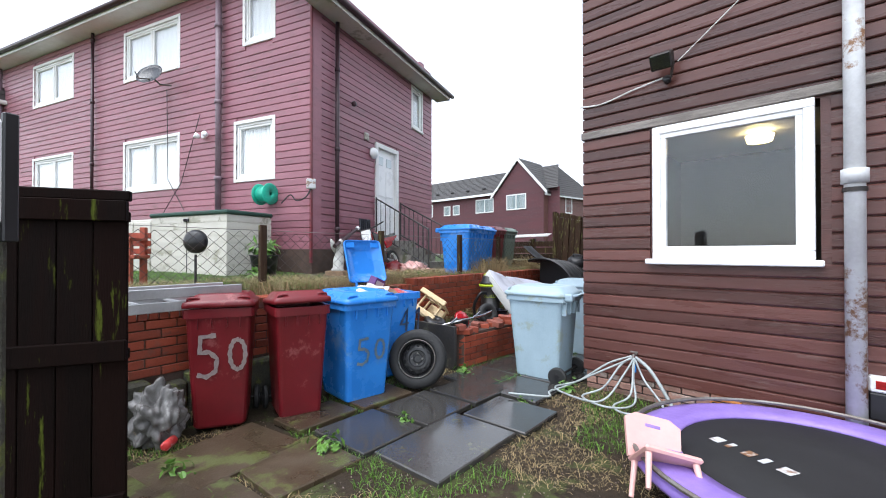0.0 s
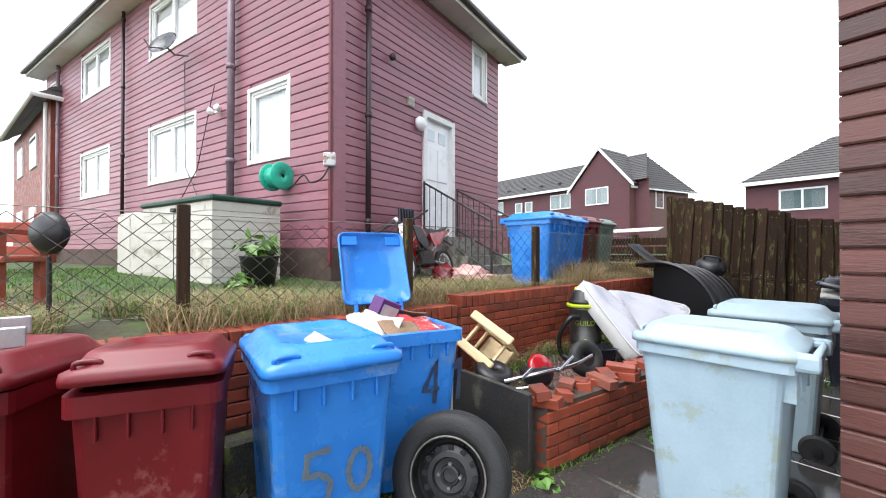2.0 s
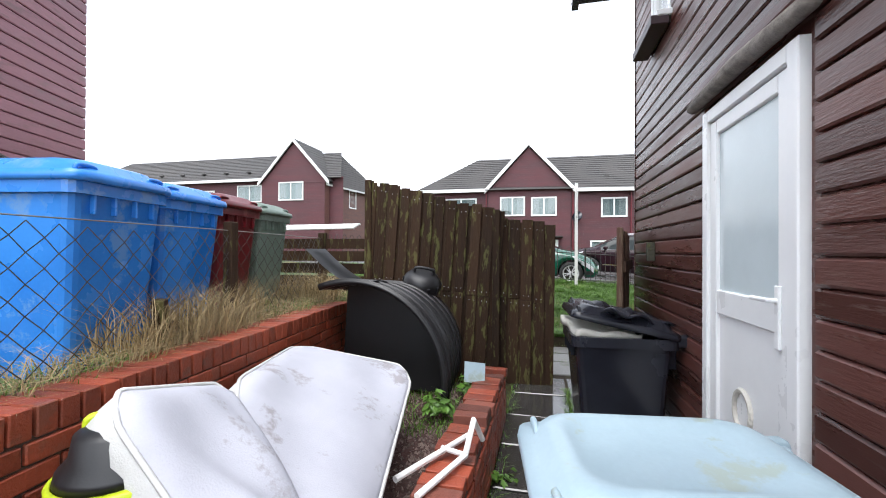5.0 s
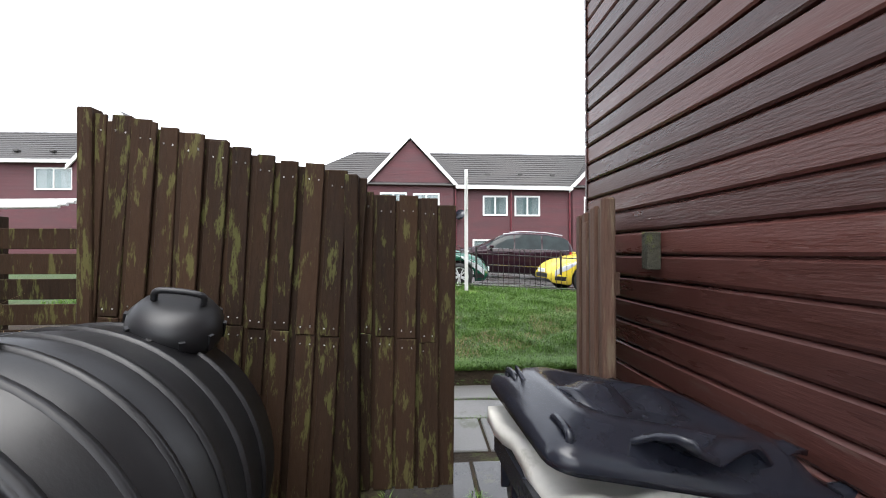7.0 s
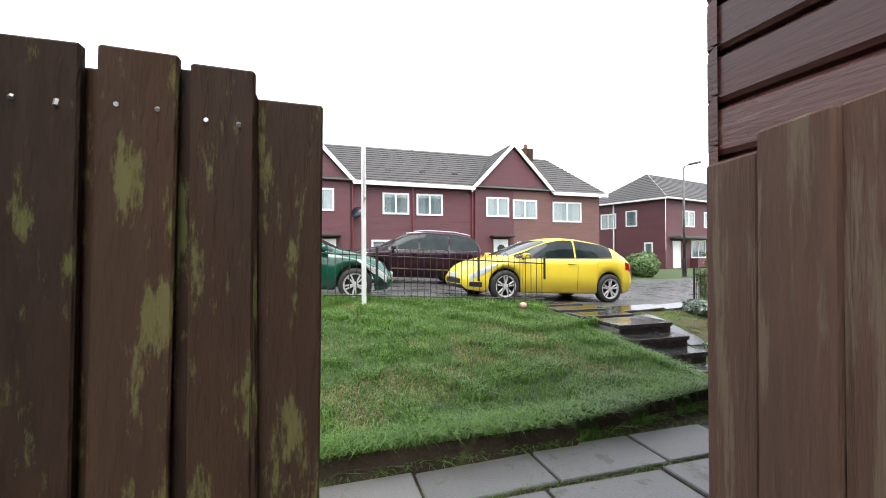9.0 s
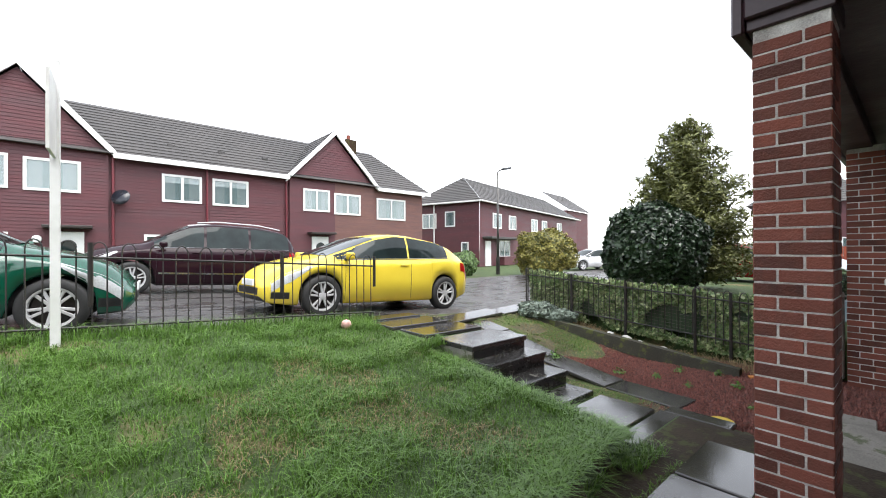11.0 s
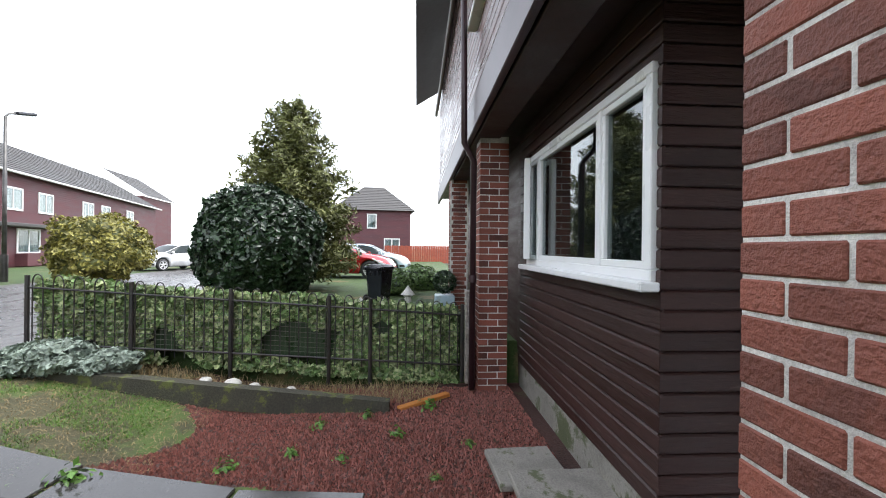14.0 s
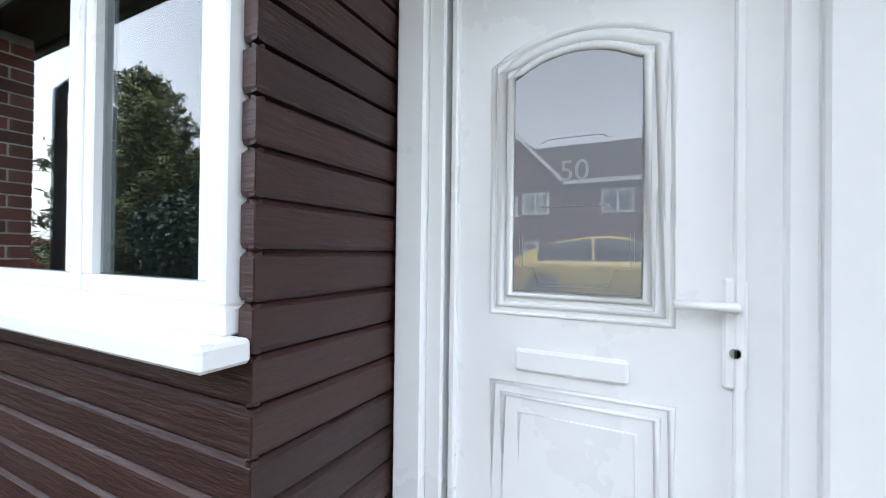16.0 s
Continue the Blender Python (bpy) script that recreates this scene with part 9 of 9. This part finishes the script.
part("bay", bx(3.4, 5.8, -0.6, 0.0, 0.1, 0.85, bev=0.02), "siding_far", blk)
part("downpipe", cy((-0.1, 4.4, 0), (-0.1, 4.4, 5.3), 0.06), "pvc_old", blk)
end = thing("end_house", "grey roofed house at the end of the street", "house", pose(49, 42, 0.1, 0, 0, 10))
part("wall", bx(0, 8, 0, 8, 0, 7.0), "siding_far", end)
tiled_plane(end, (-0.4, -0.4, 7), (8.4, -0.4, 7), (8.4, 4, 10), (-0.4, 4, 10), 10, material="roof_far")
fhs = thing("end_house", "burgundy house with a hipped tiled roof beyond the gardens", "house", pose(39.0, 18.6, 0.1, 0, 0, -83))
clad_wall(fhs, (0, 0), (7, 0), 0.0, 4.9, "siding_far")
clad_wall(fhs, (0, 8), (0, 0), 0.0, 4.9, "siding_far")
tiled_plane(fhs, (-0.4, -0.4, 4.9), (7.4, -0.4, 4.9), (4.6, 3.5, 7.6), (2.6, 3.5, 7.6), 14, material="roof_far")
tiled_plane(fhs, (-0.4, 8.4, 4.9), (-0.4, -0.4, 4.9), (2.6, 3.5, 7.6), (2.6, 8.0, 7.6), 14, material="roof_far")
tiled_plane(fhs, (7.4, -0.4, 4.9), (7.4, 8.4, 4.9), (4.6, 8.0, 7.6), (4.6, 3.5, 7.6), 14, material="roof_far")
far_window(fhs, pose(3.0, -0.01, 3.3), 0.7, 1.2, 1)
far_window(fhs, pose(4.6, -0.01, 1.0), 1.3, 1.2, 2)
red_fence = thing("garden_fence", "red-brown timber fence in the distance", "fence", pose(36.0, 10.8, 0.2, 0, 0, -83))
for i in range(40):
    part("fence_board", bx(-3 + i * 0.2, -2.82 + i * 0.2, -0.01, 0.01, 0, 1.5 + 0.02 * math.sin(i * 3)), "timber_red", red_fence)

lp = thing("street_lamp", "tall grey street lamp column with an angled head", "street lamp", pose(15.4, 25.3, -0.1))
part("column", cy((0, 0, 0), (0, 0, 6.0), 0.075, 0.05, seg=12), "drum_steel", lp, smooth=True)
part("base", cy((0, 0, 0), (0, 0, 1.2), 0.11, seg=12), "drum_steel", lp)
part("arm", tb([(0, 0, 6.0), (0.1, -0.02, 6.12), (0.35, -0.06, 6.2)], 0.035), "drum_steel", lp)
part("lamp_head", turned(pose(0.6, -0.12, 6.26, 0, -12, -12), bx(-0.32, 0.32, -0.11, 0.11, -0.05, 0.07, bev=0.04, seg=2)), "plastic_charcoal", lp)

# ---- plants and ground cover ----
def blades(name, label, pts, h, w, lean, material, seed, category="grass", curl=0.35):
    """Many bent blades of grass, each of two faces, as one object."""
    rs = np.random.RandomState(seed)
    n = len(pts)
    a = rs.uniform(0, math.tau, n)
    hh = h * rs.uniform(0.45, 1.15, n)
    d = np.stack([np.cos(a), np.sin(a), np.zeros(n)], 1)
    b = a + rs.uniform(-1.2, 1.2, n)
    ld = np.stack([np.cos(b), np.sin(b), np.zeros(n)], 1) * (lean * hh * rs.uniform(0.3, 1.3, n))[:, None]
    p = np.asarray(pts)
    up = np.array([0, 0, 1.0])
    side = np.stack([-np.sin(a), np.cos(a), np.zeros(n)], 1) * (w * rs.uniform(0.6, 1.2, n))[:, None]
    mid = p + ld * 0.35 + up * (hh * 0.6)[:, None]
    tip = p + ld * (1 + curl) + up * (hh * (1.0 - 0.25 * lean))[:, None]
    v = np.stack([p - side, p + side, mid + side * 0.7, mid - side * 0.7, tip], 1).reshape(-1, 3)
    k = np.arange(n) * 5
    me = bpy.data.meshes.new(name)
    faces = np.stack([k, k + 1, k + 2, k + 3], 1).tolist() + np.stack([k + 3, k + 2, k + 4], 1).tolist()
    me.from_pydata(v.tolist(), [], faces)
    me.materials.append(M[material])
    return tagged(new(name, me), label, category, kind="stuff")


def scatter(n, x0, x1, y0, y1, seed, keep=None):
    rs = np.random.RandomState(seed)
    out = []
    while len(out) < n:
        x, y = rs.uniform(x0, x1), rs.uniform(y0, y1)
        if keep is None or keep(x, y, rs):
            out.append((x, y, ground_z(x, y) - 0.005))
    return out


def patch(x, y, s=1.0, o=0.0):
    return noise.noise(Vector((x * s + o, y * s - o, 0.3)))


def lawn_keep(x, y, rs):
    if y < lawn_y(x) + 0.02:
        return False
    if x > 0.62 and y < 13.6:
        return x < 0.95
    return not (x > 0.85 and y > 13.6)


blades("lawn_grass", "long wet green lawn grass", scatter(90000, -7.5, 1.1, 10.9, 15.0, 1, lambda x, y, r: lawn_keep(x, y, r) and r.uniform() < 1.0 - 0.045 * abs(x + 1.0)), 0.065, 0.0032, 0.8, "grass", 11)
blades("lawn_tufts", "taller clumps in the wet lawn", scatter(34000, -7.2, 0.9, 10.95, 14.95, 40, lambda x, y, r: lawn_keep(x, y, r) and patch(x, y, 2.4, 6) + 0.5 * patch(x, y, 6.0, 1) > 0.12), 0.13, 0.0036, 1.1, "grass", 41, curl=0.7)
blades("lawn_edge_grass", "overhanging grass along the lawn edge", scatter(20000, -7.0, 0.8, 10.86, 11.40, 2, lambda x, y, r: -0.03 < y - lawn_y(x) < 0.16), 0.13, 0.004, 1.4, "grass", 12)
blades("lawn_edge_grass", "tall grass beside the steps", scatter(5000, 0.6, 1.05, 11.0, 13.6, 3), 0.12, 0.004, 0.9, "grass", 13)
blades("lawn_straw", "pale dead grass in the lawn", scatter(9000, -7.0, 0.8, 10.95, 15.0, 4, lambda x, y, r: lawn_keep(x, y, r) and patch(x, y, 0.9, 3) > 0.22), 0.06, 0.003, 1.3, "straw", 14)
blades("railing_grass", "rough grass along the railing foot", scatter(6000, -9, 1.0, 14.85, 15.2, 5), 0.16, 0.004, 0.6, "grass", 15)
# terrace strip
tkeep = lambda x, y, r: -0.25 < wall_x(y) - 0.14 - x < 0.95 and patch(x, y, 1.4) > -0.28
blades("terrace_straw", "long dry straw-coloured grass along the wall top", scatter(30000, -6.6, -3.7, -2.5, 8.4, 6, tkeep), 0.22, 0.0028, 1.0, "straw", 16, curl=0.6)
blades("terrace_grass", "green grass among the straw on the wall top", scatter(22000, -6.6, -3.7, -2.5, 8.4, 7, lambda x, y, r: tkeep(x, y, r) and patch(x, y, 0.8, 7) > -0.15), 0.17, 0.003, 0.8, "grass", 17)
blades("tall_tufts", "tall pale grass tufts by the wire fence", scatter(2600, -6.2, -4.6, 5.5, 8.0, 8, lambda x, y, r: abs(wall_x(y) - 0.42 - x) < 0.28 and patch(x, y, 2.0, 2) > 0.1), 0.42, 0.0028, 0.5, "straw", 18)
blades("neighbour_lawn", "short green lawn of the neighbour", scatter(22000, -13, -5.6, -4, 3.2, 9, lambda x, y, r: wall_x(y) - 1.0 > x), 0.05, 0.005, 0.7, "grass", 19)
# weeds in the yard
ykeep = lambda x, y, r: patch(x, y, 1.5, 5) > 0.02 and x > wall_x(y) + 0.18 and not (-3.4 < x < -2.1 and 1.35 < y < 3.1 and r.uniform() < 0.93)
blades("yard_grass", "sparse weedy grass in the back yard", scatter(15000, -4.3, -0.3, -1.5, 3.8, 10, ykeep), 0.06, 0.0035, 0.9, "grass", 20)
blades("yard_straw", "dead grass matted on the yard soil", scatter(9000, -4.0, -0.4, -1.0, 3.8, 11, lambda x, y, r: patch(x, y, 1.1, 9) > 0.0 and not (-3.4 < x < -2.1 and 1.35 < y < 3.1)), 0.05, 0.003, 1.7, "straw", 21)
blades("path_grass", "grass in the joints of the side path", scatter(2200, -3.58, -2.4, 3.2, 8.8, 12, lambda x, y, r: min(abs(x + 2.98), abs(x + 3.56)) < 0.05), 0.09, 0.004, 0.8, "grass", 22)
blades("planter_grass", "weeds along the planter", scatter(1500, -4.9, -3.75, 3.5, 7.9, 13, lambda x, y, r: x > wall_x(y) + 0.05 and (abs(x - wall_x(y) - 0.12) < 0.1 or y > 6.6)), 0.09, 0.004, 0.8, "grass", 23)
blades("front_path_grass", "grass in the joints of the front path", scatter(2600, -4.2, 1.0, 9.7, 10.9, 14, lambda x, y, r: min(abs(y - 9.93), abs(y - 10.40), abs(y - 10.87)) < 0.03), 0.05, 0.003, 1.0, "grass", 24)
blades("bed_moss_grass", "thin mossy grass at the bed edge", scatter(15000, 1.96, 4.3, 11.5, 15.2, 15, lambda x, y, r: patch(x, y, 2.2, 4) + 0.5 * patch(x, y, 6.0, 4) > -0.08 and (y > 13.2 or x < 2.5)), 0.04, 0.003, 1.1, "grass", 25)
blades("bed_straw", "matted dead grass and moss at the bed edge", scatter(9000, 1.96, 4.3, 11.5, 15.2, 44, lambda x, y, r: y > 12.9 or x < 2.5), 0.035, 0.003, 1.8, "straw", 45)
blades("fence_foot_grass", "dry grass at the foot of the garden railing", scatter(3500, 4.4, 5.0, 10.8, 15.0, 16), 0.14, 0.003, 0.9, "straw", 26)


def leaves(name, label, pts, nrm, size, material, seed, category="foliage", jitter=0.7, parent=None, long=1.35):
    """Many small folded leaves, as one object."""
    rs = np.random.RandomState(seed)
    p = np.asarray(pts, float)
    n = len(p)
    nv = np.asarray(nrm, float) + rs.normal(0, jitter, (n, 3))
    nv /= np.linalg.norm(nv, axis=1)[:, None] + 1e-9
    t = np.cross(nv, rs.normal(0, 1, (n, 3)))
    t /= np.linalg.norm(t, axis=1)[:, None] + 1e-9
    b = np.cross(nv, t)
    s = (size * rs.uniform(0.6, 1.3, n))[:, None]
    v = np.stack([p - t * s * long * 0.5, p + b * s * 0.45 + nv * s * 0.12, p + t * s * long * 0.5, p - b * s * 0.45 + nv * s * 0.12], 1).reshape(-1, 3)
    k = np.arange(n) * 4
    me = bpy.data.meshes.new(name)
    me.from_pydata(v.tolist(), [], np.stack([k, k + 1, k + 2], 1).tolist() + np.stack([k, k + 2, k + 3], 1).tolist())
    me.materials.append(M[material])
    ob = new(name, me)
    if parent is not None:
        ob.parent = parent
        ob["kind"] = "stuff"
        return ob
    return tagged(ob, label, category, kind="stuff")


# ivy on the garden railing
rs = np.random.RandomState(3)
pts, nr = [], []
for i in range(22000):
    t, u = rs.uniform(), rs.uniform()
    y = lerp(10.55, 15.1, t)
    top = lerp(0.0, 0.32, t) + 0.74 + 0.07 * patch(y, 0.0, 2.0) + 0.05 * rs.uniform()
    z = lerp(lerp(-0.14, 0.28, t), top, u)
    x = lerp(5.035, 4.815, t) + abs(rs.normal(0, 0.06)) + 0.05 * patch(y, z, 3)
    if patch(y, z, 2.2, 8) > -0.33 or u > 0.75:
        pts.append((x, y, z))
        nr.append((-1, 0, 0.35))
half = len(pts) // 2
iv = thing("ivy_hedge", "dense green and variegated ivy hedge on wire mesh", "hedge", Matrix.Identity(4))
leaves("ivy_leaves", "", pts[:half], nr[:half], 0.055, "leaf_ivy", 4, parent=iv)
leaves("variegated_leaves", "", pts[half:], nr[half:], 0.05, "leaf_variegated", 5, parent=iv)
# filler block behind the ivy, the hedge's inner shade put into its colour
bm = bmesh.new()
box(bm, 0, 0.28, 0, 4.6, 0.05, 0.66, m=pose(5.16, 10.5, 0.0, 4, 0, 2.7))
part("hedge_core", bm, "leaf_dark", iv, "solid filler coloured dark as the shaded interior")
bm = bmesh.new()
for i in range(8):
    z = 0.10 + i * 0.055
    tube(bm, [(5.025, 10.55, z), (4.805, 15.1, z + 0.32)], 0.0022, 4)
for i in range(84):
    t = i / 83
    tube(bm, [(lerp(5.025, 4.805, t), lerp(10.55, 15.1, t), 0.08 + 0.32 * t), (lerp(5.025, 4.805, t), lerp(10.55, 15.1, t), 0.5 + 0.32 * t)], 0.0018, 3)
mesh_ = part("wire_mesh", bm, "galvanised", iv, "dull plastic mesh")
mesh_["kind"] = "stuff"


def clump(name, label, c, r, n, size, material, seed, cat, flat=1.0, low=0.1, lumps=0.22, trunk=True, core="leaf_dark"):
    """A dense bush: an uneven leafy skin round a solid core, by default coloured dark as inner shade."""
    e = thing(name, label, cat, pose(c[0], c[1], c[2]))
    rs = np.random.RandomState(seed)
    P, N = [], []
    while len(P) < n:
        v = rs.normal(0, 1, 3)
        v /= np.linalg.norm(v)
        k = 1 + lumps * noise.noise(Vector(v * 2.1 + seed)) + 0.5 * lumps * noise.noise(Vector(v * 5.3 - seed))
        k *= 1 - abs(rs.normal(0, 0.05))
        z = r * flat * (1 + v[2] * k)
        if z < low:
            continue
        P.append((v[0] * r * k, v[1] * r * k, z))
        N.append(v + np.array([0, 0, 0.3]))
    leaves("foliage", "", P, N, size, material, seed, parent=e)
    # solid filler under the leaves; the default dark colour paints shade between them
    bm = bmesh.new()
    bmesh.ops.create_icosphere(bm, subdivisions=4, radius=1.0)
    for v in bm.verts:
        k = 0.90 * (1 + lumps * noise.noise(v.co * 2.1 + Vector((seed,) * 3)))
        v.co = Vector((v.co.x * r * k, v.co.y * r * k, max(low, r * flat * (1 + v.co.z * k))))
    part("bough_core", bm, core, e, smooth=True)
    if trunk:
        part("trunk", cy((0, 0, -0.2), (0, 0, r), 0.12, 0.06), "bark", e)
    return e


clump("ivy_bush", "large tall round dark glossy ivy bush", (9.0, 14.3, 0.25), 1.22, 9000, 0.10, "leaf_dark", 7, "bush", 1.02, 0.05, 0.16)
clump("gold_shrub", "broad gold-green clipped conifer shrub", (16.1, 22.6, 0.1), 1.5, 7000, 0.11, "leaf_gold", 9, "bush", 0.8, 0.05, 0.35, core="leaf_conifer")
clump("far_hedge", "dark clipped hedge beside the junction", (13.2, 25.9, 0.1), 0.8, 3000, 0.09, "leaf_ivy", 10, "hedge", 0.85, 0.05)
clump("far_hedge", "clipped hedge along the far gardens", (10.6, 11.6, 0.25), 0.55, 2500, 0.07, "leaf_ivy", 12, "hedge", 0.62, 0.03)
clump("far_hedge", "clipped hedge along the far gardens", (12.0, 10.9, 0.25), 0.6, 2500, 0.07, "leaf_ivy", 13, "hedge", 0.60, 0.03)
clump("far_hedge", "dark clipped hedge at the end of the street", (34.0, 38.0, 0.1), 2.0, 3000, 0.2, "leaf_ivy", 14, "hedge", 0.7, 0.03)
clump("lavender_clump", "low silvery grey-green clump at the path edge", (4.45, 14.65, 0.22), 0.34, 2600, 0.05, "leaf_silver", 15, "plant", 0.42, 0.02, 0.4, False, "leaf_silver")
clump("lavender_clump", "low silvery grey-green clump at the path edge", (4.50, 14.15, 0.18), 0.28, 2000, 0.05, "leaf_silver", 16, "plant", 0.40, 0.02, 0.4, False, "leaf_silver")


def conifer(label, c, h, r, n, seed):
    """A spruce-like tree: drooping limbs in whorls, sprays of foliage along each limb."""
    e = thing("conifer_tree", label, "tree", pose(*c))
    part("trunk", cy((0, 0, -0.2), (0, 0, h * 0.97), 0.16, 0.02, seg=10), "bark", e)
    rs = np.random.RandomState(seed)
    P, N = [], []
    limbs = 0
    z = 0.35
    while z < h - 0.15:
        t = z / h
        reach = r * (1 - t) ** 0.6 * (0.85 + 0.3 * rs.uniform()) + 0.08
        k = max(4, int(9 * (1 - t) + 3))
        a0 = rs.uniform(0, math.tau)
        for j in range(k):
            a = a0 + math.tau * j / k + rs.normal(0, 0.15)
            L = reach * rs.uniform(0.72, 1.12)
            rise = L * (0.25 + 0.25 * t)
            tip = Vector((math.cos(a) * L, math.sin(a) * L, z + rise))
            if limbs % 3 == 0:
                part("limb", cy((0, 0, z), tip, 0.025 * (1 - t) + 0.008, 0.004, seg=5), "bark", e)
            limbs += 1
            m = int(n * L / r / 9) + 6
            for q in range(m):
                s = rs.uniform(0.15, 1.05)
                w = 0.30 * (1 - s * 0.7) * L + 0.05
                off = rs.normal(0, 1, 3) * np.array([w * 0.55, w * 0.55, 0.07])
                P.append((math.cos(a) * L * s + off[0], math.sin(a) * L * s + off[1], z + rise * s ** 1.3 + off[2]))
                N.append((0.4 * math.cos(a), 0.4 * math.sin(a), 0.8))
        z += 0.19 + 0.05 * (1 - t)
    leaves("foliage", "", P, N, 0.058, "leaf_conifer", seed, parent=e, long=3.2)
    return e


conifer("tall yellow-green conifer behind the ivy bush", (11.78, 14.53, 0.2), 5.25, 1.95, 3400, 21)
# weeds
def weed(x, y, z, s, seed, n=46):
    rs = np.random.RandomState(seed)
    P = [(x + rs.normal(0, s * 0.5), y + rs.normal(0, s * 0.5), z + abs(rs.normal(0, s * 0.45)) + 0.02) for _ in range(n)]
    return leaves("weed", "small leafy green weed", P, [(0, 0, 1)] * n, s * 0.4, "leaf_weed", seed, "weed", 0.5, long=1.7)


for i, (x, y, s) in enumerate(((-2.95, 1.20, 0.11), (-2.98, 1.9, 0.07), (-3.52, 3.3, 0.10), (-2.35, 3.55, 0.10), (-2.5, 2.95, 0.06), (-3.35, 0.35, 0.09), (-3.42, 4.4, 0.09), (-3.48, 5.6, 0.08), (-3.5, 6.8, 0.10), (3.5, 10.6, 0.05), (3.0, 10.9, 0.04), (4.1, 11.5, 0.06), (3.4, 12.0, 0.06), (3.3, 11.6, 0.05), (3.9, 11.9, 0.06), (3.2, 12.4, 0.07), (3.7, 11.2, 0.07), (4.3, 10.9, 0.09), (2.9, 13.2, 0.1))):
    weed(x, y, ground_z(x, y), s, 100 + i)
for i, (x, y, s) in enumerate(((-4.2, 3.95, 0.10), (-4.55, 5.5, 0.12), (-4.75, 6.2, 0.12), (-4.0, 7.0, 0.13), (-3.85, 7.5, 0.12), (-4.35, 6.6, 0.1))):
    weed(x, y, 0.33, s, 150 + i, 70)
weed(-7.0, 2.45, 1.32, 0.22, 171, 120)
weed(-6.7, 2.2, 1.0, 0.14, 172, 80)


def chips(name, label, pts, size, material, seed):
    rs = np.random.RandomState(seed)
    n = len(pts)
    p = np.asarray(pts, float)
    base_ = np.array([(1, 0, -0.5), (-0.5, 0.87, -0.5), (-0.5, -0.87, -0.5), (0.1, 0.1, 0.7)])
    s = size * rs.uniform(0.5, 1.4, n)
    a = rs.uniform(0, math.tau, n)
    c, sn = np.cos(a), np.sin(a)
    V = np.zeros((n, 4, 3))
    for k in range(4):
        j = base_[k] * rs.uniform(0.7, 1.3, (n, 3))
        V[:, k, 0] = p[:, 0] + s * (j[:, 0] * c - j[:, 1] * sn)
        V[:, k, 1] = p[:, 1] + s * (j[:, 0] * sn + j[:, 1] * c)
        V[:, k, 2] = p[:, 2] + s * (j[:, 2] + 0.3)
    k = np.arange(n) * 4
    F = np.concatenate([np.stack([k + i for i in f], 1) for f in ((0, 1, 3), (1, 2, 3), (2, 0, 3))])
    me = bpy.data.meshes.new(name)
    me.from_pydata(V.reshape(-1, 3).tolist(), [], F.tolist())
    me.materials.append(M[material])
    return tagged(new(name, me), label, "gravel", kind="stuff")


gkeep = lambda x, y, r: ground_kind(x, y) == 3 or (x > 2.3 and y < 11.9 and r.uniform() < 0.10)
chips("red_chippings", "red stone chippings over the front bed", scatter(42000, 2.1, 4.95, 9.95, 14.2, 30, gkeep), 0.020, "chip_red", 31)
chips("planter_chippings", "red and grey chippings in the planter", scatter(9000, -5.05, -3.72, 3.45, 7.9, 32, lambda x, y, r: x > wall_x(y) + 0.02), 0.016, "stone_grey", 33)
chips("yard_grit", "grit and broken stone on the yard soil", scatter(7000, -4.0, -0.3, -1.5, 3.8, 34), 0.010, "stone_grey", 35)
chips("path_debris", "small stones on the path", scatter(500, -3.6, 2.5, 3.2, 11.8, 36), 0.012, "stone_grey", 37)
# pots and ornaments in the next garden
for i, (x, y, s) in enumerate(((6.2, 12.6, 0.13), (6.6, 11.9, 0.12), (7.2, 11.6, 0.10), (8.0, 11.2, 0.14))):
    p = thing("garden_ornament", "small pale stone lantern ornament", "ornament", pose(x, y, 0.33))
    part("foot", lt([(s * 0.7, 0.0), (s * 0.5, s * 0.6), (s * 0.45, s * 1.6), (s * 0.7, s * 1.8), (0.0, s * 1.8)], 14), "stone_white", p)
    part("cap", lt([(s, s * 1.9), (s * 0.4, s * 2.6), (0.0, s * 3.2)], 14), "stone_white", p)
pp = thing("plant_pot", "grey square planter with a clipped round shrub", "planter", pose(7.35, 10.55, 0.33))
part("pot", bx(-0.17, 0.17, -0.17, 0.17, 0, 0.34, bev=0.015), "plastic_grey", pp)
Pq = []
rs = np.random.RandomState(8)
for _ in range(700):
    v = rs.normal(0, 1, 3)
    v /= np.linalg.norm(v)
    Pq.append((v[0] * 0.19, v[1] * 0.19, 0.56 + v[2] * 0.19))
leaves("shrub", "", Pq, [(q[0], q[1], q[2] - 0.56) for q in Pq], 0.05, "leaf_dark", 81, parent=pp)
wheelie_bin("dark wheelie bin with a pale painted mark in the next garden", "plastic_charcoal", pose(9.2, 11.85, 0.32, 0, 0, 60) @ Matrix.Scale(0.76, 4), 0, "wheelie bins in the next garden")
